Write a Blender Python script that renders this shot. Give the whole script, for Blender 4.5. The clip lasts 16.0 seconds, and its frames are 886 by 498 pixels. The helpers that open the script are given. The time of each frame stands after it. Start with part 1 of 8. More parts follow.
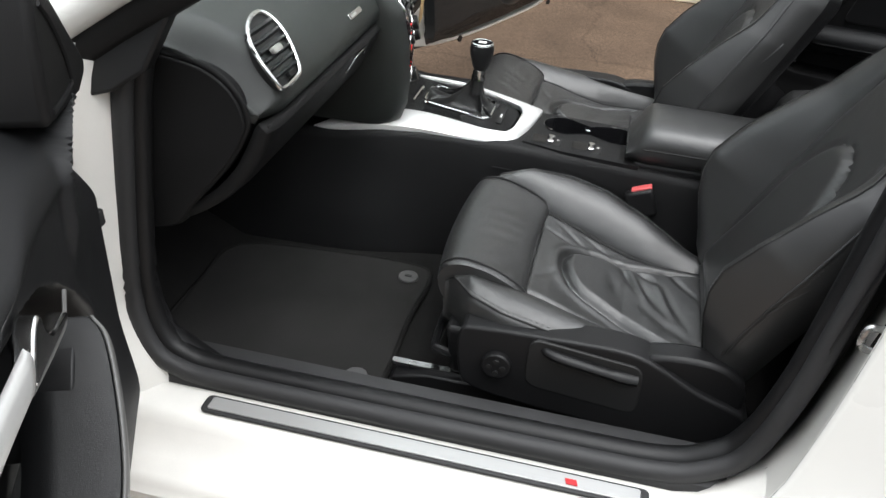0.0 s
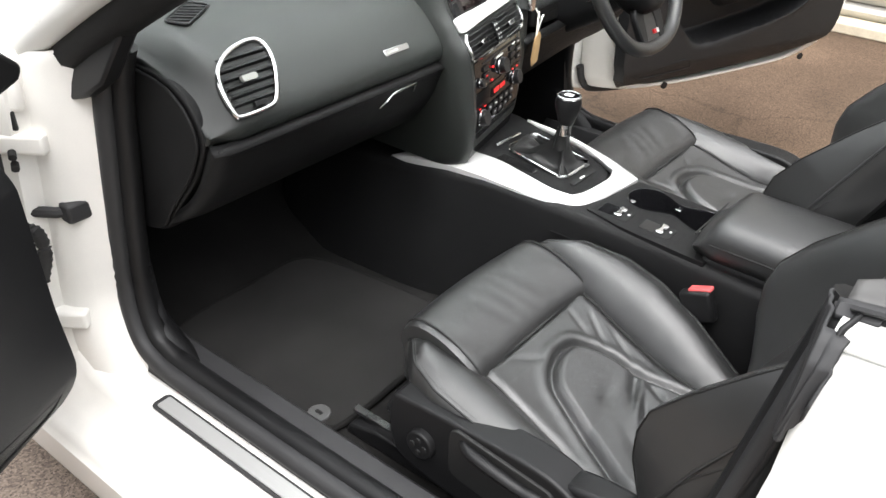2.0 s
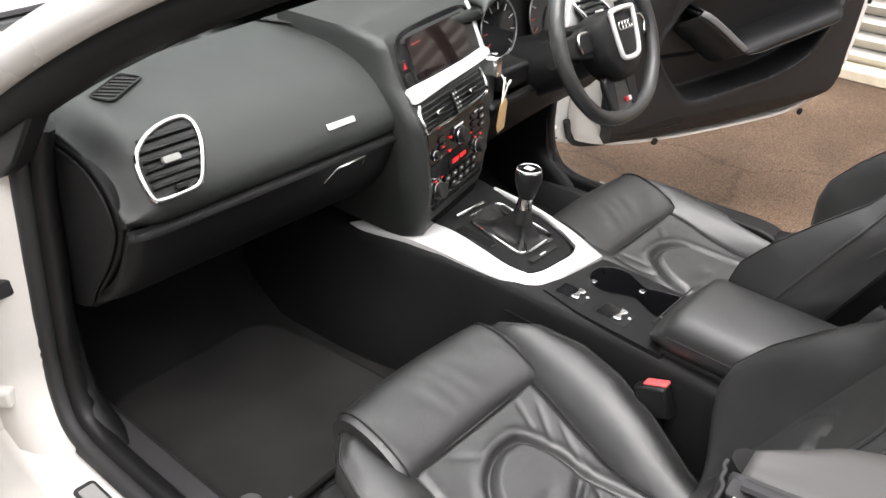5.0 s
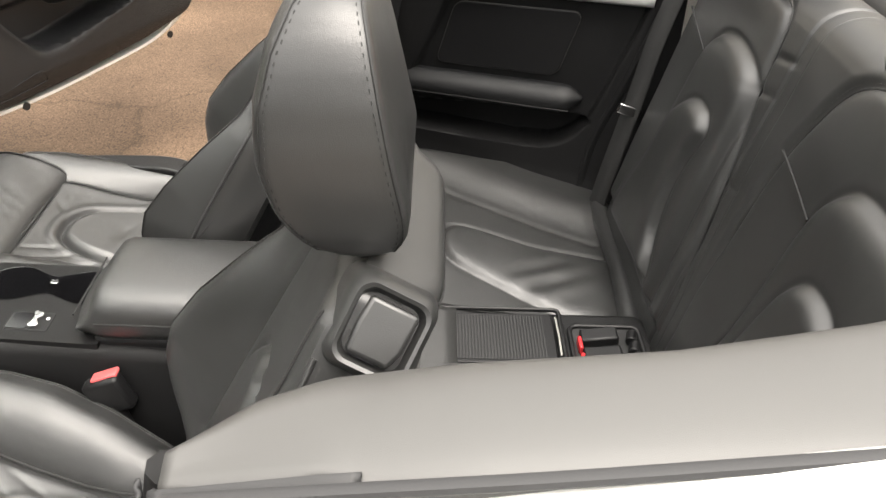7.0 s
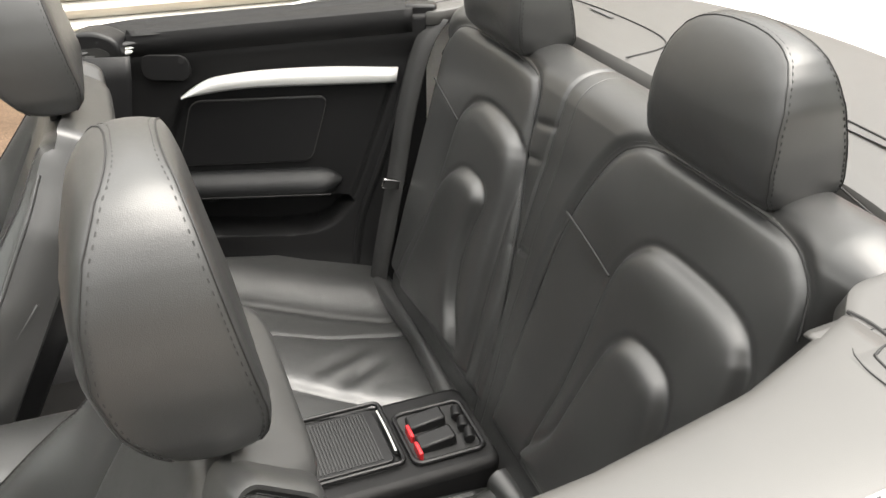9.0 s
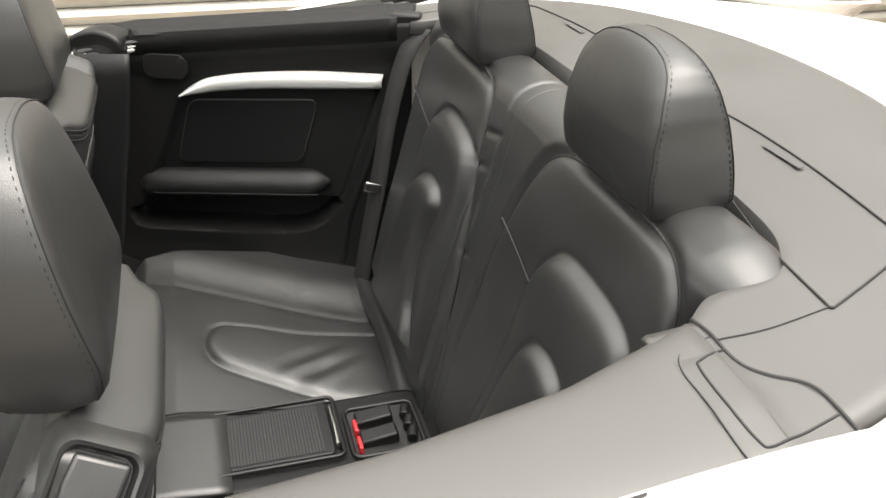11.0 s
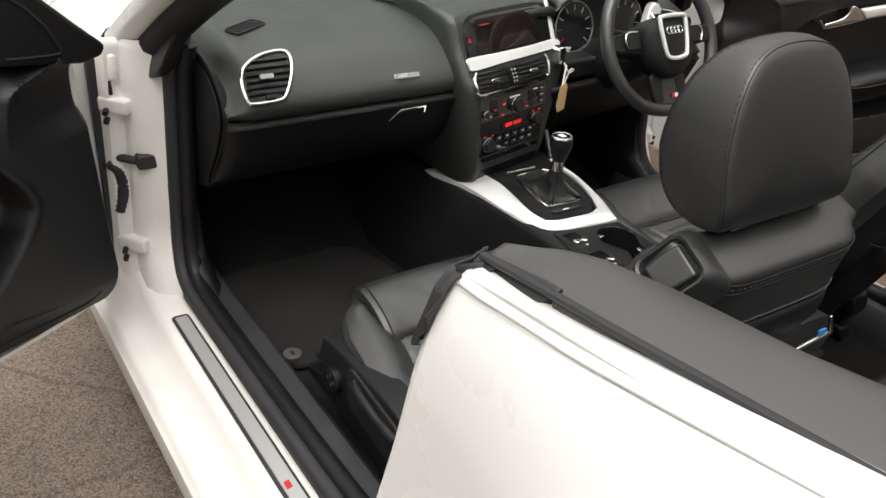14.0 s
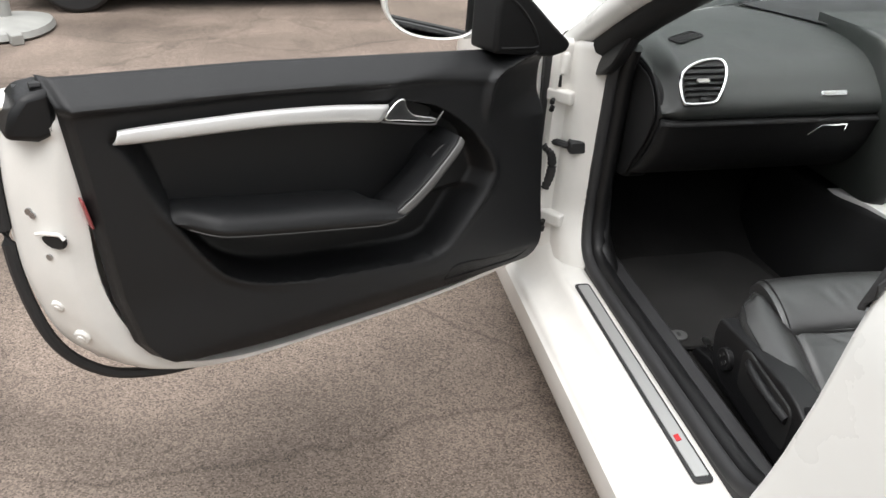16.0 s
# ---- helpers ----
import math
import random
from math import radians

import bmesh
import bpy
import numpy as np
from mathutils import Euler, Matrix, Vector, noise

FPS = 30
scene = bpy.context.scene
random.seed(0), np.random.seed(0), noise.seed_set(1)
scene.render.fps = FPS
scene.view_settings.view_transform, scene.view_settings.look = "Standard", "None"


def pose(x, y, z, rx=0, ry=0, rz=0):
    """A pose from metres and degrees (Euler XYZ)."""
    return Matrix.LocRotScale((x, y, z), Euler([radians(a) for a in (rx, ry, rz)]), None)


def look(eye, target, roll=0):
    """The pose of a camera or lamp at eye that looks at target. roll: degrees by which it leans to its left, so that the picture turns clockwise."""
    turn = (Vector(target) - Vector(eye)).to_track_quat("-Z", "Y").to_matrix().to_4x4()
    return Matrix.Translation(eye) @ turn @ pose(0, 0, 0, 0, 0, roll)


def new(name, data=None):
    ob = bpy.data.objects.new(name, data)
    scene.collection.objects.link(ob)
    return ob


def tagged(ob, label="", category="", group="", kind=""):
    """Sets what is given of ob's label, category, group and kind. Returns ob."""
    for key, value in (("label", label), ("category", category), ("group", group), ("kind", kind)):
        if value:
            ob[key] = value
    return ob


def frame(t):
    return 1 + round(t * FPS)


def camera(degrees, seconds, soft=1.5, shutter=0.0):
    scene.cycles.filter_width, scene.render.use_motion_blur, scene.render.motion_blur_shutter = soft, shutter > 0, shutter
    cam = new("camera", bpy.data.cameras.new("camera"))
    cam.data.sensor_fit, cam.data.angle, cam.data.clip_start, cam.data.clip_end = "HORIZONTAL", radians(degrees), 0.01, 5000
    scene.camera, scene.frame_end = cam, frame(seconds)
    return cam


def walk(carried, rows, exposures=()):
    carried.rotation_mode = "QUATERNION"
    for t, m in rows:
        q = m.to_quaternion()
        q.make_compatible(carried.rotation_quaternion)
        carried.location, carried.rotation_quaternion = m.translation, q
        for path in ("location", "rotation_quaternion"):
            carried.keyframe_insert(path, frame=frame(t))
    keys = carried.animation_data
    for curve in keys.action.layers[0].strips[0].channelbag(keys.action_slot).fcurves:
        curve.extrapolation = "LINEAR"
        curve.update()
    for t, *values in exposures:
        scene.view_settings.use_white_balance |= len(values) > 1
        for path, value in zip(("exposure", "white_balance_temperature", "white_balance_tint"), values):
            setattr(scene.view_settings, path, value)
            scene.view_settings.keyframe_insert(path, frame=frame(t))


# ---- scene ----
cam = camera(55.3, 16.0)
# length of the walk, first eye, and how the first view is turned against the car's axes
METRES, EYE, TILT, LEAN, TURN = 2.31, (0.0, -1.782, 1.354), -32.12, -3.40, 13.52
ROWS = [
    (0.0, 0.0, 0.0, 0.0, 0.0, 0.0, -0.0),
    (0.5, 0.0816, 0.0227, 0.0254, 7.01, -0.21, -3.81),
    (1.0, 0.1522, 0.0454, 0.0365, 12.58, -0.63, -6.8),
    (1.5, 0.2179, 0.0642, 0.046, 18.39, -1.16, -9.88),
    (2.0, 0.2447, 0.0918, 0.0592, 22.36, -1.22, -11.86),
    (2.5, 0.2552, 0.124, 0.0914, 23.91, -0.87, -13.65),
    (3.0, 0.2727, 0.1344, 0.1132, 25.26, -0.61, -14.63),
    (5.5, 0.2785, 0.1471, 0.1175, 22.89, 0.57, -11.68),
    (6.0, 0.2751, 0.158, 0.1181, 12.56, 0.61, -5.55),
    (6.5, 0.2884, 0.1735, 0.1202, 0.22, -0.54, 1.97),
    (7.0, 0.3121, 0.2044, 0.1315, -10.76, -2.79, 8.47),
    (7.5, 0.3239, 0.2169, 0.1493, -19.24, -4.53, 13.62),
    (8.0, 0.3058, 0.2265, 0.1608, -25.25, -5.48, 18.21),
    (8.5, 0.2922, 0.2352, 0.1676, -28.42, -5.49, 19.69),
    (9.0, 0.2904, 0.2342, 0.1755, -29.48, -4.33, 19.95),
    (11.5, 0.3904, 0.1661, 0.1248, -19.83, 0.49, 13.95),
    (12.0, 0.4392, 0.1503, 0.1059, -9.22, 3.86, 8.33),
    (12.5, 0.4777, 0.1429, 0.1067, 3.32, 4.9, 0.23),
    (13.0, 0.5057, 0.132, 0.1016, 16.34, 3.7, -8.65),
    (13.5, 0.521, 0.1186, 0.0889, 28.33, 1.42, -16.36),
    (14.0, 0.5157, 0.0953, 0.0704, 38.74, -1.65, -22.02),
    (14.5, 0.5038, 0.0681, 0.0553, 48.22, -4.91, -25.94),
    (15.0, 0.4965, 0.0402, 0.0431, 55.49, -7.39, -28.28),
    (15.5, 0.5025, 0.0146, 0.0264, 60.73, -9.38, -29.57),
    (16.0, 0.5551, -0.0174, -0.0013, 63.32, -10.53, -29.14),
]
EXPOSURES = [(0.0, 0.45, 6150, 10), (0.6, 1.15, 6200, 10), (1.5, 1.12, 6250, 11), (3.0, 0.90, 6350, 12), (5.5, 1.0, 6500, 15), (6.5, 1.36, 6900, 13), (8.0, 1.68, 6750, 10), (9.0, 1.72, 6750, 10), (11.5, 1.28, 6800, 11), (12.5, 1.12, 6800, 12), (13.5, 0.74, 6800, 13), (14.2, 0.10, 6500, 12), (15.5, 0.15, 6350, 11), (16.0, 0.38, 6300, 11)]
walk(cam, [(t, pose(*EYE, TILT, LEAN, TURN) @ pose(METRES * x, METRES * y, METRES * z, 90 + pitch, roll, yaw)) for t, x, y, z, yaw, pitch, roll in ROWS],
     exposures=EXPOSURES)

# ---- world and light: an overcast day ----
world = bpy.data.worlds.new("sky")
scene.world = world
world.use_nodes = True
wn, wl = world.node_tree.nodes, world.node_tree.links
sky = wn.new("ShaderNodeTexSky")
sky.sky_type, sky.sun_disc = "NISHITA", False
sky.sun_elevation, sky.sun_rotation = radians(66), radians(138)
sky.air_density, sky.dust_density, sky.ozone_density = 1.0, 4.0, 1.0
soft_white = wn.new("ShaderNodeMix")
soft_white.data_type = "RGBA"
soft_white.inputs["Factor"].default_value = 0.85
wl.new(sky.outputs["Color"], soft_white.inputs[6])
# an overcast sky is about three times as bright overhead as at the horizon
spot = wn.new("ShaderNodeTexCoord")
axes = wn.new("ShaderNodeSeparateXYZ")
wl.new(spot.outputs["Generated"], axes.inputs["Vector"])
climb = wn.new("ShaderNodeMapRange")
climb.inputs["To Min"].default_value, climb.inputs["To Max"].default_value = 0.22, 1.0
steep = wn.new("ShaderNodeMath")
steep.operation, steep.use_clamp = "POWER", True
steep.inputs[1].default_value = 1.6
wl.new(axes.outputs["Z"], steep.inputs[0])
wl.new(steep.outputs["Value"], climb.inputs["Value"])
cloud = wn.new("ShaderNodeMix")
cloud.data_type = "RGBA"
cloud.inputs[6].default_value, cloud.inputs[7].default_value = (0, 0, 0, 1), (15.0, 14.9, 14.4, 1)
wl.new(climb.outputs["Result"], cloud.inputs["Factor"])
wl.new(cloud.outputs[2], soft_white.inputs[7])
wl.new(soft_white.outputs[2], wn["Background"].inputs["Color"])
wn["Background"].inputs["Strength"].default_value = 0.15
sun = new("sun", bpy.data.lights.new("sun", "SUN"))
sun.data.energy, sun.data.angle, sun.data.color = 2.0, radians(50), (1.0, 0.975, 0.93)
sun.matrix_world = look((2.2, -2.0, 6.8), (0, 0, 0))


# ---- materials ----
def mat(name, color, rough=0.5, metal=0.0, grain=0.0, grain_size=400.0, vary=0.12, vary_size=6.0, kind="noise",
        coat=0.0, spec=0.5, streak=(1, 1, 1), rough_vary=0.08, tint=None, per_piece=0.0, emit=0.0, wrinkle=0.0, coat_rough=0.05):
    m = bpy.data.materials.new(name)
    m.use_nodes = True
    n, l = m.node_tree.nodes, m.node_tree.links
    b = n["Principled BSDF"]
    b.inputs["Roughness"].default_value, b.inputs["Metallic"].default_value = rough, metal
    b.inputs["Specular IOR Level"].default_value = spec
    b.inputs["Coat Weight"].default_value, b.inputs["Coat Roughness"].default_value = coat, coat_rough
    co = n.new("ShaderNodeTexCoord")
    mp = n.new("ShaderNodeMapping")
    mp.inputs["Scale"].default_value = streak
    l.new(co.outputs["Object"], mp.inputs["Vector"])
    big = n.new("ShaderNodeTexNoise")
    big.inputs["Scale"].default_value, big.inputs["Detail"].default_value = vary_size, 5
    l.new(mp.outputs["Vector"], big.inputs["Vector"])
    fine = n.new("ShaderNodeTexVoronoi" if kind == "cells" else "ShaderNodeTexNoise")
    fine.inputs["Scale"].default_value = grain_size
    l.new(mp.outputs["Vector"], fine.inputs["Vector"])
    fine_out = fine.outputs["Distance"] if kind == "cells" else fine.outputs["Fac"]
    ramp = n.new("ShaderNodeMix")
    ramp.data_type = "RGBA"
    lo = [c * (1 - vary) for c in color]
    hi = [min(1, c * (1 + vary)) for c in (tint or color)]
    ramp.inputs[6].default_value, ramp.inputs[7].default_value = (*lo, 1), (*hi, 1)
    mixf = n.new("ShaderNodeMath")
    mixf.operation = "MULTIPLY_ADD"
    mixf.inputs[1].default_value = 0.35
    l.new(fine_out, mixf.inputs[0])
    spread = n.new("ShaderNodeMapRange")
    spread.inputs["From Min"].default_value, spread.inputs["From Max"].default_value = 0.3, 0.7
    spread.inputs["To Max"].default_value = 0.8
    l.new(big.outputs["Fac"], spread.inputs["Value"])
    l.new(spread.outputs["Result"], mixf.inputs[2])
    fac = mixf.outputs["Value"]
    if per_piece:
        info = n.new("ShaderNodeObjectInfo")
        add = n.new("ShaderNodeMath")
        add.operation = "MULTIPLY_ADD"
        add.inputs[1].default_value = per_piece
        l.new(info.outputs["Random"], add.inputs[0])
        l.new(fac, add.inputs[2])
        fac = add.outputs["Value"]
    l.new(fac, ramp.inputs["Factor"])
    l.new(ramp.outputs[2], b.inputs["Base Color"])
    if rough_vary:
        r = n.new("ShaderNodeMapRange")
        r.inputs["To Min"].default_value, r.inputs["To Max"].default_value = max(0.02, rough - rough_vary), min(1, rough + rough_vary)
        l.new(spread.outputs["Result"], r.inputs["Value"])
        l.new(r.outputs["Result"], b.inputs["Roughness"])
    if grain or wrinkle:
        bump = n.new("ShaderNodeBump")
        bump.inputs["Strength"].default_value, bump.inputs["Distance"].default_value = grain, 0.001
        l.new(fine_out, bump.inputs["Height"])
        if wrinkle:
            soft = n.new("ShaderNodeTexNoise")
            soft.inputs["Scale"].default_value, soft.inputs["Detail"].default_value = 26, 3
            soft.inputs["Distortion"].default_value = 0.6
            l.new(mp.outputs["Vector"], soft.inputs["Vector"])
            b2 = n.new("ShaderNodeBump")
            b2.inputs["Strength"].default_value, b2.inputs["Distance"].default_value = wrinkle, 0.006
            l.new(soft.outputs["Fac"], b2.inputs["Height"])
            l.new(b2.outputs["Normal"], bump.inputs["Normal"])
        l.new(bump.outputs["Normal"], b.inputs["Normal"])
    if emit:
        b.inputs["Emission Color"].default_value, b.inputs["Emission Strength"].default_value = (*color, 1), emit
    return m


LEATHER = mat("black_leather", (0.0225, 0.0227, 0.0226), 0.34, grain=0.25, grain_size=1100, kind="cells", vary=0.2, spec=0.95, wrinkle=0.16, rough_vary=0.06)
LEATHER_PLAIN = mat("black_leather_smooth", (0.0235, 0.0237, 0.0235), 0.38, grain=0.12, grain_size=1200, kind="cells", vary=0.2, spec=0.78, wrinkle=0.07, rough_vary=0.06)
GAITER = mat("soft_gaiter_leather", (0.012, 0.012, 0.012), 0.5, grain=0.25, grain_size=900, kind="cells", vary=0.2, wrinkle=0.5)
PIPE = mat("grey_piping", (0.12, 0.118, 0.115), 0.45, vary=0.1)
STITCH = mat("black_thread", (0.016, 0.016, 0.016), 0.7, vary=0.1)
COVER = mat("grey_black_leatherette", (0.055, 0.0535, 0.0512), 0.46, spec=0.7, grain=0.12, grain_size=1500, kind="cells", vary=0.1)
TRIM = mat("door_trim_plastic", (0.0085, 0.0088, 0.0095), 0.45, spec=0.42, grain=0.35, grain_size=1300, kind="cells", vary=0.14)
SOFT = mat("soft_black_plastic", (0.0080, 0.0080, 0.0083), 0.52, spec=0.24, grain=0.35, grain_size=1300, kind="cells", vary=0.12)
DASH = mat("soft_dash_plastic", (0.0150, 0.0178, 0.0162), 0.44, spec=0.68, grain=0.35, grain_size=1300, kind="cells", vary=0.1)
HARD = mat("hard_black_plastic", (0.0085, 0.0085, 0.0090), 0.42, spec=0.32, grain=0.2, grain_size=1500, vary=0.15)
# near-black for seams and gaps; also stands in for shade in uncut holes
DEEP = mat("dark_plastic_and_recess_shade", (0.010, 0.010, 0.010), 0.6, vary=0.2)
GLOSS = mat("gloss_black_plastic", (0.008, 0.008, 0.009), 0.10, vary=0.1, rough_vary=0.03)
SCREEN = mat("dark_screen_glass", (0.010, 0.006, 0.006), 0.06, vary=0.3, rough_vary=0.02)
RUBBER = mat("black_rubber", (0.022, 0.022, 0.023), 0.6, grain=0.2, grain_size=500, vary=0.2)
CARPET = mat("black_carpet", (0.011, 0.0107, 0.0104), 0.95, grain=1.0, grain_size=900, vary=0.35, vary_size=9, spec=0.1, rough_vary=0.02)
MATTING = mat("black_mat_pile", (0.019, 0.0186, 0.018), 0.95, grain=1.0, grain_size=700, vary=0.3, vary_size=5, spec=0.1, rough_vary=0.02)
WHITE = mat("white_car_paint", (0.80, 0.80, 0.77), 0.28, vary=0.004, coat=0.6, rough_vary=0.01)
JAMB = mat("white_jamb_paint", (0.76, 0.75, 0.715), 0.30, rough_vary=0.02, vary=0.05, vary_size=7, coat=0.3, tint=(0.80, 0.78, 0.74))
ALU = mat("brushed_aluminium", (0.74, 0.74, 0.73), 0.40, metal=0.45, grain=0.25, grain_size=300, streak=(0.05, 1, 1), vary=0.05)
TREAD = mat("worn_brushed_metal", (0.46, 0.46, 0.455), 0.36, metal=0.45, grain=0.3, grain_size=300, streak=(0.05, 1, 1), vary=0.12)
CLIP = mat("dull_grey_plastic", (0.06, 0.06, 0.06), 0.55, vary=0.15)
CHROME = mat("satin_chrome", (0.80, 0.80, 0.80), 0.16, metal=1.0, vary=0.04)
STEEL = mat("bare_steel", (0.45, 0.45, 0.45), 0.3, metal=1.0, vary=0.15)
RED = mat("red_plastic", (0.46, 0.02, 0.025), 0.4, vary=0.1)
RED_PALE = mat("pale_red_plastic", (0.62, 0.10, 0.10), 0.45, vary=0.1)
REFLECT = mat("dull_red_reflector", (0.32, 0.07, 0.07), 0.35, vary=0.1)
LAMP_RED = mat("red_backlight", (0.9, 0.02, 0.02), 0.4, emit=0.3, vary=0.0, rough_vary=0)
LAMP_DIM = mat("dim_red_screen_text", (0.22, 0.02, 0.015), 0.4, emit=0.10, vary=0.0, rough_vary=0)
MARK = mat("pale_print", (0.62, 0.62, 0.60), 0.5, vary=0.05)
THREAD = mat("grey_thread", (0.065, 0.064, 0.062), 0.7, vary=0.1)
TAG = mat("brown_card", (0.50, 0.33, 0.16), 0.8, vary=0.15, vary_size=30)
STRING = mat("white_string", (0.7, 0.68, 0.62), 0.8, vary=0.1)
BELT = mat("black_webbing", (0.014, 0.014, 0.014), 0.75, grain=0.8, grain_size=300, streak=(1, 1, 4), vary=0.2)
MIRROR = mat("mirror_glass", (0.92, 0.93, 0.92), 0.02, metal=1.0, vary=0.0, rough_vary=0)
ROLLER = mat("ribbed_black_lid", (0.018, 0.018, 0.018), 0.5, vary=0.15)
BLUE = mat("blue_plastic", (0.05, 0.25, 0.6), 0.4, vary=0.1)


def ground_material():
    m = mat("worn_asphalt", (0.110, 0.089, 0.074), 0.85, grain=1.0, grain_size=120, vary=0.20, vary_size=0.9, tint=(0.185, 0.152, 0.127), spec=0.25)
    n, l = m.node_tree.nodes, m.node_tree.links
    b = n["Principled BSDF"]
    base = b.inputs["Base Color"].links[0].from_socket
    co = n["Texture Coordinate"]
    chips = n.new("ShaderNodeTexVoronoi")
    chips.inputs["Scale"].default_value = 235
    l.new(co.outputs["Object"], chips.inputs["Vector"])
    hue = n.new("ShaderNodeValToRGB")
    for e, (p, c) in zip(hue.color_ramp.elements, ((0.0, (0.35, 0.35, 0.36, 1)), (1.0, (2.1, 2.1, 2.1, 1)))):
        e.position, e.color = p, c
    l.new(chips.outputs["Color"], hue.inputs["Fac"])
    mul = n.new("ShaderNodeMix")
    mul.data_type, mul.blend_type = "RGBA", "MULTIPLY"
    mul.inputs["Factor"].default_value = 0.9
    l.new(base, mul.inputs[6])
    l.new(hue.outputs["Color"], mul.inputs[7])
    # damp brown mud on the far side of the yard, with a ragged edge
    axes = n.new("ShaderNodeSeparateXYZ")
    l.new(co.outputs["Object"], axes.inputs["Vector"])
    ragged = n.new("ShaderNodeTexNoise")
    ragged.inputs["Scale"].default_value, ragged.inputs["Detail"].default_value = 1.6, 6
    l.new(co.outputs["Object"], ragged.inputs["Vector"])
    shift = n.new("ShaderNodeMath")
    shift.operation = "MULTIPLY_ADD"
    shift.inputs[1].default_value = 2.6
    l.new(ragged.outputs["Fac"], shift.inputs[0])
    l.new(axes.outputs["Y"], shift.inputs[2])
    far = n.new("ShaderNodeMapRange")
    far.inputs["From Min"].default_value, far.inputs["From Max"].default_value = 1.9, 2.9
    l.new(shift.outputs["Value"], far.inputs["Value"])
    mud = n.new("ShaderNodeMix")
    mud.data_type, mud.blend_type = "RGBA", "MULTIPLY"
    mud.inputs[7].default_value = (0.60, 0.51, 0.415, 1)
    l.new(far.outputs["Result"], mud.inputs["Factor"])
    l.new(mul.outputs[2], mud.inputs[6])
    # worn patches and thin cracks
    worn = n.new("ShaderNodeTexNoise")
    worn.inputs["Scale"].default_value, worn.inputs["Detail"].default_value, worn.inputs["Distortion"].default_value = 1.3, 9, 0.8
    l.new(co.outputs["Object"], worn.inputs["Vector"])
    tone = n.new("ShaderNodeValToRGB")
    for e, (p, c) in zip(tone.color_ramp.elements, ((0.34, (0.66, 0.64, 0.62, 1)), (0.62, (1.14, 1.10, 1.08, 1)))):
        e.position, e.color = p, c
    l.new(worn.outputs["Fac"], tone.inputs["Fac"])
    patch = n.new("ShaderNodeMix")
    patch.data_type, patch.blend_type = "RGBA", "MULTIPLY"
    patch.inputs["Factor"].default_value = 0.8
    l.new(mud.outputs[2], patch.inputs[6])
    l.new(tone.outputs["Color"], patch.inputs[7])
    bend = n.new("ShaderNodeMix")
    bend.data_type = "RGBA"
    bend.inputs["Factor"].default_value = 0.35
    l.new(co.outputs["Object"], bend.inputs[6])
    l.new(worn.outputs["Color"], bend.inputs[7])
    crack = n.new("ShaderNodeTexVoronoi")
    crack.feature = "DISTANCE_TO_EDGE"
    crack.inputs["Scale"].default_value = 1.1
    l.new(bend.outputs[2], crack.inputs["Vector"])
    thin = n.new("ShaderNodeMapRange")
    thin.inputs["From Min"].default_value, thin.inputs["From Max"].default_value = 0.0, 0.012
    thin.inputs["To Min"].default_value = 0.55
    l.new(crack.outputs["Distance"], thin.inputs["Value"])
    line = n.new("ShaderNodeMix")
    line.data_type, line.blend_type = "RGBA", "MULTIPLY"
    line.inputs["Factor"].default_value = 0.6
    l.new(patch.outputs[2], line.inputs[6])
    l.new(thin.outputs["Result"], line.inputs[7])
    l.new(line.outputs[2], b.inputs["Base Color"])
    return m


GROUND = ground_material()
SHUTTER = mat("weathered_shutter_steel", (0.50, 0.49, 0.45), 0.38, metal=0.25, vary=0.12, vary_size=3, streak=(1, 1, 0.2), per_piece=0.2)
BRICK = mat("orange_brick", (0.50, 0.19, 0.09), 0.85, grain=0.8, grain_size=200, vary=0.25, per_piece=0.5)
MORTAR = mat("pale_mortar", (0.55, 0.5, 0.42), 0.95, grain=0.6, grain_size=200, vary=0.2)
CONCRETE = mat("pale_concrete", (0.62, 0.55, 0.42), 0.9, grain=0.8, grain_size=90, vary=0.3, vary_size=5)
LEAF = mat("hedge_leaf", (0.05, 0.10, 0.03), 0.6, vary=0.4, vary_size=20)
GREYP = mat("grey_weathered_plastic", (0.33, 0.33, 0.31), 0.6, vary=0.2)


def glass_material():
    m = bpy.data.materials.new("clear_glass")
    m.use_nodes = True
    b = m.node_tree.nodes["Principled BSDF"]
    b.inputs["Base Color"].default_value = (0.93, 0.97, 0.95, 1)
    b.inputs["Roughness"].default_value, b.inputs["Transmission Weight"].default_value, b.inputs["IOR"].default_value = 0.02, 1.0, 1.05
    return m


GLASS = glass_material()


# ---- builders ----
V = Vector


def thing(name, at=(0, 0, 0)):
    ob = new(name)
    ob.location = at
    ob.empty_display_size = 0.1
    return ob


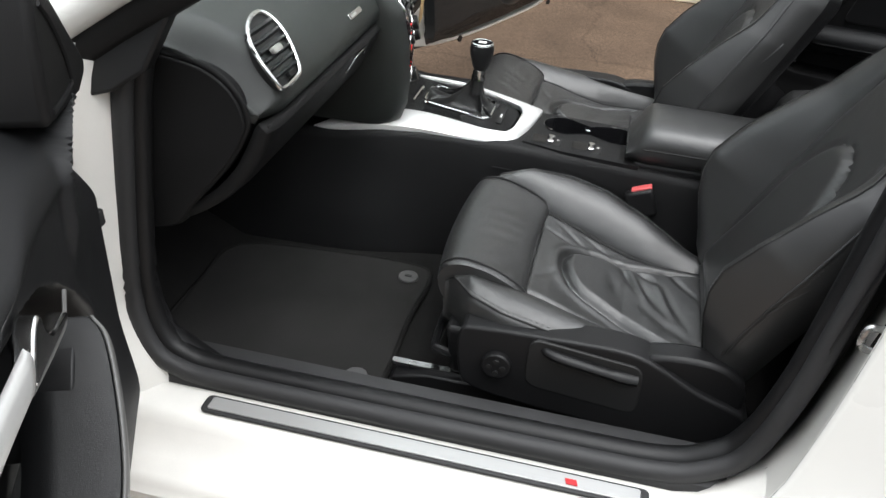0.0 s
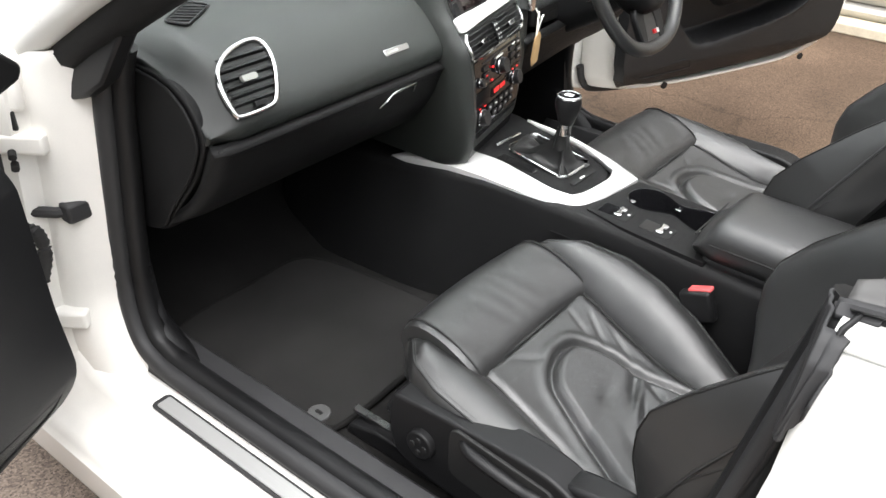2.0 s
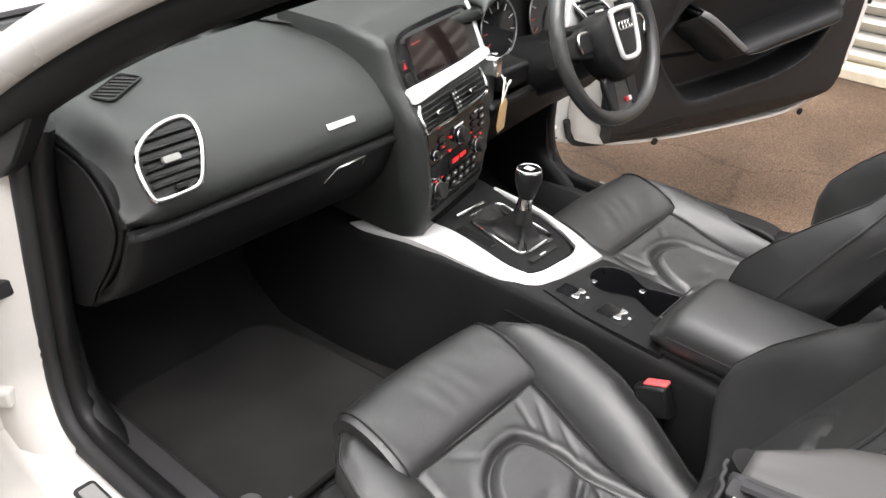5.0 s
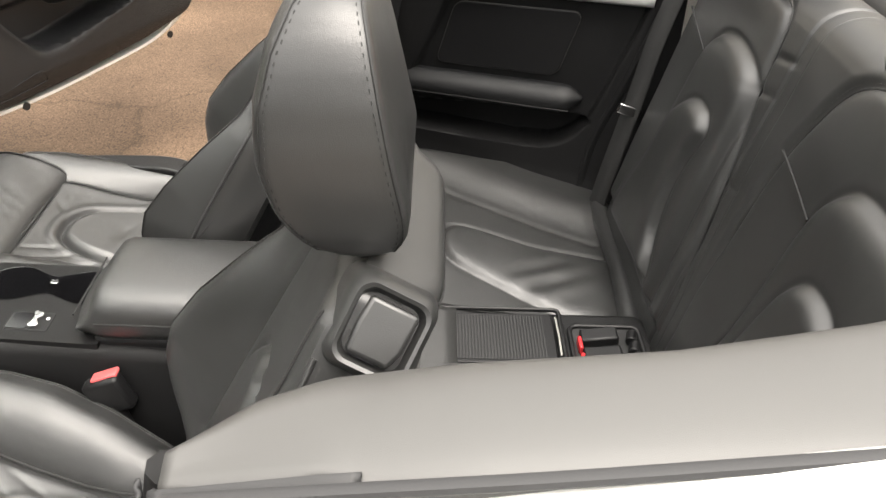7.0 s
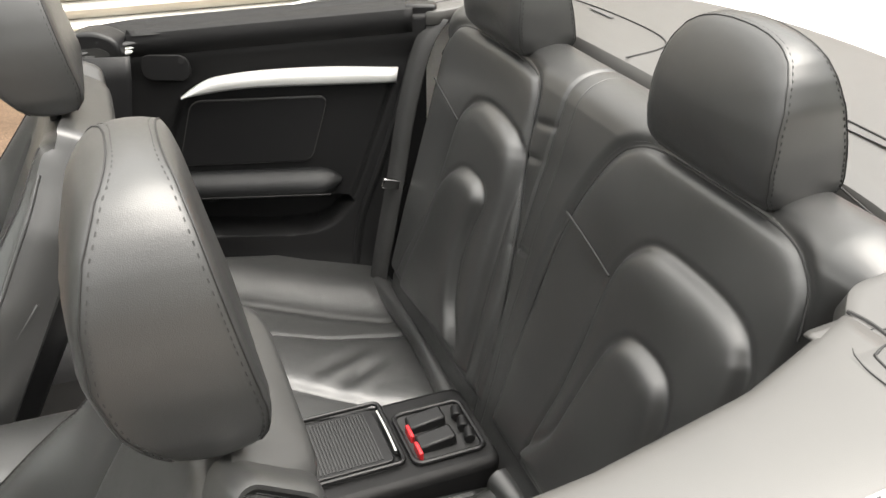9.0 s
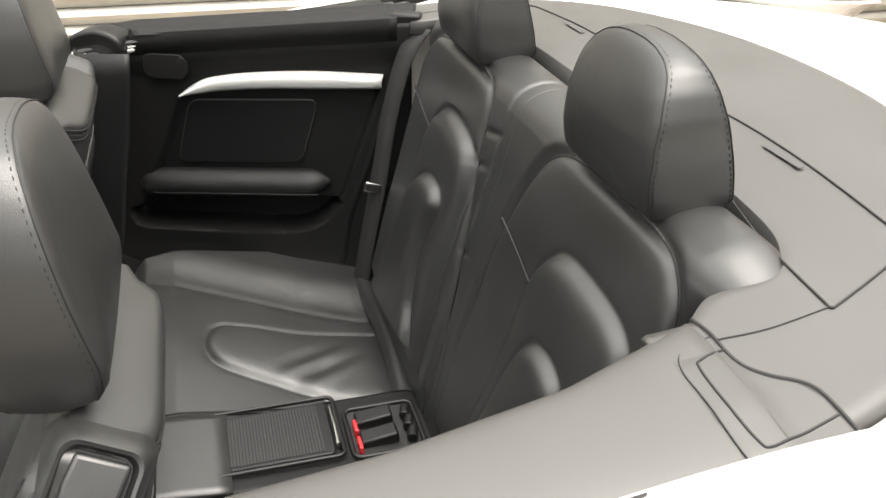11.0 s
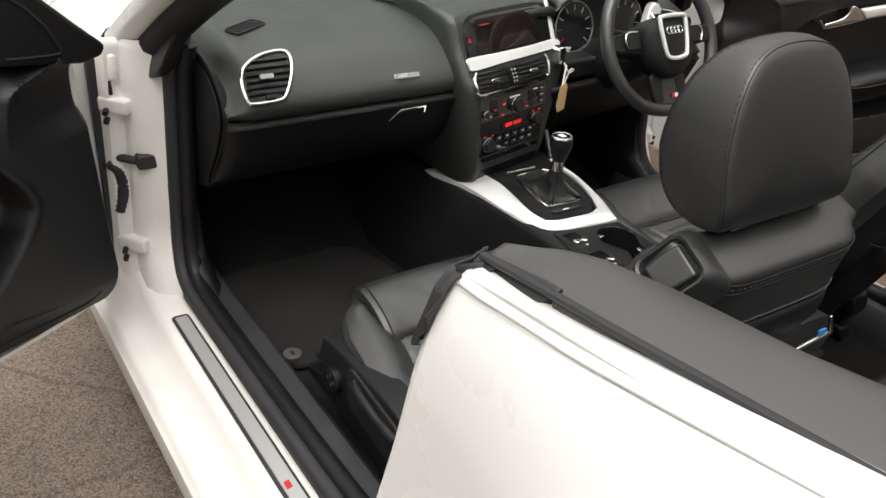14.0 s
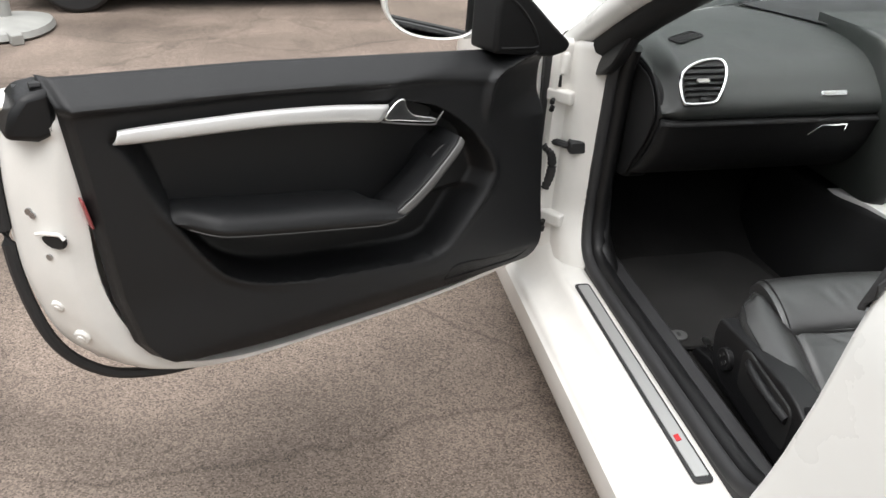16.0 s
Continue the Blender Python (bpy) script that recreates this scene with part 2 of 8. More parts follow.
def part(name, bm, material, parent=None, label="", thick=0.0, bevel=0.0, smooth=True, segs=2, offset=-1.0):
    """Links a bmesh as one mesh object; the points are given in world metres."""
    bmesh.ops.remove_doubles(bm, verts=bm.verts, dist=1e-5)
    bmesh.ops.recalc_face_normals(bm, faces=bm.faces)
    if parent is not None:
        inv = Matrix.Translation(origin(parent)).inverted()
        bmesh.ops.transform(bm, matrix=inv, verts=bm.verts)
    me = bpy.data.meshes.new(name)
    for f in bm.faces:
        f.smooth = smooth
    bm.to_mesh(me)
    bm.free()
    me.materials.append(material)
    ob = new(name, me)
    if parent is not None:
        ob.parent = parent
    if smooth:
        me.set_sharp_from_angle(angle=radians(42))
    if thick:
        s = ob.modifiers.new("thickness", "SOLIDIFY")
        s.thickness, s.offset = thick, offset
    if bevel:
        b = ob.modifiers.new("edges", "BEVEL")
        b.width, b.segments, b.limit_method, b.angle_limit = bevel, segs, "ANGLE", radians(35)
        b.harden_normals = False
    if label:
        tagged(ob, label)
    return ob


def origin(ob):
    p = V(ob.location)
    while ob.parent:
        ob = ob.parent
        p += V(ob.location)
    return p


def spl(pts, n, closed=False):
    """n points along a smooth curve through pts."""
    p = np.array([tuple(q) for q in pts], float)
    m = len(p)
    seg = m if closed else m - 1
    out = []
    for t in np.linspace(0, seg, n, endpoint=not closed):
        i = min(int(t), seg - 1)
        u = t - i
        if closed:
            a, b, c, d = (p[(i + k) % m] for k in (-1, 0, 1, 2))
        else:
            b, c = p[i], p[i + 1]
            a = p[i - 1] if i else 2 * b - c
            d = p[i + 2] if i + 2 < m else 2 * c - b
        out.append(0.5 * (2 * b + (c - a) * u + (2 * a - 5 * b + 4 * c - d) * u * u + (3 * b - a - 3 * c + d) * u ** 3))
    return out


def rows_bm(rows, wrap=False, cap=False, wrap_v=False):
    """A sheet or tube through rows of points of equal count."""
    bm = bmesh.new()
    vs = [[bm.verts.new(tuple(p)) for p in r] for r in rows]
    m = len(rows[0])
    pairs = list(zip(vs, vs[1:])) + ([(vs[-1], vs[0])] if wrap_v else [])
    for a, b in pairs:
        for j in range(m if wrap else m - 1):
            k = (j + 1) % m
            bm.faces.new((a[j], a[k], b[k], b[j]))
    if cap:
        bm.faces.new(vs[0])
        bm.faces.new(vs[-1])
    return bm


def sheet(fn, nu, nv):
    return rows_bm([[fn(i / (nu - 1), j / (nv - 1)) for i in range(nu)] for j in range(nv)])


def tube(pts, r, n=8, closed=False, flat=1.0, up=(0, 0, 1), cap=True):
    """A round or flattened bar along pts; r may be a list."""
    pts = [V(tuple(p)) for p in pts]
    m = len(pts)
    rr = r if isinstance(r, (list, tuple)) else [r] * m
    rows = []
    for i, p in enumerate(pts):
        a = pts[(i - 1) % m] if closed or i else p
        b = pts[(i + 1) % m] if closed or i < m - 1 else p
        t = (b - a).normalized()
        s = t.cross(V(up))
        s = s.normalized() if s.length > 1e-4 else t.orthogonal().normalized()
        w = s.cross(t).normalized()
        rows.append([p + (s * math.cos(k * math.tau / n) + w * math.sin(k * math.tau / n) * flat) * rr[i] for k in range(n)])
    return rows_bm(rows, wrap=True, cap=cap and not closed, wrap_v=closed)


def box(c, size, rot=None):
    bm = bmesh.new()
    m = Matrix.Translation(c) @ (rot.to_4x4() if rot else Matrix()) @ Matrix.Diagonal((*size, 1))
    bmesh.ops.create_cube(bm, size=1, matrix=m)
    return bm


def disc(c, axis, r, depth, n=24, r2=None):
    """A short cylinder or cone about axis, centred at c."""
    bm = bmesh.new()
    q = V(axis).to_track_quat("Z", "Y").to_matrix().to_4x4()
    bmesh.ops.create_cone(bm, cap_ends=True, segments=n, radius1=r, radius2=r if r2 is None else r2, depth=depth, matrix=Matrix.Translation(c) @ q)
    return bm


def prism(outline, f, w0, w1):
    """An outline of (u, v) pairs made solid between w0 and w1; f maps (u, v, w) to the world."""
    bm = bmesh.new()
    a = [bm.verts.new(tuple(f(u, v, w0))) for u, v in outline]
    b = [bm.verts.new(tuple(f(u, v, w1))) for u, v in outline]
    m = len(a)
    bm.faces.new(a), bm.faces.new(b)
    for i in range(m):
        j = (i + 1) % m
        bm.faces.new((a[i], a[j], b[j], b[i]))
    return bm


def join(*bms):
    out = bms[0]
    for b in bms[1:]:
        me = bpy.data.meshes.new("tmp")
        b.to_mesh(me)
        b.free()
        out.from_mesh(me)
        bpy.data.meshes.remove(me)
    return out


def rounded(u0, v0, u1, v1, r, k=4):
    """The outline of a rectangle with round corners."""
    out = []
    for cx, cy, a0 in ((u1 - r, v1 - r, 0), (u0 + r, v1 - r, 90), (u0 + r, v0 + r, 180), (u1 - r, v0 + r, 270)):
        for i in range(k + 1):
            a = radians(a0 + 90 * i / k)
            out.append((cx + r * math.cos(a), cy + r * math.sin(a)))
    return out


def stitches(pts, step=0.007, length=0.004, r=0.0007):
    """A row of short threads along a curve."""
    p = [V(tuple(q)) for q in pts]
    acc, bms, left = 0.0, None, 0.0
    verts, faces = [], []
    for a, b in zip(p, p[1:]):
        d = (b - a).length
        t = (b - a) / max(d, 1e-9)
        s = t.orthogonal().normalized() * r
        w = t.cross(s)
        x = left
        while x + length < d:
            c0, c1 = a + t * x, a + t * (x + length)
            i = len(verts)
            verts += [c + o for c in (c0, c1) for o in (s, w, -s, -w)]
            faces += [(i + k, i + (k + 1) % 4, i + 4 + (k + 1) % 4, i + 4 + k) for k in range(4)]
            x += step
        left = max(0.0, x - d)
    bm = bmesh.new()
    vs = [bm.verts.new(v) for v in verts]
    for f in faces:
        bm.faces.new([vs[i] for i in f])
    return bm


def smooth01(x):
    x = np.clip(x, 0, 1)
    return x * x * (3 - 2 * x)


def seg_dist(px, py, pts, closed=False):
    """Distance of points to a polyline."""
    best = np.full(np.shape(px), 1e9)
    pts = list(pts) + ([pts[0]] if closed else [])
    for (ax, ay), (bx, by) in zip(pts, pts[1:]):
        dx, dy = bx - ax, by - ay
        t = np.clip(((px - ax) * dx + (py - ay) * dy) / max(dx * dx + dy * dy, 1e-12), 0, 1)
        best = np.minimum(best, np.hypot(px - ax - t * dx, py - ay - t * dy))
    return best


def poly_sd(px, py, pts):
    """Signed distance to a closed outline, negative inside."""
    d = seg_dist(px, py, pts, True)
    inside = np.zeros(np.shape(px), bool)
    for (ax, ay), (bx, by) in zip(pts, list(pts[1:]) + [pts[0]]):
        cross = ((ay > py) != (by > py)) & (px < (bx - ax) * (py - ay) / (by - ay + 1e-12) + ax)
        inside ^= cross
    return np.where(inside, -d, d)


def curve2(pts, n, closed=False):
    return [tuple(p) for p in spl(pts, n, closed)]


def head_restraint(owner, half_at, front_at, rear_at, low, high, place, label):
    """A padded restraint: front and rear panels joined by a stitched band that runs over the top.
    half_at, front_at and rear_at give half width, front and rear edge at a height."""
    zs = [low + (high - low) * (1 - math.cos(t * math.pi)) / 2 for t in np.linspace(0.10, 1, 34)]
    rim = [(half_at(z), z) for z in zs]
    ring = [(0.0, low), (0.4 * half_at(low), low)] + rim[:-1] + [(0.0, high)]
    ring = ring + [(-q, z) for q, z in ring[-2:0:-1]]
    zc = (low + high) / 2

    def at(k, z_q, edge, off):
        q, z = z_q
        z0 = zc + (z - zc) * k
        return V(place(edge(min(max(z0, low), high)) + off, q * k, z0))

    rows = []
    for k, off in ((0.06, -0.0125), (0.35, -0.012), (0.6, -0.0105), (0.8, -0.0085), (0.92, -0.0055), (0.975, -0.0022), (1.0, 0.0006)):
        rows.append([at(k, p, front_at, off) for p in ring])
    for u in (0.08, 0.25, 0.5, 0.75, 0.92):
        k = 1 + 0.035 * (1 - (2 * u - 1) ** 2)
        rows.append([at(k, p, lambda z, u=u: front_at(z) * (1 - u) + rear_at(z) * u, 0.0) for p in ring])
    for k, off in ((1.0, -0.0006), (0.975, 0.0020), (0.92, 0.0040), (0.8, 0.0055), (0.5, 0.0065), (0.06, 0.0065)):
        rows.append([at(k, p, rear_at, off) for p in ring])
    hr = part("head_restraint", rows_bm(rows, wrap=True, cap=True), LEATHER_PLAIN, owner, label)
    n = len(ring)
    for edge, sg in ((front_at, 1), (rear_at, -1)):
        part("seam", tube([at(1.0, p, edge, 0.0) for p in ring], 0.0008, 6, closed=True), DEEP, hr)
        run = [at(1.010, p, edge, sg * 0.0042) for p in ring[4:n - 3]]
        part("stitching", stitches(run, 0.0062, 0.0032, 0.0007), STITCH, hr)

    return hr


# ---- the yard ----
def build_yard():
    bm = bmesh.new()
    xs = [-400, -60, -12, -6, -3, 0, 3, 6, 12, 60, 400]
    vs = {}
    for i, x in enumerate(xs):
        for j, y in enumerate(xs):
            vs[i, j] = bm.verts.new((x, y, 0))
    for i in range(len(xs) - 1):
        for j in range(len(xs) - 1):
            bm.faces.new((vs[i, j], vs[i + 1, j], vs[i + 1, j + 1], vs[i, j + 1]))
    tagged(part("ground", bm, GROUND, smooth=False), "worn brown asphalt yard with fine chippings", "ground", kind="structure")

    # the shuttered wall beyond the driver's side
    wall = thing("wall_north", (0.0, 3.62, 0))
    tagged(wall, "pale ribbed steel roller shutter wall beside the yard", "wall", kind="structure")
    part("wall_core", box((1.0, 3.82, 1.9), (12.0, 0.30, 3.8)), SHUTTER, wall, smooth=False)
    part("wall_foot", prism(rounded(-5.0, 0.0, 7.0, 0.06, 0.01, 2), lambda u, v, w: (u, 3.60 + w, v), -0.10, 0.06), CONCRETE, wall, "crumbling pale concrete foot", bevel=0.008)
    prof = [(0, 0.012), (0.003, -0.002), (0.008, -0.004), (0.016, -0.010), (0.032, -0.030), (0.050, -0.036), (0.066, -0.028), (0.076, -0.010), (0.081, -0.004), (0.085, 0.012)]
    me = None
    for k in range(28):
        z0 = 0.055 + 0.0885 * k
        if me is None:
            bm = rows_bm([[(x, y, z) for z, y in prof] for x in (-5.0, 7.0)])
            ob = part("slat", bm, SHUTTER, wall, smooth=True)
            ob.location = (0, 0.03, z0)
            me = ob.data
            me.transform(Matrix.Translation((0, 3.62, 0)))
        else:
            ob = new("slat", me)
            ob.parent, ob.location = wall, (0, 0.03, z0)

    # brick wall past the tail of the car
    brickwall = thing("wall_east", (5.2, 2.4, 0))
    tagged(brickwall, "orange brick wall with pale mortar joints", "wall", kind="structure")
    part("wall_core", box((5.40, 2.0, 1.2), (0.26, 3.4, 2.4)), MORTAR, brickwall, smooth=False)
    bw, bh = 0.215, 0.065
    bme = None
    for r in range(18):
        for c in range(14):
            y = 0.40 + c * 0.225 + (0.112 if r % 2 else 0.0)
            z = 0.75 + r * 0.075
            if bme is None:
                ob = part("brick", box((0, 0, 0), (0.02, bw, bh)), BRICK, None, smooth=False)
                bme = ob.data
            else:
                ob = new("brick", bme)
            ob.parent, ob.location = brickwall, (5.262 - 5.2, y - 2.4, z)

    # things far off on the yard
    base = thing("sign_base", (-5.16, -3.52, 0))
    tagged(base, "grey weathered plastic sign base standing on the yard", "sign base")
    out = curve2([(-0.42, 0), (-0.3, 0.24), (0, 0.32), (0.3, 0.24), (0.42, 0), (0.3, -0.24), (0, -0.32), (-0.3, -0.24)], 24, True)
    rows = [[(-5.16 + u * s, -3.52 + v * s, z) for u, v in out] for s, z in ((0.90, 0.0), (0.98, 0.02), (0.93, 0.06), (0.5, 0.09), (0.12, 0.11))]
    part("base", rows_bm(rows, wrap=True, cap=True), GREYP, base)
    part("post", disc((-5.16, -3.52, 0.50), (0, 0, 1), 0.05, 0.84, 14), GREYP, base, "grey steel post")
    part("block", box((-4.80, -3.37, 0.035), (0.16, 0.08, 0.07), Euler((0, 0, 0.5)).to_matrix()), GREYP, base, "small timber block", bevel=0.008)
    van = thing("parked_vehicle", (-6.62, -1.85, 0))
    tagged(van, "dark parked vehicle at the far side of the yard", "vehicle")
    prof = [(-1.9, 0.22), (-2.0, 0.5), (-1.9, 0.85), (-1.2, 0.95), (-0.7, 1.4), (0.8, 1.42), (1.5, 0.95), (2.0, 0.85), (2.05, 0.45), (1.95, 0.22)]
    part("body", prism(prof, lambda u, v, w: (-6.62 + w, -1.85 + u, v), -0.85, 0.85), GLOSS, van, bevel=0.08, segs=3)
    for sx in (-0.80, 0.80):
        for sy in (-1.3, 1.3):
            part("wheel", disc((-6.62 + sx, -1.85 + sy, 0.31), (1, 0, 0), 0.31, 0.2, 28), RUBBER, van, bevel=0.03)
    # the last two hedges are added out of view to screen low sky light
    for spot, (ox, oy, along) in enumerate(((9.5, -1.0, 0), (-1.0, -10.0, 1), (-13.0, -1.0, 0))):
        hedge(ox, oy, along, spot)


def hedge(ox, oy, along, spot):
    """A dense hedge of small leaves with an uneven top, made tall to screen low sky light."""
    verts, faces = [], []
    rnd = random.Random(5 + spot)
    for i in range(6500):
        t, depth = rnd.uniform(-13, 13), rnd.gauss(0, 0.35)
        z = rnd.uniform(0.05, 4.2 + 0.6 * math.sin(t * 1.7) + 0.3 * math.sin(t * 4.1))
        p = V((ox + depth, oy + t, z)) if along == 0 else V((ox + t, oy + depth, z))
        a = V((rnd.uniform(-1, 1), rnd.uniform(-1, 1), rnd.uniform(-1, 1))).normalized() * rnd.uniform(0.10, 0.26)
        b = a.orthogonal().normalized() * a.length * 0.55
        k = len(verts)
        verts += [p - a, p + b, p + a, p - b]
        faces.append((k, k + 1, k + 2, k + 3))
    me = bpy.data.meshes.new("hedge")
    me.from_pydata(verts, [], faces)
    me.materials.append(LEAF)
    tagged(new("hedge", me), "dense dark green hedge round the yard, added in part to screen low sky light", "hedge", kind="stuff")


build_yard()


# ---- the car's body ----
BODY = tagged(thing("convertible_car", (0, 0, 0)), "white two-door convertible with its roof down and both doors open", "car")


def both(fn):
    for side in (-1, 1):
        fn(side)


def sill(side):
    sec = [(0.62, 0.13), (0.88, 0.12), (0.935, 0.15), (0.95, 0.20), (0.948, 0.252), (0.938, 0.262), (0.936, 0.268), (0.925, 0.276), (0.895, 0.288), (0.872, 0.305), (0.86, 0.325),
           (0.850, 0.337), (0.838, 0.342), (0.79, 0.344), (0.765, 0.342)]
    rows = []
    for x in np.linspace(-1.05, 0.42, 40):
        lift = 0.16 * smooth01((-0.70 - x) / 0.16) ** 2 + 0.12 * smooth01((x - 0.20) / 0.2)
        row = []
        for y, z in sec:
            zz = z + (lift if z > 0.28 else 0)
            row.append((x, side * y, zz))
        rows.append(row)
    part("sill", rows_bm(rows), JAMB, BODY, "white painted door sill with faint dirt marks", thick=0.004)
    # inner sill cover and carpeted side
    sec = [(0.782, 0.340), (0.776, 0.362), (0.760, 0.372), (0.735, 0.374), (0.728, 0.366), (0.722, 0.362), (0.700, 0.366), (0.685, 0.366), (0.672, 0.352), (0.655, 0.31), (0.645, 0.22), (0.64, 0.16)]
    rows = [[(x, side * y, z) for y, z in sec] for x in np.linspace(-0.74, 0.34, 36)]
    part("sill_cover", rows_bm(rows), RUBBER, BODY, "black ribbed rubber sill cover", thick=0.004)
    # treadplate
    pl = part("treadplate", prism(rounded(-0.588, 0.796, 0.158, 0.836, 0.010, 4), lambda u, v, w: (u, side * v, 0.345 + w), 0.0, 0.006), RUBBER, BODY, "black treadplate with a brushed metal insert", bevel=0.002)
    part("insert", prism(rounded(-0.576, 0.802, 0.144, 0.830, 0.004, 3), lambda u, v, w: (u, side * v, 0.345 + w), 0.005, 0.0085), TREAD, pl, "brushed aluminium insert", bevel=0.001)
    part("emblem", prism([(0.026, 0.814), (0.044, 0.814), (0.047, 0.825), (0.029, 0.825)], lambda u, v, w: (u, side * v, 0.345 + w), 0.008, 0.0105), RED, pl, "small red emblem plate")


both(sill)


def post_edge(z):
    """Front edge of the rear quarter: how far back and how far out at a height."""
    return (float(np.interp(z, [0.33, 0.40, 0.48, 0.60, 0.72, 0.83, 0.957], [0.205, 0.30, 0.338, 0.367, 0.390, 0.404, 0.408])),
            float(np.interp(z, [0.33, 0.48, 0.60, 0.72, 0.83, 0.90, 0.957], [0.875, 0.838, 0.822, 0.808, 0.795, 0.776, 0.746])))


def jamb(side):
    # front door post: from the hinge line to the seal
    prof = [(-0.86, 0.905), (-0.838, 0.898), (-0.816, 0.884), (-0.812, 0.866), (-0.812, 0.852), (-0.796, 0.846), (-0.778, 0.834), (-0.764, 0.812), (-0.752, 0.785), (-0.742, 0.768), (-0.735, 0.752)]
    rows = []
    for z in np.linspace(0.31, 0.95, 30):
        k = (z - 0.31) / 0.64
        fwd = 0.04 * k
        row = []
        for i, (x, y) in enumerate(prof):
            u = i / (len(prof) - 1)
            flare = smooth01((0.50 - z) / 0.19) * 0.10 * u
            row.append((x + fwd + flare, side * (y - 0.02 * k), z))
        rows.append(row)
    part("door_post", rows_bm(rows), JAMB, BODY, "white painted front door post", thick=0.004)
    # front wing behind the post and the shut face
    rows = []
    for x in np.linspace(-2.38, -0.84, 18):
        cut_in = 0.16 * max(0.0, (-1.7 - x) / 0.7) ** 2
        rows.append([(x, side * (y - cut_in), z - 0.10 * max(0.0, (-1.7 - x) / 0.7) ** 2) for y, z in ((0.60, 0.99), (0.74, 0.985), (0.84, 0.955), (0.90, 0.88), (0.925, 0.75), (0.925, 0.5), (0.92, 0.3), (0.90, 0.16))])
    part("front_wing", rows_bm(rows), WHITE, BODY, thick=0.004)
    # rear door post
    rows = []
    for z in np.linspace(0.33, 0.957, 28):
        xf, yo = post_edge(z)
        yi = min(0.768, yo - 0.012)
        rows.append([(xf - 0.004, side * yo, z), (xf + 0.006, side * (yo - 0.006), z), (xf + 0.012, side * (yo * 0.6 + yi * 0.4), z), (xf + 0.014, side * (yi + 0.004), z), (xf + 0.016, side * yi, z), (xf + 0.024, side * 0.70, z)])
    part("rear_door_post", rows_bm(rows), JAMB, BODY, "white painted rear door post", thick=0.004)
    # quarter panel
    rows = []
    for k in np.linspace(0, 1, 44):
        k = k ** 1.4
        row = []
        for y, z in spl([(0.700 if side < 0 else 0.738, 0.957), (0.722 if side < 0 else 0.744, 0.962), (0.752, 0.955), (0.80, 0.925), (0.850, 0.86), (0.885, 0.78), (0.905, 0.65), (0.908, 0.5), (0.90, 0.36), (0.93, 0.25), (0.90, 0.12)], 26):
            xf, yo = post_edge(z) if z > 0.33 else (0.10 + 0.55 * (z - 0.12), 0.93)
            x = xf - 0.006 + (2.25 - xf) * k
            yy = y if z < 0.33 else y + (min(y, yo + 0.004) - y) * (1 - smooth01((x - xf) / 0.55))
            rise = 0.088 * smooth01((x - 0.36) / 0.74)
            top = smooth01((z - 0.35) / 0.6)
            tail = smooth01((x - 1.4) / 0.85)
            row.append((x, side * (yy - 0.10 * tail), z + rise * top - 0.05 * tail * top))
        rows.append(row)
    part("quarter_panel", rows_bm(rows), WHITE, BODY, "gloss white rear quarter panel", thick=0.004)
    # door opening seal
    path = spl([(-0.40, 0.655, 1.17), (-0.56, 0.70, 1.075), (-0.66, 0.735, 0.985), (-0.695, 0.748, 0.90), (-0.715, 0.752, 0.75), (-0.73, 0.757, 0.58), (-0.728, 0.762, 0.47), (-0.70, 0.768, 0.40), (-0.655, 0.770, 0.372), (-0.58, 0.770, 0.362),
                (-0.3, 0.770, 0.362), (0.0, 0.768, 0.362), (0.17, 0.765, 0.364), (0.245, 0.76, 0.386), (0.295, 0.752, 0.43), (0.335, 0.742, 0.55), (0.362, 0.730, 0.70), (0.385, 0.715, 0.84), (0.405, 0.695, 0.955)], 90)
    part("door_seal", tube([(x, side * y, z) for x, y, z in path], 0.017, 10), RUBBER, BODY, "black rubber door seal")
    part("seal_lining", tube([(x + (0.010 if x < -0.5 else -0.004), side * (y - 0.026), z + (0.004 if z < 0.45 else 0.0)) for x, y, z in path[12:]], 0.0215, 10), HARD, BODY, "black plastic lining inside the door seal")
    # black lining between the seal and the cabin on the front post
    rows = []
    for z in np.linspace(0.12, 0.96, 18):
        xs = float(np.interp(z, [0.36, 0.40, 0.47, 0.58, 0.75, 0.90, 0.96], [-0.60, -0.69, -0.715, -0.725, -0.712, -0.692, -0.672]))
        rows.append([(xs, side * 0.750, z), (xs + 0.012, side * 0.733, z), (xs + 0.006, side * 0.715, z), (xs - 0.03, side * 0.700, z), (xs - 0.10, side * 0.693, z), (xs - 0.34, side * 0.69, z), (xs - 0.62, side * 0.688, z)])
    part("kick_panel", rows_bm(rows), HARD, BODY, "black plastic footwell side lining", thick=0.004)
    rows = []
    for z in np.linspace(0.22, 0.97, 18):
        xf = float(np.interp(z, [0.33, 0.42, 0.55, 0.70, 0.80, 0.955], [0.215, 0.285, 0.330, 0.358, 0.380, 0.405]))
        rows.append([(xf + 0.005, side * 0.752, z), (xf + 0.012, side * 0.715, z), (xf + 0.03, side * 0.695, z), (xf + 0.10, side * 0.68, z), (xf + (0.19 if z < 0.5 else 0.11), side * 0.679, z)])
    part("post_lining", rows_bm(rows), HARD, BODY, "black plastic rear post lining", thick=0.004)
    # windscreen pillar: white outside, black inside
    a, b = V((-0.83, side * 0.80, 0.93)), V((-0.12, side * 0.62, 1.31))
    d = b - a
    pts = [a + d * t + V((0, side * 0.02 * math.sin(t * 3.1), 0.03 * math.sin(t * 3.1))) for t in np.linspace(0, 1, 16)]
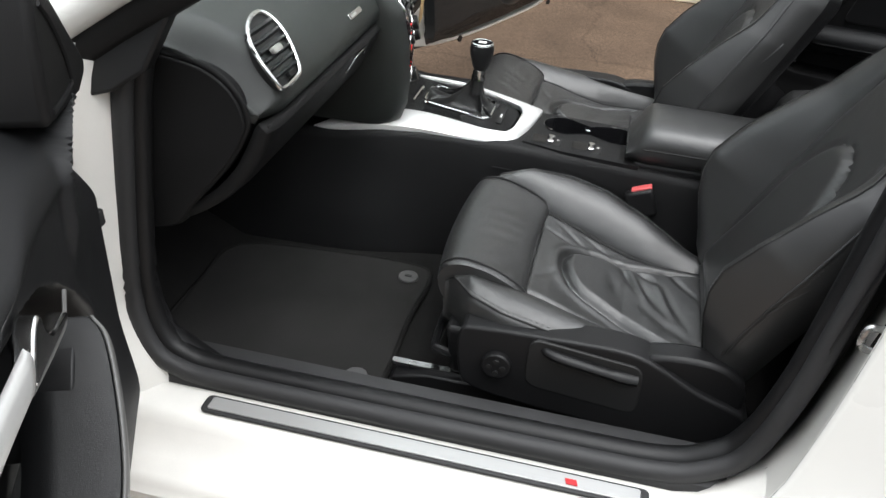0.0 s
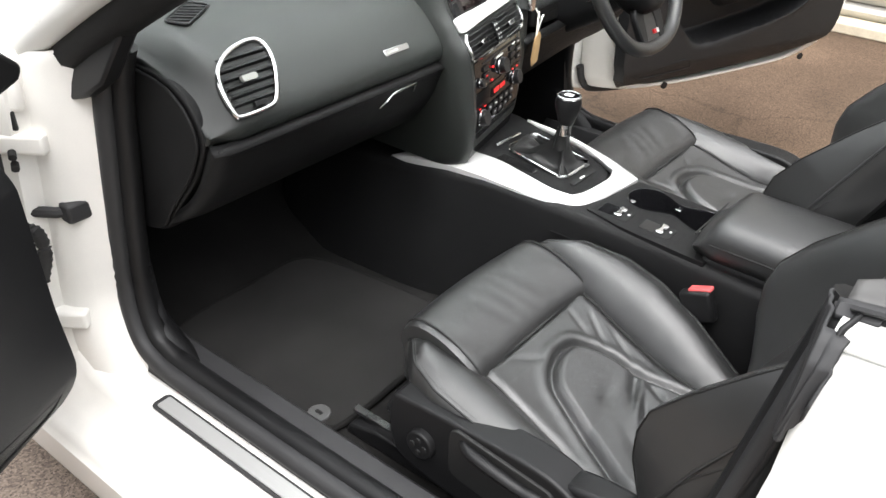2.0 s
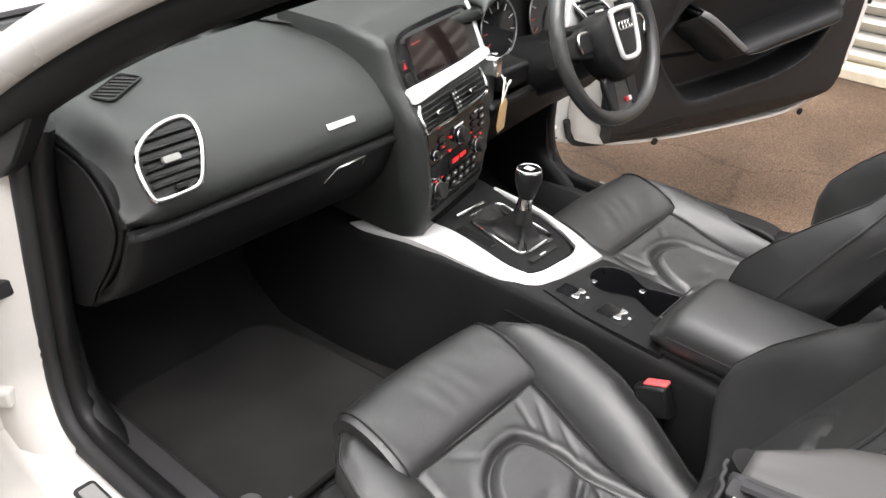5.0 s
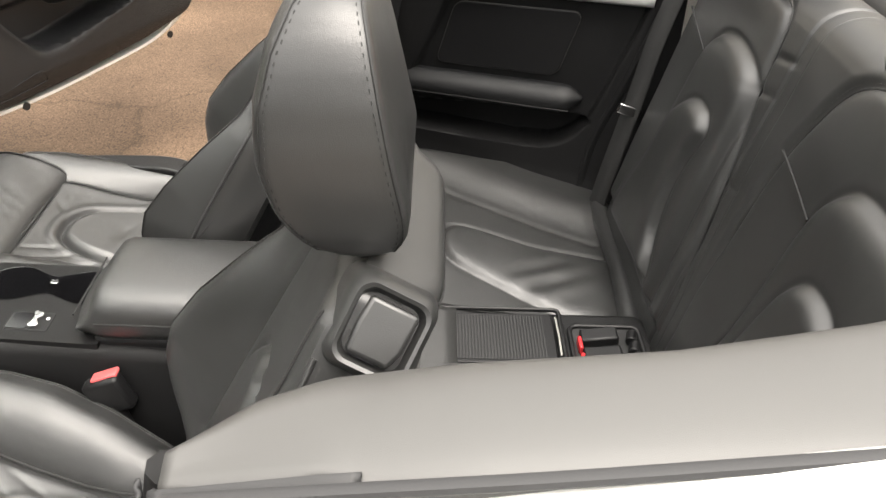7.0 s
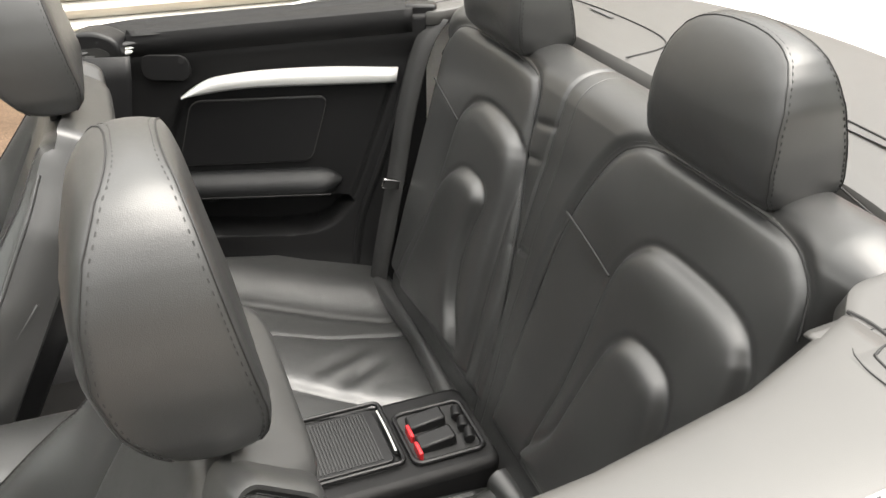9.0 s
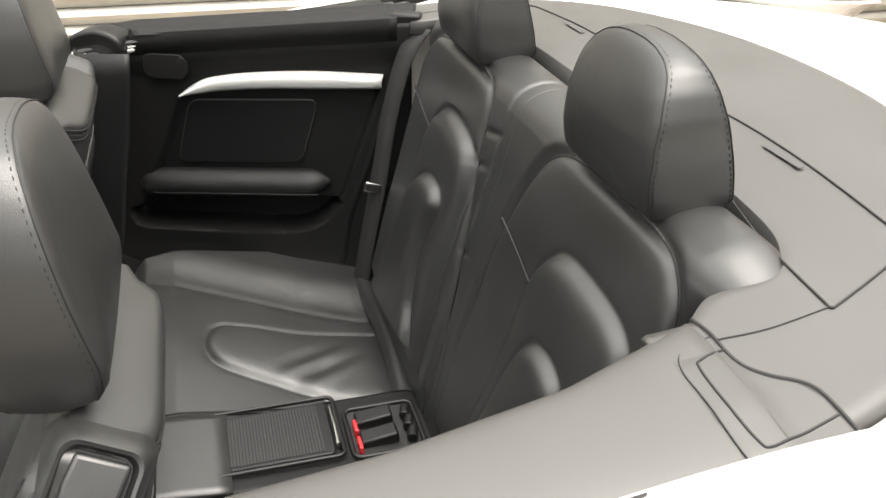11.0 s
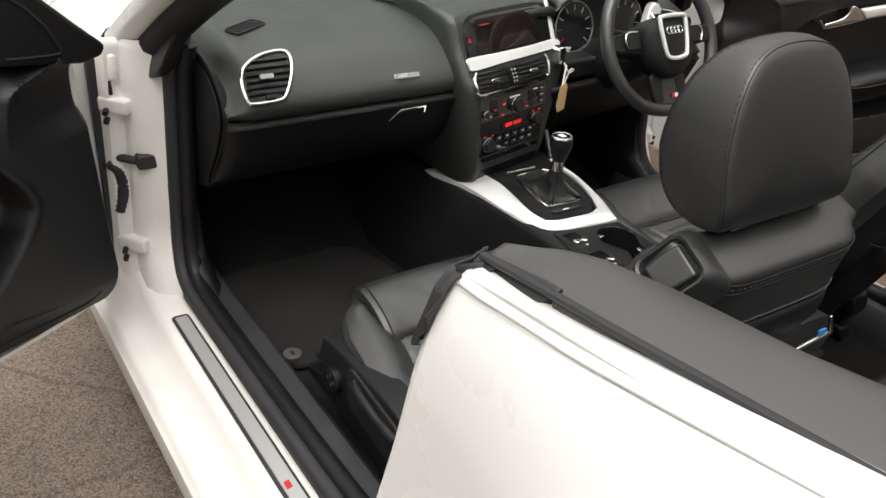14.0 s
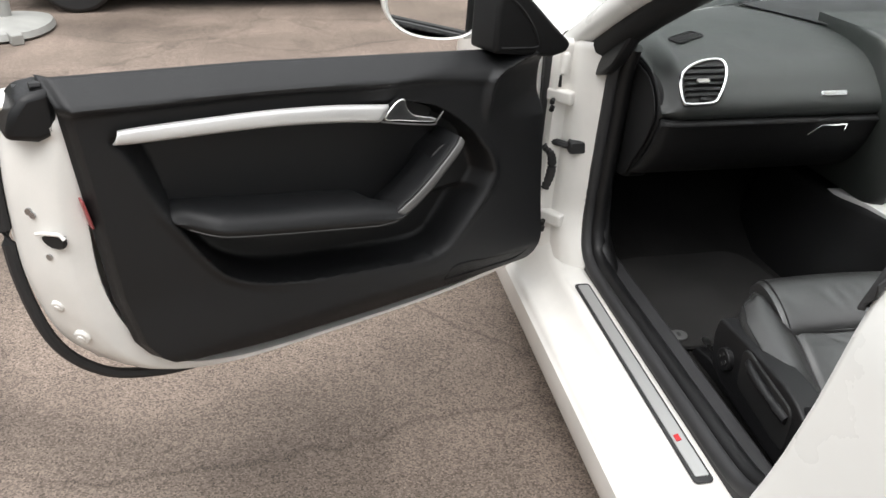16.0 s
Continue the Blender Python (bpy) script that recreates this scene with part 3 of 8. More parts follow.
    part("windscreen_pillar", tube(pts, [0.050 - 0.012 * t for t in np.linspace(0, 1, 16)], 12, flat=0.7), WHITE, BODY)
    pts2 = [p + V((0.035, -side * 0.035, -0.024)) for p in pts]
    part("pillar_trim", tube(pts2, [0.046 - 0.008 * t for t in np.linspace(0, 1, 16)], 12, flat=0.8), SOFT, BODY, "black soft windscreen pillar trim")
    tri = [(-0.83, 0.925), (-0.80, 0.955), (-0.70, 0.99), (-0.60, 1.04), (-0.61, 0.985), (-0.640, 0.915), (-0.69, 0.880), (-0.755, 0.858), (-0.80, 0.856), (-0.815, 0.868)]
    part("pillar_cap", prism(tri, lambda u, v, w: (u, side * (0.785 - 0.35 * max(0, v - 0.9) + w), v), -0.03, 0.004), HARD, BODY, "black plastic pillar foot cap", bevel=0.006)


both(jamb)


def stripes(side):
    """Weatherstrip along the rear belt line."""
    inner, drop = (0.704, 0.0) if side < 0 else (0.732, 0.010)
    pts = [(x, side * (inner + 0.01 * math.sin(x * 3)), z - drop) for x, z in ((0.405, 0.972), (0.5, 0.984), (0.65, 1.0), (0.8, 1.017), (0.95, 1.032), (1.06, 1.04))]
    part("weatherstrip", tube(spl(pts, 24), 0.0065, 8, flat=0.7), RUBBER, BODY, "grey rubber weatherstrip")
    lip = [(x, side * (y + drop), z - 1.4 * drop) for x, y, z in ((0.408, 0.736, 0.956), (0.5, 0.738, 0.972), (0.65, 0.739, 0.990), (0.8, 0.738, 1.007), (0.95, 0.734, 1.024), (1.06, 0.730, 1.034))]
    part("belt_lip", tube(spl(lip, 30), 0.0085, 10, flat=0.8), WHITE, BODY, "rolled white lip along the belt line")
    part("lip_groove", tube([V((p[0], p[1] + side * 0.020, max(p[2] - 0.010, 0.952 - 1.4 * drop + 0.088 * float(smooth01((p[0] - 0.36) / 0.74))))) for p in spl(lip, 30)], 0.0015, 6), GREYP, BODY, "dirty groove below the lip")


both(stripes)


def wheels():
    for x in (-1.52, 1.22):
        for sg in (-1, 1):
            w = part("wheel", rows_bm([[(x + r * math.cos(a), sg * y, 0.325 + r * math.sin(a)) for a in np.linspace(0, math.tau, 40, endpoint=False)] for r, y in ((0.18, 0.86), (0.22, 0.875), (0.30, 0.875), (0.322, 0.86), (0.326, 0.83), (0.326, 0.70), (0.31, 0.66), (0.2, 0.65))], wrap=True), RUBBER, BODY, "black tyre on an alloy wheel")
            part("rim", disc((x, sg * 0.83, 0.325), (0, sg, 0), 0.21, 0.03, 30), ALU, w)


wheels()


def rest_of_body():
    # floor and tunnel, bulkhead and boot wall
    rows = []
    for x, z in ((-1.25, 0.66), (-1.15, 0.56), (-1.02, 0.41), (-0.92, 0.335), (-0.80, 0.284), (-0.3, 0.280), (0.3, 0.280), (0.42, 0.280), (1.0, 0.280), (1.02, 0.5), (1.25, 1.0)):
        rows.append([(x, y, z) for y in np.linspace(-0.70, 0.70, 9)])
    part("floor_pan", rows_bm(rows), CARPET, BODY, "black carpeted cabin floor", thick=0.01)
    part("underbody", box((0.1, 0, 0.145), (2.9, 1.6, 0.03)), HARD, BODY)
    # bonnet and scuttle
    rows = []
    for x, z in ((-1.28, 0.965), (-1.36, 0.985), (-1.6, 0.985), (-2.0, 0.94), (-2.3, 0.84), (-2.42, 0.6), (-2.45, 0.3)):
        rows.append([(x + 0.10 * (y / 0.8) ** 2, y, z - 0.05 * (abs(y) / 0.8) ** 3) for y in np.linspace(-0.84, 0.84, 15)])
    part("bonnet", rows_bm(rows), WHITE, BODY, thick=0.004)
    rows = [[(x + 0.16 * (y / 0.75) ** 2, y, z) for y in np.linspace(-0.78, 0.78, 13)] for x, z in ((-1.30, 0.955), (-1.24, 0.935), (-1.16, 0.945))]
    part("scuttle", rows_bm(rows), HARD, BODY, "black plastic scuttle below the windscreen", thick=0.004)
    for y0 in (-0.62, 0.05):
        part("wiper", tube([(-1.19, y0, 0.965), (-1.16, y0 + 0.3, 0.985), (-1.20, y0 + 0.58, 0.975)], 0.008, 6), RUBBER, BODY)
    # windscreen
    rows = []
    for t in np.linspace(0, 1, 10):
        rows.append([(-1.13 + 1.0 * t + 0.27 * (1 - 0.4 * t) * (v ** 2), v * (0.76 - 0.15 * t), 0.96 + 0.37 * t - 0.035 * v * v) for v in np.linspace(-1, 1, 13)])
    g = part("windscreen", rows_bm(rows), GLASS, BODY, "clear windscreen", thick=0.004)
    g.visible_shadow = False
    rail = [(-0.13 + 0.16 * v * v, v * 0.61, 1.33 - 0.035 * v * v) for v in np.linspace(-1, 1, 13)]
    part("windscreen_header", tube(rail, 0.035, 10, flat=0.6), WHITE, BODY)
    part("front_bumper", prism([(-2.44, 0.20), (-2.46, 0.45), (-2.42, 0.66), (-2.30, 0.80), (-2.0, 0.80), (-2.0, 0.18)], lambda u, v, w: V((u, w, v)), -0.79, 0.79), WHITE, BODY, "plain white front bumper", bevel=0.06, segs=4)
    part("rear_bumper", prism([(2.24, 0.24), (2.27, 0.45), (2.22, 0.68), (2.12, 0.92), (1.80, 0.94), (1.80, 0.20)], lambda u, v, w: V((u, w, v)), -0.80, 0.80), WHITE, BODY, "plain white rear bumper", bevel=0.06, segs=4)
    # boot lid and tail
    rows = []
    for t, z in ((0.0, 1.055), (0.12, 1.075), (0.3, 1.075), (0.6, 1.055), (0.85, 1.03), (1.0, 0.99), (1.04, 0.85), (1.02, 0.5), (1.0, 0.2)):
        row = []
        for v in np.linspace(-1, 1, 33):
            xi, yi = deck_edge(v)
            xo, yo = 2.18 - 0.20 * v * v, 0.74 * v
            row.append((xi + (xo - xi) * t, yi + (yo - yi) * t, z - 0.03 * v * v))
        rows.append(row)
    part("boot_lid", rows_bm(rows), WHITE, BODY, "gloss white boot lid", thick=0.004)
    # sticker on the rear door post
    st = part("sticker", prism([(0.0, 0.0), (0.085, 0.0), (0.085, 0.055), (0.0, 0.055)], post_uv, 0.001, 0.0022), MARK, BODY, "small printed warning sticker with a red ring", smooth=False)
    part("ring", ring_bm(0.058, 0.030, 0.021), RED, st)
    part("bar", prism([(0.040, 0.016), (0.044, 0.013), (0.076, 0.044), (0.072, 0.047)], post_uv, 0.0022, 0.003), RED, st)
    part("yellow_band", prism([(0.084, 0.0), (0.094, 0.0), (0.094, 0.055), (0.084, 0.055)], post_uv, 0.001, 0.0024), mat("yellow_print", (0.75, 0.65, 0.05), 0.5), st)
    for k in range(3):
        part("print_bar", prism([(0.006, 0.012 + 0.014 * k), (0.030, 0.012 + 0.014 * k), (0.030, 0.017 + 0.014 * k), (0.006, 0.017 + 0.014 * k)], post_uv, 0.0022, 0.003), GREYP, st)
    stri = part("door_striker", tube(spl([(0.400, -0.784, 0.675), (0.374, -0.787, 0.682), (0.370, -0.788, 0.700), (0.376, -0.787, 0.714), (0.402, -0.783, 0.712)], 24), 0.0055, 8), STEEL, BODY, "steel door striker loop")
    plate = part("striker_plate", prism(rounded(-0.028, -0.014, 0.030, 0.014, 0.008, 4), lambda u, v, w: V((0.399 + 0.20 * u - w, -0.782 - v, 0.697 + u)), 0.0, 0.005), STEEL, BODY, "bolted steel striker plate", bevel=0.0015)
    for u in (-0.020, 0.022):
        part("bolt", disc((0.394 + 0.20 * u, -0.782, 0.697 + u), (-1, 0, 0), 0.0060, 0.004, 12), CHROME, plate)


def post_uv(u, v, w):
    """Points on the rear door post: u up along it, v outwards, w off it."""
    d = V((0.22, 0.0, 1.0)).normalized()
    o = V((0.385, -0.772, 0.545))
    return o + d * u + V((0, -1, 0)) * v * 0.62 + V((-0.95, 0, 0.2)) * (w + 0.004)


def ring_bm(cu, cv, r):
    return tube([post_uv(cu + r * math.cos(a), cv + r * math.sin(a), 0.0026) for a in np.linspace(0, math.tau, 28, endpoint=False)], 0.0024, 6, closed=True)


def deck_edge(v):
    """Outer edge of the soft rear deck, v from -1 to 1 across the car."""
    pts = [(1.055, -0.700), (1.18, -0.658), (1.33, -0.565), (1.45, -0.42), (1.535, -0.21), (1.56, 0.0), (1.535, 0.21), (1.45, 0.42), (1.33, 0.565), (1.18, 0.658), (1.055, 0.700)]
    t = (v + 1) / 2 * (len(pts) - 1)
    return tuple(spl(pts, 201)[int(round(t * 20))])


rest_of_body()


def door_check(side):
    part("door_check", tube([(-0.80, side * 0.86, 0.672), (-0.765, side * 0.835, 0.672), (-0.752, side * 0.80, 0.672)], 0.010, 8), RUBBER, BODY, "black door check strap")
    part("check_block", box((-0.752, side * 0.806, 0.672), (0.03, 0.05, 0.036)), RUBBER, BODY, bevel=0.006)
    turn = Euler((0, 0, side * 0.9)).to_matrix()
    for z in (0.80, 0.455):
        h = part("hinge", box((-0.786, side * 0.850, z), (0.034, 0.078, 0.036), turn), JAMB, BODY, "white painted door hinge", bevel=0.007, segs=3)
        for dz in (-0.010, 0.010):
            part("bolt", disc((-0.790 + 0.011, side * (0.880 - 0.004), z + dz - 0.022), (0.6, side * 0.3, -0.2), 0.0065, 0.014, 12), DEEP, h)
    hp = part("hinge_plate", box((-0.790, side * 0.856, 0.885), (0.020, 0.046, 0.062), turn), JAMB, BODY, "white painted upper hinge plate", bevel=0.008, segs=3)
    part("bolt", disc((-0.779, side * 0.850, 0.893), (0.75, side * 0.6, 0), 0.011, 0.010, 14), JAMB, hp, bevel=0.002)
    part("slot", box((-0.786, side * 0.856, 0.840), (0.016, 0.010, 0.034), turn), DEEP, hp, bevel=0.003)
    part("wiring_boot", tube(spl([(-0.81, side * 0.88, 0.66), (-0.80, side * 0.862, 0.635), (-0.798, side * 0.858, 0.59), (-0.808, side * 0.868, 0.535)], 26), [0.012 + 0.002 * (i % 2) for i in range(26)], 10), RUBBER, BODY, "black ribbed wiring boot")



both(door_check)


def hinge_gap_shade(side):
    # solid black bar put where only shade lies between door and post
    part("hinge_gap_shade", prism([(-0.84, 0.40), (-0.825, 0.42), (-0.815, 0.60), (-0.80, 0.90), (-0.83, 0.92), (-0.86, 0.6)], lambda u, v, w: V((u, side * (0.885 + w), v)), -0.012, 0.012), RUBBER, BODY, "black bar standing in for the shaded gap beside the hinges")


both(hinge_gap_shade)


# ---- front seats ----
def front_seat(side):
    """side -1: passenger, 1: driver. q runs from the seat's middle outwards."""
    yc = 0.365
    slide, lift_up = (-0.112, 0.018) if side > 0 else (0.0, 0.0)

    def P(x, q, z):
        return (x + slide, side * (yc + q), z + (lift_up if z > 0.339 else 0.0))

    seat = thing("front_seat", P(0.05, 0, 0.295))
    # thigh support
    prof = [(-0.100, 0.455), (-0.102, 0.478), (-0.110, 0.497), (-0.130, 0.513), (-0.165, 0.530), (-0.205, 0.541), (-0.236, 0.541), (-0.258, 0.529), (-0.268, 0.507), (-0.265, 0.480), (-0.245, 0.455), (-0.17, 0.440)]
    prof = curve2(prof, 40, True)
    rows = []
    for q in np.linspace(-0.178, 0.178, 34):
        e = 1 - 0.30 * smooth01((abs(q) - 0.164) / 0.014)
        rows.append([P(-0.175 + (x + 0.175) * (0.96 + 0.04 * e) + 0.012 * (q / 0.178) ** 2, q, 0.45 + (z - 0.45) * (0.80 + 0.2 * e) + 0.0012 * math.sin(q * 120 + x * 60 + 3 * math.sin(q * 31)) * max(0, 1 - abs(x + 0.16) / 0.06)) for x, z in prof])
    th = part("thigh_support", rows_bm(rows, wrap=True, cap=True), LEATHER, seat, "soft creased leather thigh support")
    for sg in (-1, 1):
        part("piping", tube([P(x * 0.985 - 0.0025 + 0.012 * 0.85, sg * 0.166, z + 0.0012) for x, z in prof[2:26]], 0.0019, 6), DEEP, th)
    part("rear_crease", tube([P(-0.1035, q, 0.480 + 0.003 * abs(q) / 0.17) for q in np.linspace(-0.168, 0.168, 24)], 0.0040, 8), DEEP, th)
    part("seam", tube([P(-0.245, q, 0.508) for q in np.linspace(-0.172, 0.172, 20)], 0.0016, 6), DEEP, th)
    # seat insert with its horseshoe pad, falling towards the backrest
    sit = lambda x: np.interp(x, [-0.11, -0.06, 0.0, 0.08, 0.16, 0.25], [0.486, 0.474, 0.452, 0.428, 0.418, 0.416])
    q_in = lambda x: np.interp(x, [-0.24, -0.11, 0.0, 0.06, 0.13, 0.25], [-0.176, -0.158, -0.139, -0.129, -0.118, -0.118])
    q_out = lambda x: np.interp(x, [-0.24, -0.11, 0.0, 0.06, 0.13, 0.25], [0.168, 0.152, 0.162, 0.170, 0.190, 0.200])
    X, T = np.meshgrid(np.linspace(-0.108, 0.245, 170), np.linspace(0, 1, 150))
    qq = q_in(X) + (q_out(X) - q_in(X)) * T
    z = sit(X) + 0.008 * np.abs(2 * T - 1) ** 4
    pad = curve2([(0.26, 0.185), (0.182, 0.176), (0.135, 0.152), (0.075, 0.120), (0.03, 0.099), (-0.012, 0.076), (-0.036, 0.042), (-0.046, 0.0), (-0.036, -0.042), (0.013, -0.069), (0.076, -0.076), (0.14, -0.088), (0.20, -0.102), (0.26, -0.11)], 80)
    sd = poly_sd(X, qq, pad)
    deep = 0.55 + 0.45 * np.exp(-((X - 0.0) / 0.08) ** 2) * smooth01((0.06 - qq) / 0.08)
    z = z + 0.013 * smooth01(-sd / 0.022) - 0.011 * deep * np.exp(-(sd / 0.0055) ** 2) + 0.004 * np.exp(-((sd - 0.014) / 0.010) ** 2)
    # pinched folds in the seat of the pad and fine creases that run off its front
    fold = lambda x0, q0, ang, w, ln, h: h * np.exp(-(((X - x0) * math.sin(ang) - (qq - q0) * math.cos(ang)) / w) ** 2) * np.exp(-(((X - x0) * math.cos(ang) + (qq - q0) * math.sin(ang)) / ln) ** 2)
    for k in ((0.085, -0.030, 1.1, 0.009, 0.040, -0.0075), (0.105, -0.010, 1.2, 0.008, 0.045, 0.0060), (0.128, 0.010, 1.0, 0.009, 0.050, -0.0065), (0.152, 0.000, 1.3, 0.008, 0.045, 0.0050), (0.118, -0.050, 0.5, 0.008, 0.030, -0.0060),
              (0.175, 0.030, 1.2, 0.009, 0.060, -0.0045), (0.060, 0.020, 1.4, 0.012, 0.030, -0.0035), (0.190, -0.050, 0.9, 0.007, 0.040, -0.0040), (0.165, 0.100, 0.7, 0.012, 0.060, -0.0030),
              (-0.062, -0.085, 0.4, 0.006, 0.035, -0.0028), (-0.030, -0.100, 0.6, 0.006, 0.040, -0.0030), (0.02, -0.105, 0.5, 0.006, 0.045, -0.0025), (-0.070, 0.06, 2.2, 0.008, 0.03, -0.0020)):
        z = z + fold(*k)
    z = z - 0.012 * np.exp(-((X + 0.108) / 0.008) ** 2) - 0.008 * np.exp(-(T / 0.03) ** 2) - 0.008 * np.exp(-((1 - T) / 0.03) ** 2)
    rows = [[P(X[i, j], qq[i, j], z[i, j]) for j in range(170)] for i in range(150)]
    part("seat_insert", rows_bm(rows), LEATHER, seat, "leather seat insert with a horseshoe-shaped pad", thick=0.02)

    # cushion bolsters: from the insert's seam up to a piped edge, then down the flank
    def bolster(inner):
        sg = -1 if inner else 1
        if inner:
            edge_x, edge_q, edge_z = [-0.225, -0.207, -0.145, -0.06, 0.02, 0.10, 0.20, 0.27], [0.182, 0.198, 0.236, 0.255, 0.248, 0.228, 0.196, 0.180], [0.520, 0.536, 0.540, 0.527, 0.508, 0.477, 0.427, 0.40]
        else:
            edge_x, edge_q, edge_z = [-0.240, -0.222, -0.185, -0.125, -0.03, 0.065, 0.155, 0.27], [0.172, 0.188, 0.229, 0.250, 0.257, 0.259, 0.254, 0.244], [0.498, 0.514, 0.511, 0.500, 0.483, 0.466, 0.450, 0.437]
        rows, pipe, edge, inline = [], [], [], []
        for x in np.concatenate([np.linspace(edge_x[0], edge_x[0] + 0.05, 14), np.linspace(edge_x[0] + 0.06, 0.265, 44)]):
            q0 = abs(float((q_in if inner else q_out)(x)))
            q1, z1 = float(np.interp(x, edge_x, edge_q)), float(np.interp(x, edge_x, edge_z))
            z0 = float(sit(x)) if x > -0.11 else float(np.interp(x, [-0.26, -0.20, -0.11], [0.485, 0.500, 0.486]))
            w = max(0.010, q1 - q0)
            q1 = q0 + w
            up = 0.016 * smooth01((x - edge_x[0]) / 0.05) * min(1, w / 0.06)
            sec = [(q0 - 0.006, z0 - 0.045), (q0, z0 - 0.004), (q0 + 0.10 * w, z0 + 0.30 * (z1 - z0) + 0.3 * up), (q0 + 0.35 * w, z0 + 0.70 * (z1 - z0) + up), (q0 + 0.65 * w, z0 + 0.94 * (z1 - z0) + up), (q0 + 0.90 * w, z1 + 0.3 * up), (q1, z1), (q1 + 0.007, z1 - 0.012), (q1 + 0.011, z1 - 0.040), (q1 + 0.006, z1 - 0.080), (q1 - 0.02, z1 - 0.11)]
            rows.append([P(x, sg * q, zz) for q, zz in spl(sec, 32)])
            pipe.append(P(x, sg * (q1 + 0.0005), z1 + 0.0012))
            edge.append(P(x, sg * (q1 - 0.006), z1 + 0.0025 + 0.2 * up))
            inline.append(P(x, sg * (q0 + 0.001), z0 + 0.001))
        b = part("cushion_bolster", rows_bm(rows, cap=True), LEATHER, seat, "leather side bolster with a piped and stitched edge")
        part("piping", tube(pipe, 0.0021, 6), DEEP, b, "thin black piping")
        part("crease", tube(inline[12:], 0.0030, 6), DEEP, b)
        part("stitching", stitches(edge[4:]), THREAD, b)

    bolster(False), bolster(True)

    # backrest: rings of points from the bottom to the shoulders
    def spine(v):
        x = float(np.interp(v, [0, 0.15, 0.35, 0.6, 0.85, 1.0], [0.225, 0.262, 0.318, 0.390, 0.462, 0.500]))
        zz = 0.44 + 0.558 * v
        return x, zz

    arch = curve2([(0.02, 0.150), (0.25, 0.120), (0.45, 0.105), (0.58, 0.06), (0.62, 0.0), (0.58, -0.06), (0.45, -0.105), (0.25, -0.120), (0.02, -0.150)], 60)
    frontrows, M = [], 61
    vv = np.linspace(0, 1, 70)
    for v in vv:
        x0, z0 = spine(v)
        w = float(np.interp(v, [0, 0.15, 0.4, 0.62, 0.8, 0.9, 1.0], [0.235, 0.255, 0.262, 0.248, 0.212, 0.184, 0.160]))
        bol = float(np.interp(v, [0, 0.05, 0.15, 0.22, 0.29, 0.40, 0.54, 0.66, 0.82, 1.0], [0.006, 0.026, 0.072, 0.096, 0.104, 0.090, 0.060, 0.030, 0.014, 0.004]))
        row = []
        u = np.linspace(-1, 1, M)
        sd = poly_sd(np.full(M, v), u * w, arch)
        for k in range(M):
            a = abs(u[k])
            lift = bol * smooth01((a - 0.52) / 0.34) * (1 - 0.75 * smooth01((a - 0.90) / 0.10))
            groove = -0.006 * math.exp(-((a - 0.56) / 0.022) ** 2) * (1 if v < 0.8 else 0)
            pad_ = 0.008 * smooth01(-sd[k] / 0.02) - 0.006 * math.exp(-(sd[k] / 0.006) ** 2)
            d = lift + groove + pad_ - 0.03 * smooth01((v - 0.95) / 0.05)
            row.append(P(x0 - d * 0.86, u[k] * w, z0 + d * 0.45))
        back, deep = [], float(np.interp(v, [0, 0.8, 1], [0.11, 0.118, 0.098]))
        wb = float(np.interp(v, [0, 0.5, 0.8, 1], [0.205, 0.205, 0.19, 0.160]))
        for k in range(1, 16):
            s = 1 - 2 * k / 16
            deep = float(np.interp(v, [0, 0.8, 1], [0.11, 0.118, 0.098]))
            ww = min(w, float(np.interp(v, [0, 0.5, 0.8, 1], [0.205, 0.205, 0.19, 0.160]))) * (0.985 if abs(s) > 0.8 else 1.0)
            dd = deep * (1 - abs(s) ** 9)
            back.append(P(x0 + dd * 0.86, s * ww, z0 - dd * 0.40))
        flank = lambda sg: [P(x0 + deep * f * 0.86, sg * (w * (1 - f) + min(w, wb) * f + 0.016 * math.sin(math.pi * f ** 0.8) * min(1, (1.05 - v) / 0.25)), z0 - deep * f * 0.40) for f in (0.12, 0.26, 0.42, 0.58)]
        frontrows.append(row + flank(1) + back + flank(-1)[::-1])
    mid = sum((V(p) for p in frontrows[-1]), V()) / len(frontrows[-1])
    for k, h in ((0.985, 0.004), (0.95, 0.008), (0.86, 0.010), (0.5, 0.011)):
        frontrows.append([mid + (V(p) - mid) * k + V((0, 0, h)) for p in frontrows[69]])
    bk = part("backrest", rows_bm(frontrows, wrap=True, cap=True), LEATHER_PLAIN, seat, "reclined leather backrest with deep side wings")

    def on_front(v, q):
        x0, z0 = spine(v)
        return P(x0, q, z0)

    # wing seams, shoulder panel and stitch rows on the outer flank
    for sg, col in ((-1, 3), (1, 57)):
        out_dir = V((-0.80, side * sg * 0.30, 0.50))
        pts = [V(frontrows[i][col]) + out_dir * 0.0006 for i in range(4, 67)]
        part("wing_seam", tube(pts, 0.0013, 6), DEEP, bk)
        beside = [V(frontrows[i][col - sg]) * 0.55 + V(frontrows[i][col]) * 0.45 + out_dir * 0.0008 for i in range(4, 67)]
        part("stitching", stitches(beside, 0.0065, 0.0032, 0.0006), THREAD, bk)
        run = [V(frontrows[i][60 if sg > 0 else 0]) * (1 - f) + V(frontrows[i][63 if sg > 0 else 81]) * f + V((-0.2, side * sg, 0.1)) * 0.0025 for i, f in zip(range(7, 46), np.linspace(0.05, 0.95, 39) ** 1.5)]
        part("flank_seam", tube(run, 0.0020, 8), LEATHER, bk)
        rim_col, next_col = (60, 61) if sg > 0 else (0, 83)
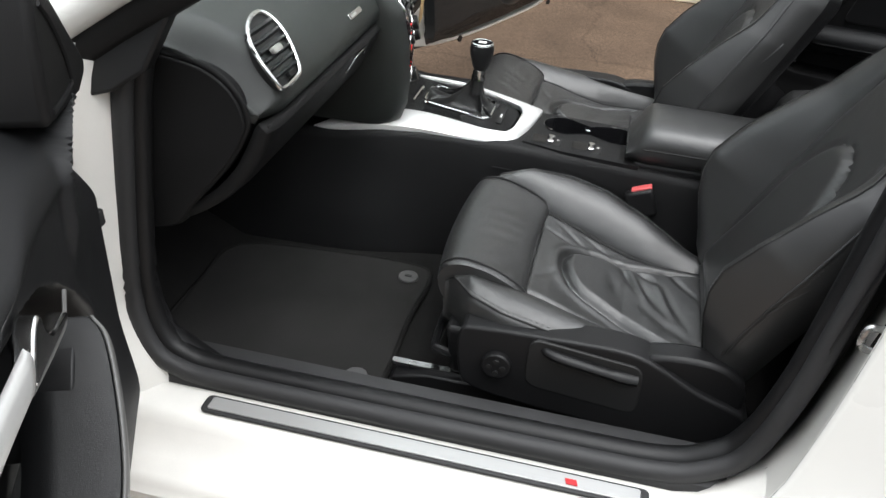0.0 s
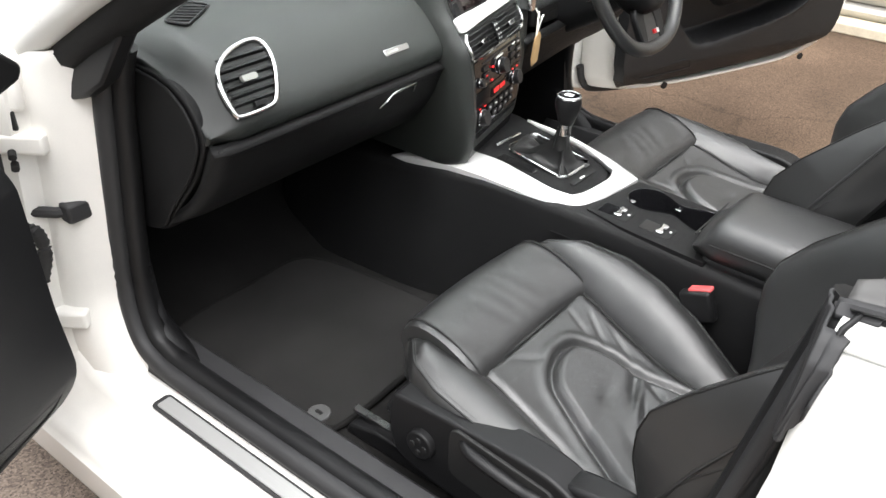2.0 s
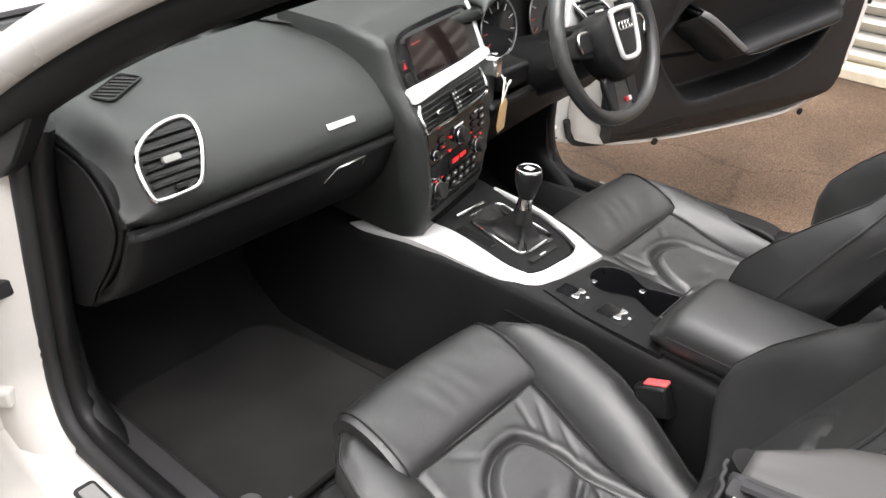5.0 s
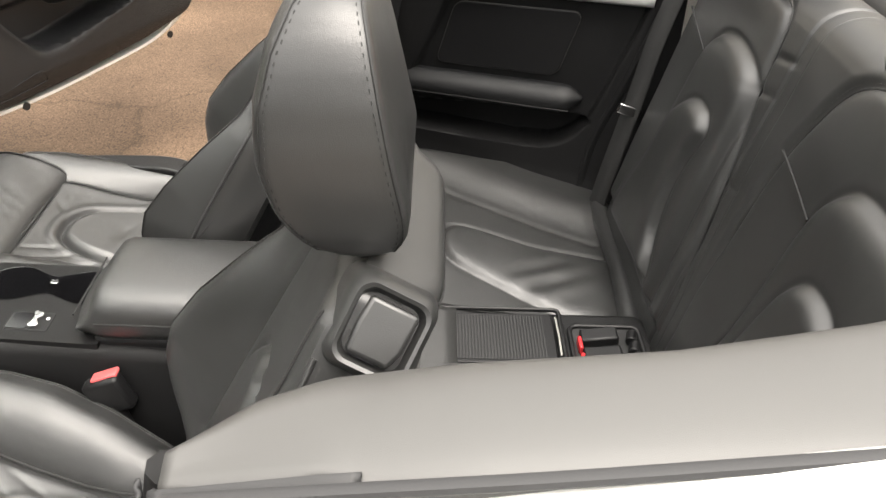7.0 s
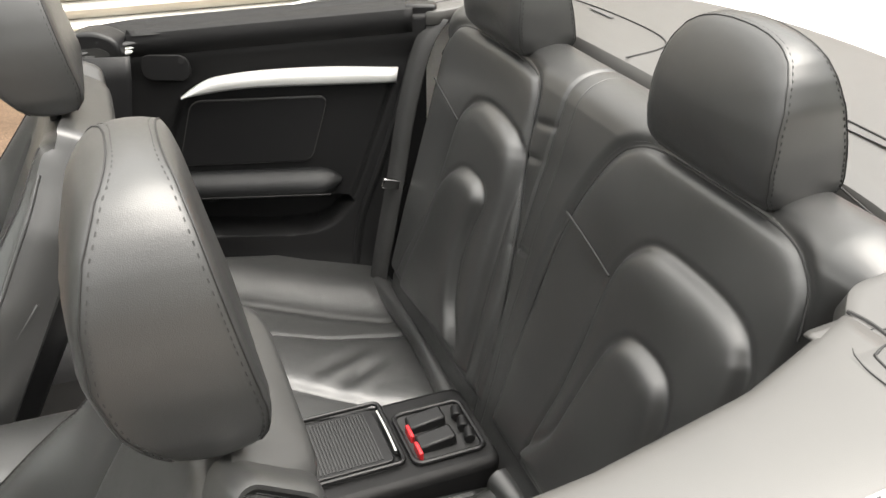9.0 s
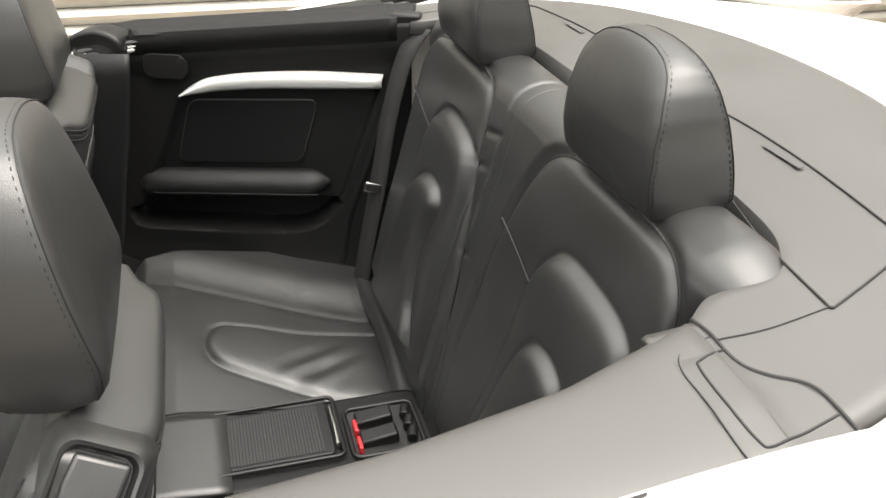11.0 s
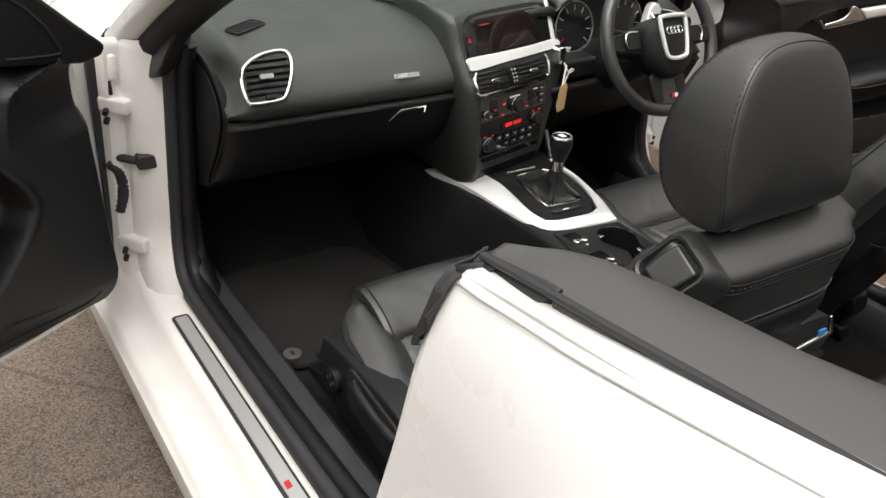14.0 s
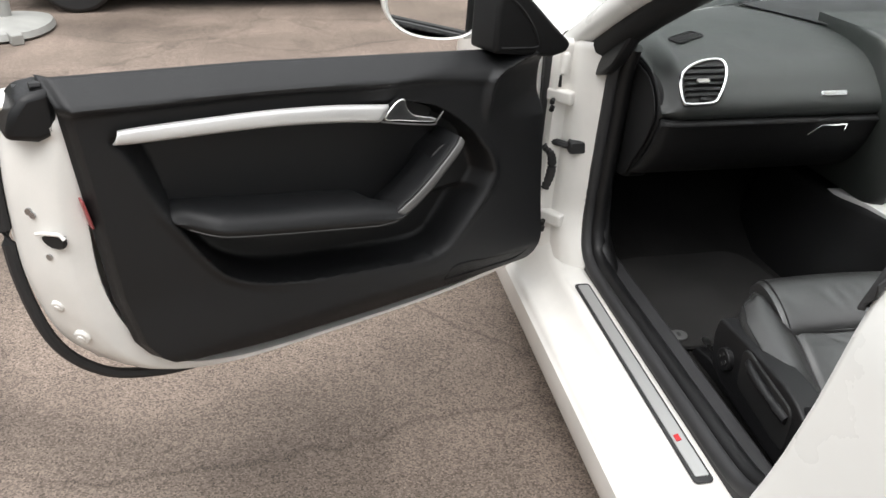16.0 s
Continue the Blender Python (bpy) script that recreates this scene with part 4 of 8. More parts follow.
        edge = [V(frontrows[i][rim_col]) * 0.75 + V(frontrows[i][next_col]) * 0.25 + V((-0.35, side * sg * 0.5, 0.2)) * 0.0016 for i in range(8, 64)]
        part("wing_piping", tube(edge, 0.0026, 8), LEATHER, bk, "raised leather piping along the wing")
        part("stitching", stitches([p + (V(frontrows[i][next_col]) - V(frontrows[i][rim_col])).normalized() * 0.007 + V((0, side * sg, 0)) * 0.0018 for i, p in zip(range(8, 64), edge)], 0.0065, 0.0032, 0.0006), THREAD, bk)
    # rear face: shoulder edge, band of leather, piping and map pocket
    def rear(v, s, off):
        x0, z0 = spine(v)
        w = float(np.interp(v, [0, 0.5, 0.8, 1], [0.205, 0.205, 0.19, 0.160]))
        dd = float(np.interp(v, [0, 0.8, 1], [0.11, 0.118, 0.098])) * (1 - abs(s) ** 9) + off
        return V(P(x0 + dd * 0.86, s * w, z0 - dd * 0.40))

    for v, nm in ((0.995, "shoulder_seam"), (0.972, "shoulder_seam")):
        part(nm, tube([rear(v, s, 0.0004) for s in np.linspace(-0.93, 0.93, 50)], 0.0011, 6), DEEP, bk)
    part("stitching", stitches([rear(0.984, s, 0.0006) for s in np.linspace(-0.90, 0.90, 60)]), THREAD, bk)
    part("pocket_piping", tube([rear(0.865 + 0.012 * s * s, s, 0.0012) for s in np.linspace(-0.97, 0.97, 50)], 0.0013, 6), THREAD, bk, "thin grey piping")
    rows = []
    for v in np.linspace(0.10, 0.855, 26):
        puff = 0.010 * min(1, (0.865 - v) / 0.05) * min(1, (v - 0.06) / 0.08)
        rows.append([rear(v, s, puff * (1 - abs(s / 0.93) ** 6) + 0.001) for s in np.linspace(-0.93, 0.93, 27)])
    pk = part("map_pocket", rows_bm(rows), HARD, bk, "black map pocket panel", thick=0.004)
    part("pocket_rim", tube([rear(0.62 - 0.05 * (1 - s * s), s, 0.0125) for s in np.linspace(-0.80, 0.80, 24)], 0.0020, 6), DEEP, pk)
    # head restraint: a wedge, deep at the foot
    lerp = lambda zs, vs: (lambda z: float(np.interp(z, zs, vs)))
    half_w = lerp([1.002, 1.010, 1.03, 1.07, 1.10, 1.135, 1.160, 1.180, 1.195, 1.205, 1.211, 1.214], [0.104, 0.114, 0.119, 0.119, 0.116, 0.108, 0.099, 0.088, 0.075, 0.060, 0.040, 0.016])
    fr_x = lerp([1.002, 1.02, 1.045, 1.085, 1.13, 1.17, 1.20, 1.214], [0.485, 0.464, 0.446, 0.435, 0.436, 0.446, 0.460, 0.472])
    re_x = lerp([1.002, 1.02, 1.04, 1.10, 1.18, 1.205, 1.214], [0.536, 0.547, 0.548, 0.535, 0.519, 0.513, 0.508])
    head_restraint(seat, half_w, fr_x, re_x, 1.002, 1.214, P, "wedge-shaped leather head restraint with a stitched band")
    for q in (-0.05, 0.05):
        part("restraint_bar", disc(P(0.505, q, 0.995), (0, 0, 1), 0.008, 0.06, 12), HARD, seat)
    # release pad in a soft-rimmed recess on the outer shoulder
    def pad_uv(u, v, w):
        c = V(P(0.533, 0.174, 0.971))
        nrm = V((0.16, side * 0.84, 0.52)).normalized()
        d1 = V((0.86, 0.0, -0.50))
        d1 = (d1 - nrm * d1.dot(nrm)).normalized()
        d2 = nrm.cross(d1) * side
        if d2.z < 0:
            d2 = -d2
        return c + d1 * u + d2 * v + nrm * w
    rim = rounded(-0.028, -0.030, 0.028, 0.030, 0.012, 6)
    rims = [[pad_uv(u * k, v * k, w) for u, v in rim] for k, w in ((1.60, -0.050), (1.42, -0.016), (1.30, -0.003), (1.16, 0.0030), (1.05, 0.0015), (0.98, -0.005), (0.92, -0.009), (0.05, -0.009))]
    rp = part("release_frame", rows_bm(rims, wrap=True, cap=True), LEATHER_PLAIN, seat, "soft leather rim round the release pad")
    # dark slab over the leather floor deepens the shade round the pad
    part("release_gap_shade", prism(rounded(-0.0245, -0.0265, 0.0245, 0.0265, 0.008, 5), pad_uv, -0.012, -0.006), DEEP, rp)
    part("release_pad", prism([(-0.0205, -0.0255), (0.0165, -0.0255), (0.0225, -0.010), (0.0235, 0.0245), (-0.0205, 0.0245), (-0.0225, 0.0)], pad_uv, -0.009, 0.002), LEATHER_PLAIN, rp, "grey-black easy-entry release pad", bevel=0.004, segs=3)
    # outer side cover with the lumbar switch and the lift lever
    so = curve2([(-0.190, 0.40), (-0.190, 0.470), (-0.16, 0.482), (-0.02, 0.488), (0.09, 0.488), (0.15, 0.470), (0.22, 0.435), (0.30, 0.40), (0.30, 0.34), (0.18, 0.325), (-0.05, 0.335), (-0.165, 0.355)], 44, True)
    sc = part("side_cover", prism(so, lambda u, v, w: P(u, 0.262 + w - 0.10 * max(0, v - 0.44), v), -0.04, 0.020), HARD, seat, "black plastic seat side cover", bevel=0.010, segs=3)
    part("switch", disc(P(-0.120, 0.286, 0.418), (0, side, 0), 0.026, 0.016, 24), HARD, sc, "round four-way lumbar switch", bevel=0.003)
    for a in range(4):
        part("switch_dimple", disc(P(-0.120 + 0.012 * math.cos(a * math.pi / 2), 0.2945, 0.418 + 0.012 * math.sin(a * math.pi / 2)), (0, side, 0), 0.005, 0.004, 12), DEEP, sc)
    part("lever_recess", prism([(u, v - 0.10 * (u + 0.07)) for u, v in rounded(-0.070, 0.385, 0.125, 0.485, 0.022, 5)], lambda u, v, w: P(u, 0.279 + w, v), -0.003, 0.0045), DEEP, sc, bevel=0.002)
    part("lift_lever", tube(spl([P(-0.045, 0.276, 0.466), P(-0.025, 0.288, 0.463), P(0.03, 0.290, 0.455), P(0.075, 0.286, 0.446), P(0.115, 0.280, 0.440)], 20), [0.008, 0.009, 0.010, 0.010, 0.010] + [0.011] * 10 + [0.014] * 5, 10, flat=0.8), HARD, sc, "long seat height lever")
    part("hinge_cover", prism(curve2([(0.12, 0.475), (0.18, 0.49), (0.25, 0.485), (0.29, 0.45), (0.29, 0.40), (0.24, 0.37), (0.18, 0.385), (0.14, 0.43)], 24, True), lambda u, v, w: P(u, 0.24 + w, v), -0.02, 0.028), HARD, seat, bevel=0.008)
    # base, rails, inner flank
    part("seat_base", prism([(-0.21, 0.335), (-0.225, 0.44), (0.22, 0.40), (0.27, 0.37), (0.2, 0.325)], lambda u, v, w: P(u, w, v), -0.235, 0.235), HARD, seat, bevel=0.01)
    for q in (-0.20, 0.235):
        rl = part("seat_rail", prism([(-0.325, 0.294), (-0.315, 0.315), (-0.25, 0.332), (0.22, 0.338), (0.30, 0.325), (0.31, 0.296)], lambda u, v, w: P(u, q + w, v), -0.018, 0.018), HARD, seat, "dark seat rail bolted to the floor", bevel=0.004)
        part("rail_strip", box(P(-0.24, q - 0.006, 0.334), (0.16, 0.014, 0.006)), STEEL, rl, "bare steel edge")
        part("support", box(P(-0.12, q, 0.345), (0.05, 0.02, 0.05)), HARD, seat)
        part("support", box(P(0.18, q, 0.345), (0.05, 0.02, 0.05)), HARD, seat)
    part("adjuster_bar", tube(spl([P(-0.16, 0.215, 0.360), P(-0.230, 0.225, 0.378), P(-0.248, 0.18, 0.372), P(-0.252, -0.10, 0.368), P(-0.245, -0.17, 0.375), P(-0.18, -0.18, 0.36)], 30), 0.008, 8), HARD, seat, "seat slide bar")
    who = "passenger" if side < 0 else "driver"
    return tagged(seat, f"black leather sports front seat on the {who} side", "car seat", "front seats")


front_seat(-1), front_seat(1)


# ---- clip on the passenger seat's map pocket ----
def pocket_clip():
    c = tagged(thing("metal_clip", (0.548, -0.21, 0.775)), "bright metal clip with a blue tag on the map pocket", "clip")
    part("bar", box((0.549, -0.215, 0.7735), (0.005, 0.092, 0.006), Euler((radians(3), 0, 0)).to_matrix()), CHROME, c, bevel=0.0015)
    part("arm", box((0.549, -0.178, 0.791), (0.005, 0.006, 0.038), Euler((radians(22), 0, 0)).to_matrix()), STEEL, c, bevel=0.0015)
    part("tag", box((0.549, -0.196, 0.784), (0.004, 0.016, 0.010)), BLUE, c, "small blue tag", bevel=0.001)


pocket_clip()


# ---- dashboard ----
DASHT = tagged(thing("dashboard", (-0.75, 0, 0.85)), "dark soft-touch dashboard with silver-ringed air vents", "dashboard")
PAD = [(-0.510, 0.818), (-0.500, 0.824), (-0.494, 0.838), (-0.496, 0.856), (-0.512, 0.882), (-0.548, 0.920), (-0.592, 0.945), (-0.66, 0.961), (-0.76, 0.969), (-0.90, 0.972), (-1.05, 0.968), (-1.20, 0.955)]
PADC = curve2(PAD, 60)


def pad_x(z):
    """How far back the pad's face stands at a height."""
    front = PADC[8:36]
    return float(np.interp(z, [p[1] for p in front], [p[0] for p in front]))


def face(y, z, off=0.0):
    """A point on the passenger side of the dash face."""
    return V((pad_x(z) + 0.86 * off, y, z + 0.5 * off))


def build_dash():
    rows = []
    for y in np.concatenate([np.linspace(-0.694, -0.63, 14), np.linspace(-0.61, -0.12, 24)]):
        e = smooth01((-0.625 - y) / 0.070) ** 1.5
        rows.append([(x - 0.020 * e, y, z - 0.036 * e * smooth01((z - 0.824) / 0.06)) for x, z in PADC])
    part("pad", rows_bm(rows), DASH, DASHT, "soft dark grey-green dash pad", thick=0.02)
    rows = []
    for y in np.concatenate([np.linspace(0.565, 0.64, 8), np.linspace(0.65, 0.705, 8)]):
        e = smooth01((y - 0.64) / 0.065) ** 2
        rows.append([(x - 0.018 * e, y, z - 0.045 * e * smooth01((z - 0.80) / 0.1)) for x, z in PADC])
    part("pad", rows_bm(rows), DASH, DASHT, "soft dark grey-green dash pad", thick=0.02)
    rows = []
    for y in np.linspace(0.205, 0.565, 26):
        h = 0.050 * math.sin((y - 0.205) / 0.36 * math.pi) ** 0.7
        rows.append([(x, y, z) for x, z in spl([(-0.66, 0.945 + h), (-0.60, 0.952 + h), (-0.575, 0.960 + h), (-0.572, 0.972 + h), (-0.59, 0.984 + h), (-0.66, 0.990 + h), (-0.80, 0.985 + 0.6 * h), (-1.0, 0.974), (-1.2, 0.955)], 26)])
    part("hood", rows_bm(rows), DASH, DASHT, "soft hood over the instruments", thick=0.012)
    part("binnacle_floor", prism([(0.205, 0.80), (0.565, 0.80), (0.565, 0.852), (0.205, 0.852)], lambda u, v, w: V((-0.62 + w, u, v)), -0.10, 0.105), SOFT, DASHT, bevel=0.01)
    rows = [[(x, y, 0.974 - 0.002 * (abs(y) > 0.15)) for y in (-0.13, -0.05, 0.05, 0.13, 0.21)] for x in (-0.58, -0.66, -0.8, -1.0, -1.2)]
    part("pad", rows_bm(rows), DASH, DASHT, thick=0.02)
    # lower dash and glovebox
    low = curve2([(-0.505, 0.822), (-0.512, 0.812), (-0.522, 0.79), (-0.548, 0.74), (-0.592, 0.69), (-0.645, 0.655), (-0.71, 0.635), (-0.80, 0.63), (-0.95, 0.64)], 34)
    rows = [[(x - 0.01 * smooth01((-0.66 - y) / 0.04), y, z) for x, z in low] for y in np.linspace(-0.695, -0.12, 26)]
    part("lower_panel", rows_bm(rows), SOFT, DASHT, "black lower dash panel", thick=0.02)
    part("panel_gap", tube([(lx + 0.002, -0.643 - 0.25 * (0.82 - lz), lz) for lx, lz in low[1:20]], 0.0024, 6), DEEP, DASHT)
    rows = [[(x - 0.01, y, z - 0.03 * smooth01((0.6 - y) / 0.4)) for x, z in low] for y in np.linspace(0.16, 0.695, 22)]
    part("lower_panel", rows_bm(rows), SOFT, DASHT, "black lower dash panel", thick=0.02)
    # glovebox seam and lip
    gl = [(-0.690, 0.815), (-0.40, 0.813), (-0.26, 0.815), (-0.235, 0.808), (-0.225, 0.78), (-0.222, 0.73), (-0.225, 0.69)]
    lowx = lambda z: float(np.interp(z, [p[1] for p in low[:24]][::-1], [p[0] for p in low[:24]][::-1]))
    g = part("glovebox_lid", rows_bm([[(lowx(z) + 0.006, y, z) for z in np.linspace(0.69, 0.808, 16)] for y in np.linspace(-0.625, -0.235, 22)]), SOFT, DASHT, "black glovebox lid", thick=0.012)
    part("lid_gap", tube([(lowx(z) + 0.008, y, z) for y, z in spl(gl, 50)], 0.0028, 6), DEEP, g)
    hp = lambda u, v, w: V((lowx(0.790 + v) + 0.014 + w, -0.275 + u, 0.790 + v))
    part("latch_recess", prism(curve2([(-0.085, -0.020), (-0.045, 0.008), (-0.02, 0.016), (0.050, 0.016), (0.052, -0.016), (0.0, -0.022)], 24, True), hp, -0.004, 0.0015), DEEP, g)
    part("handle", prism([(-0.046, -0.017), (-0.040, -0.018), (-0.018, 0.006), (0.042, 0.008), (0.046, -0.010), (0.050, -0.006), (0.047, 0.014), (-0.020, 0.012)], hp, 0.0, 0.012), CHROME, g, "satin chrome glovebox handle", bevel=0.0015)
    part("handle_plate", prism([(-0.030, -0.008), (-0.018, 0.004), (0.040, 0.006), (0.043, -0.010), (0.02, -0.014)], hp, 0.0, 0.006), STEEL, g, bevel=0.002)
    # end caps
    for sg in (-1, 1):
        cap = curve2([(-0.532, 0.805), (-0.529, 0.832), (-0.540, 0.862), (-0.565, 0.889), (-0.61, 0.909), (-0.70, 0.918), (-0.82, 0.915), (-0.86, 0.8), (-0.84, 0.62), (-0.74, 0.600), (-0.665, 0.618), (-0.630, 0.665), (-0.565, 0.745)], 48, True)
        part("end_cap", prism(cap, lambda u, v, w: (u, sg * (0.688 + w), v), -0.04, 0.0095), SOFT, DASHT, "black plastic dash end cap", bevel=0.005, segs=3)
        inner = [(-0.70 + (u + 0.70) * 0.965, 0.765 + (v - 0.765) * 0.965) for u, v in cap]
        part("cap_panel", prism(inner, lambda u, v, w: (u, sg * (0.700 + w), v), 0.0, 0.0055), SOFT, DASHT, bevel=0.003)
    # outer air vents
    for sg in (-1, 1):
        fv = lambda y, z, o, sg=sg: V((face(y, z, o).x, -sg * y, face(y, z, o).z))
        ring = curve2([(-0.655, 0.866), (-0.656, 0.90), (-0.640, 0.922), (-0.60, 0.936), (-0.550, 0.940), (-0.534, 0.932), (-0.544, 0.905), (-0.568, 0.872), (-0.582, 0.862), (-0.61, 0.860), (-0.64, 0.860)], 48, True)
        vent = part("air_vent", prism([(y * 0.97 - 0.018, z * 0.97 + 0.027) for y, z in ring], fv, -0.012, 0.0016), DEEP, DASHT, "silver-ringed black louvred air vent")
        part("ring", tube([fv(y, z, 0.005) for y, z in ring], 0.0044, 10, closed=True), CHROME, vent, "satin silver vent ring")
        for k in range(6):
            z = 0.876 + 0.0105 * k
            ya, yb = -0.648 + 0.0012 * k * k * 0.4, -0.558 + 0.0035 * k
            part("louvre", rows_bm([[fv(y, z + 0.0028, 0.007), fv(y, z, 0.008), fv(y, z - 0.003, 0.0)] for y in np.linspace(ya, yb, 6)]), HARD, vent, thick=0.0015)
        part("tab", prism(rounded(-0.617, 0.899, -0.587, 0.907, 0.003, 3), fv, 0.006, 0.014), GREYP, vent, "grey slider tab", bevel=0.001)
        part("thumb_wheel", prism(rounded(-0.615, 0.866, -0.592, 0.873, 0.002, 2), fv, 0.002, 0.010), HARD, vent, bevel=0.001)
        # side window vent on top
        sv = (lambda u, v, w, sg=sg: V((-0.695 - 0.53 * u + 0.85 * v, -sg * (-0.578 + 0.85 * u + 0.53 * v), float(np.interp(-0.695 - 0.53 * u + 0.85 * v, [-0.76, -0.66, -0.592], [0.969, 0.961, 0.945])) + w)))
        dv = part("window_vent", prism(rounded(-0.050, -0.020, 0.050, 0.020, 0.010, 4), sv, -0.004, 0.002), DEEP, DASHT, "small slotted side window vent")
        part("rim", tube([sv(u, v, 0.004) for u, v in rounded(-0.050, -0.020, 0.050, 0.020, 0.010, 4)], 0.0022, 6, closed=True), HARD, dv)
        for k in range(6):
            u = -0.034 + k * 0.0136
            part("louvre", prism([(u - 0.008, -0.018), (u - 0.004, -0.018), (u + 0.008, 0.018), (u + 0.004, 0.018)], sv, 0.001, 0.0045), HARD, dv)
    # plate on the passenger side
    pp = lambda u, v, w: face(-0.275 + u, 0.874 + v, w)
    badge = part("airbag_plate", prism(rounded(-0.033, -0.005, 0.033, 0.005, 0.002, 3), pp, 0.0, 0.004), CHROME, DASHT, "small silver plate with fine lettering", bevel=0.001)
    part("lettering", prism([(-0.026, -0.0018), (0.002, -0.0018), (0.002, 0.0018), (-0.026, 0.0018)], pp, 0.004, 0.0046), GREYP, badge)
    # centre speaker grille on top
    gp = lambda u, v, w: V((-0.86 - u * 0.3, 0.02 + v, 0.9745 + w))
    gr = part("speaker_grille", prism([(-0.55, -0.16), (0.65, -0.30), (0.65, 0.32), (-0.55, 0.20)], gp, 0, 0.004), HARD, DASHT, "matt black speaker grille in the dash top", bevel=0.002)
    # instrument binnacle
    bi = part("binnacle", prism(curve2([(0.20, 0.845), (0.195, 0.93), (0.25, 0.985), (0.37, 1.0), (0.50, 0.985), (0.545, 0.93), (0.54, 0.845)], 30, True), lambda u, v, w: V((-0.61 + w - 0.18 * (v - 0.9), u, v)), -0.10, 0.0), DEEP, DASHT, "instrument binnacle with twin dials")
    for y in (0.282, 0.462):
        dl = part("dial", disc((-0.592, y, 0.915), (1, 0, 0.18), 0.062, 0.008, 36), GLOSS, DASHT, "round dial with a bright rim")
        part("dial_ring", tube([(-0.585 - 0.18 * 0.064 * math.sin(a), y + 0.064 * math.cos(a), 0.915 + 0.066 * math.sin(a)) for a in np.linspace(0, math.tau, 40, endpoint=False)], 0.0018, 6, closed=True), STEEL, dl)
        for k in range(9):
            a = radians(-40 + 32 * k)
            part("tick", prism(rounded(-0.008, -0.0012, 0.008, 0.0012, 0.001, 2), lambda u, v, w, a=a, y=y: V((-0.586 + w - 0.18 * (0.05 + u) * math.sin(a), y + (0.05 + u) * math.cos(a) - v * math.sin(a), 0.915 + (0.05 + u) * math.sin(a) + v * math.cos(a))), 0, 0.001), LAMP_DIM if k > 6 else GREYP, dl)
    # silver frame right of the screen
    strip = curve2([(0.19, 0.875), (0.25, 0.868), (0.33, 0.862), (0.40, 0.862), (0.40, 0.848), (0.33, 0.846), (0.25, 0.848), (0.185, 0.852)], 30, True)
    part("silver_frame", prism(strip, lambda u, v, w: V((-0.575 + w - 0.1 * (u - 0.2), u, v)), -0.02, 0.004), ALU, DASHT, bevel=0.003)
    part("silver_frame", prism(curve2([(0.50, 0.86), (0.53, 0.95), (0.56, 0.96), (0.57, 0.93), (0.55, 0.86)], 20, True), lambda u, v, w: V((-0.555 + w - 0.2 * (v - 0.9), u, v)), -0.02, 0.004), ALU, DASHT, bevel=0.003)


build_dash()


# ---- centre stack ----
STACK = tagged(thing("centre_stack", (-0.5, 0.03, 0.6)), "curved centre stack with dark screen, air vents and climate panel", "car console")
ZS, XS = [0.585, 0.60, 0.64, 0.70, 0.78, 0.84, 0.885, 0.92, 0.975, 0.99, 1.0], [-0.475, -0.455, -0.441, -0.436, -0.441, -0.453, -0.485, -0.508, -0.533, -0.55, -0.60]


def sx(y, z):
    return float(np.interp(z, ZS, XS)) - 0.235 * (y + 0.12)


def st(y, z, o=0.0):
    return V((sx(y, z) + o * 0.95, y - o * 0.0, z + o * 0.25))


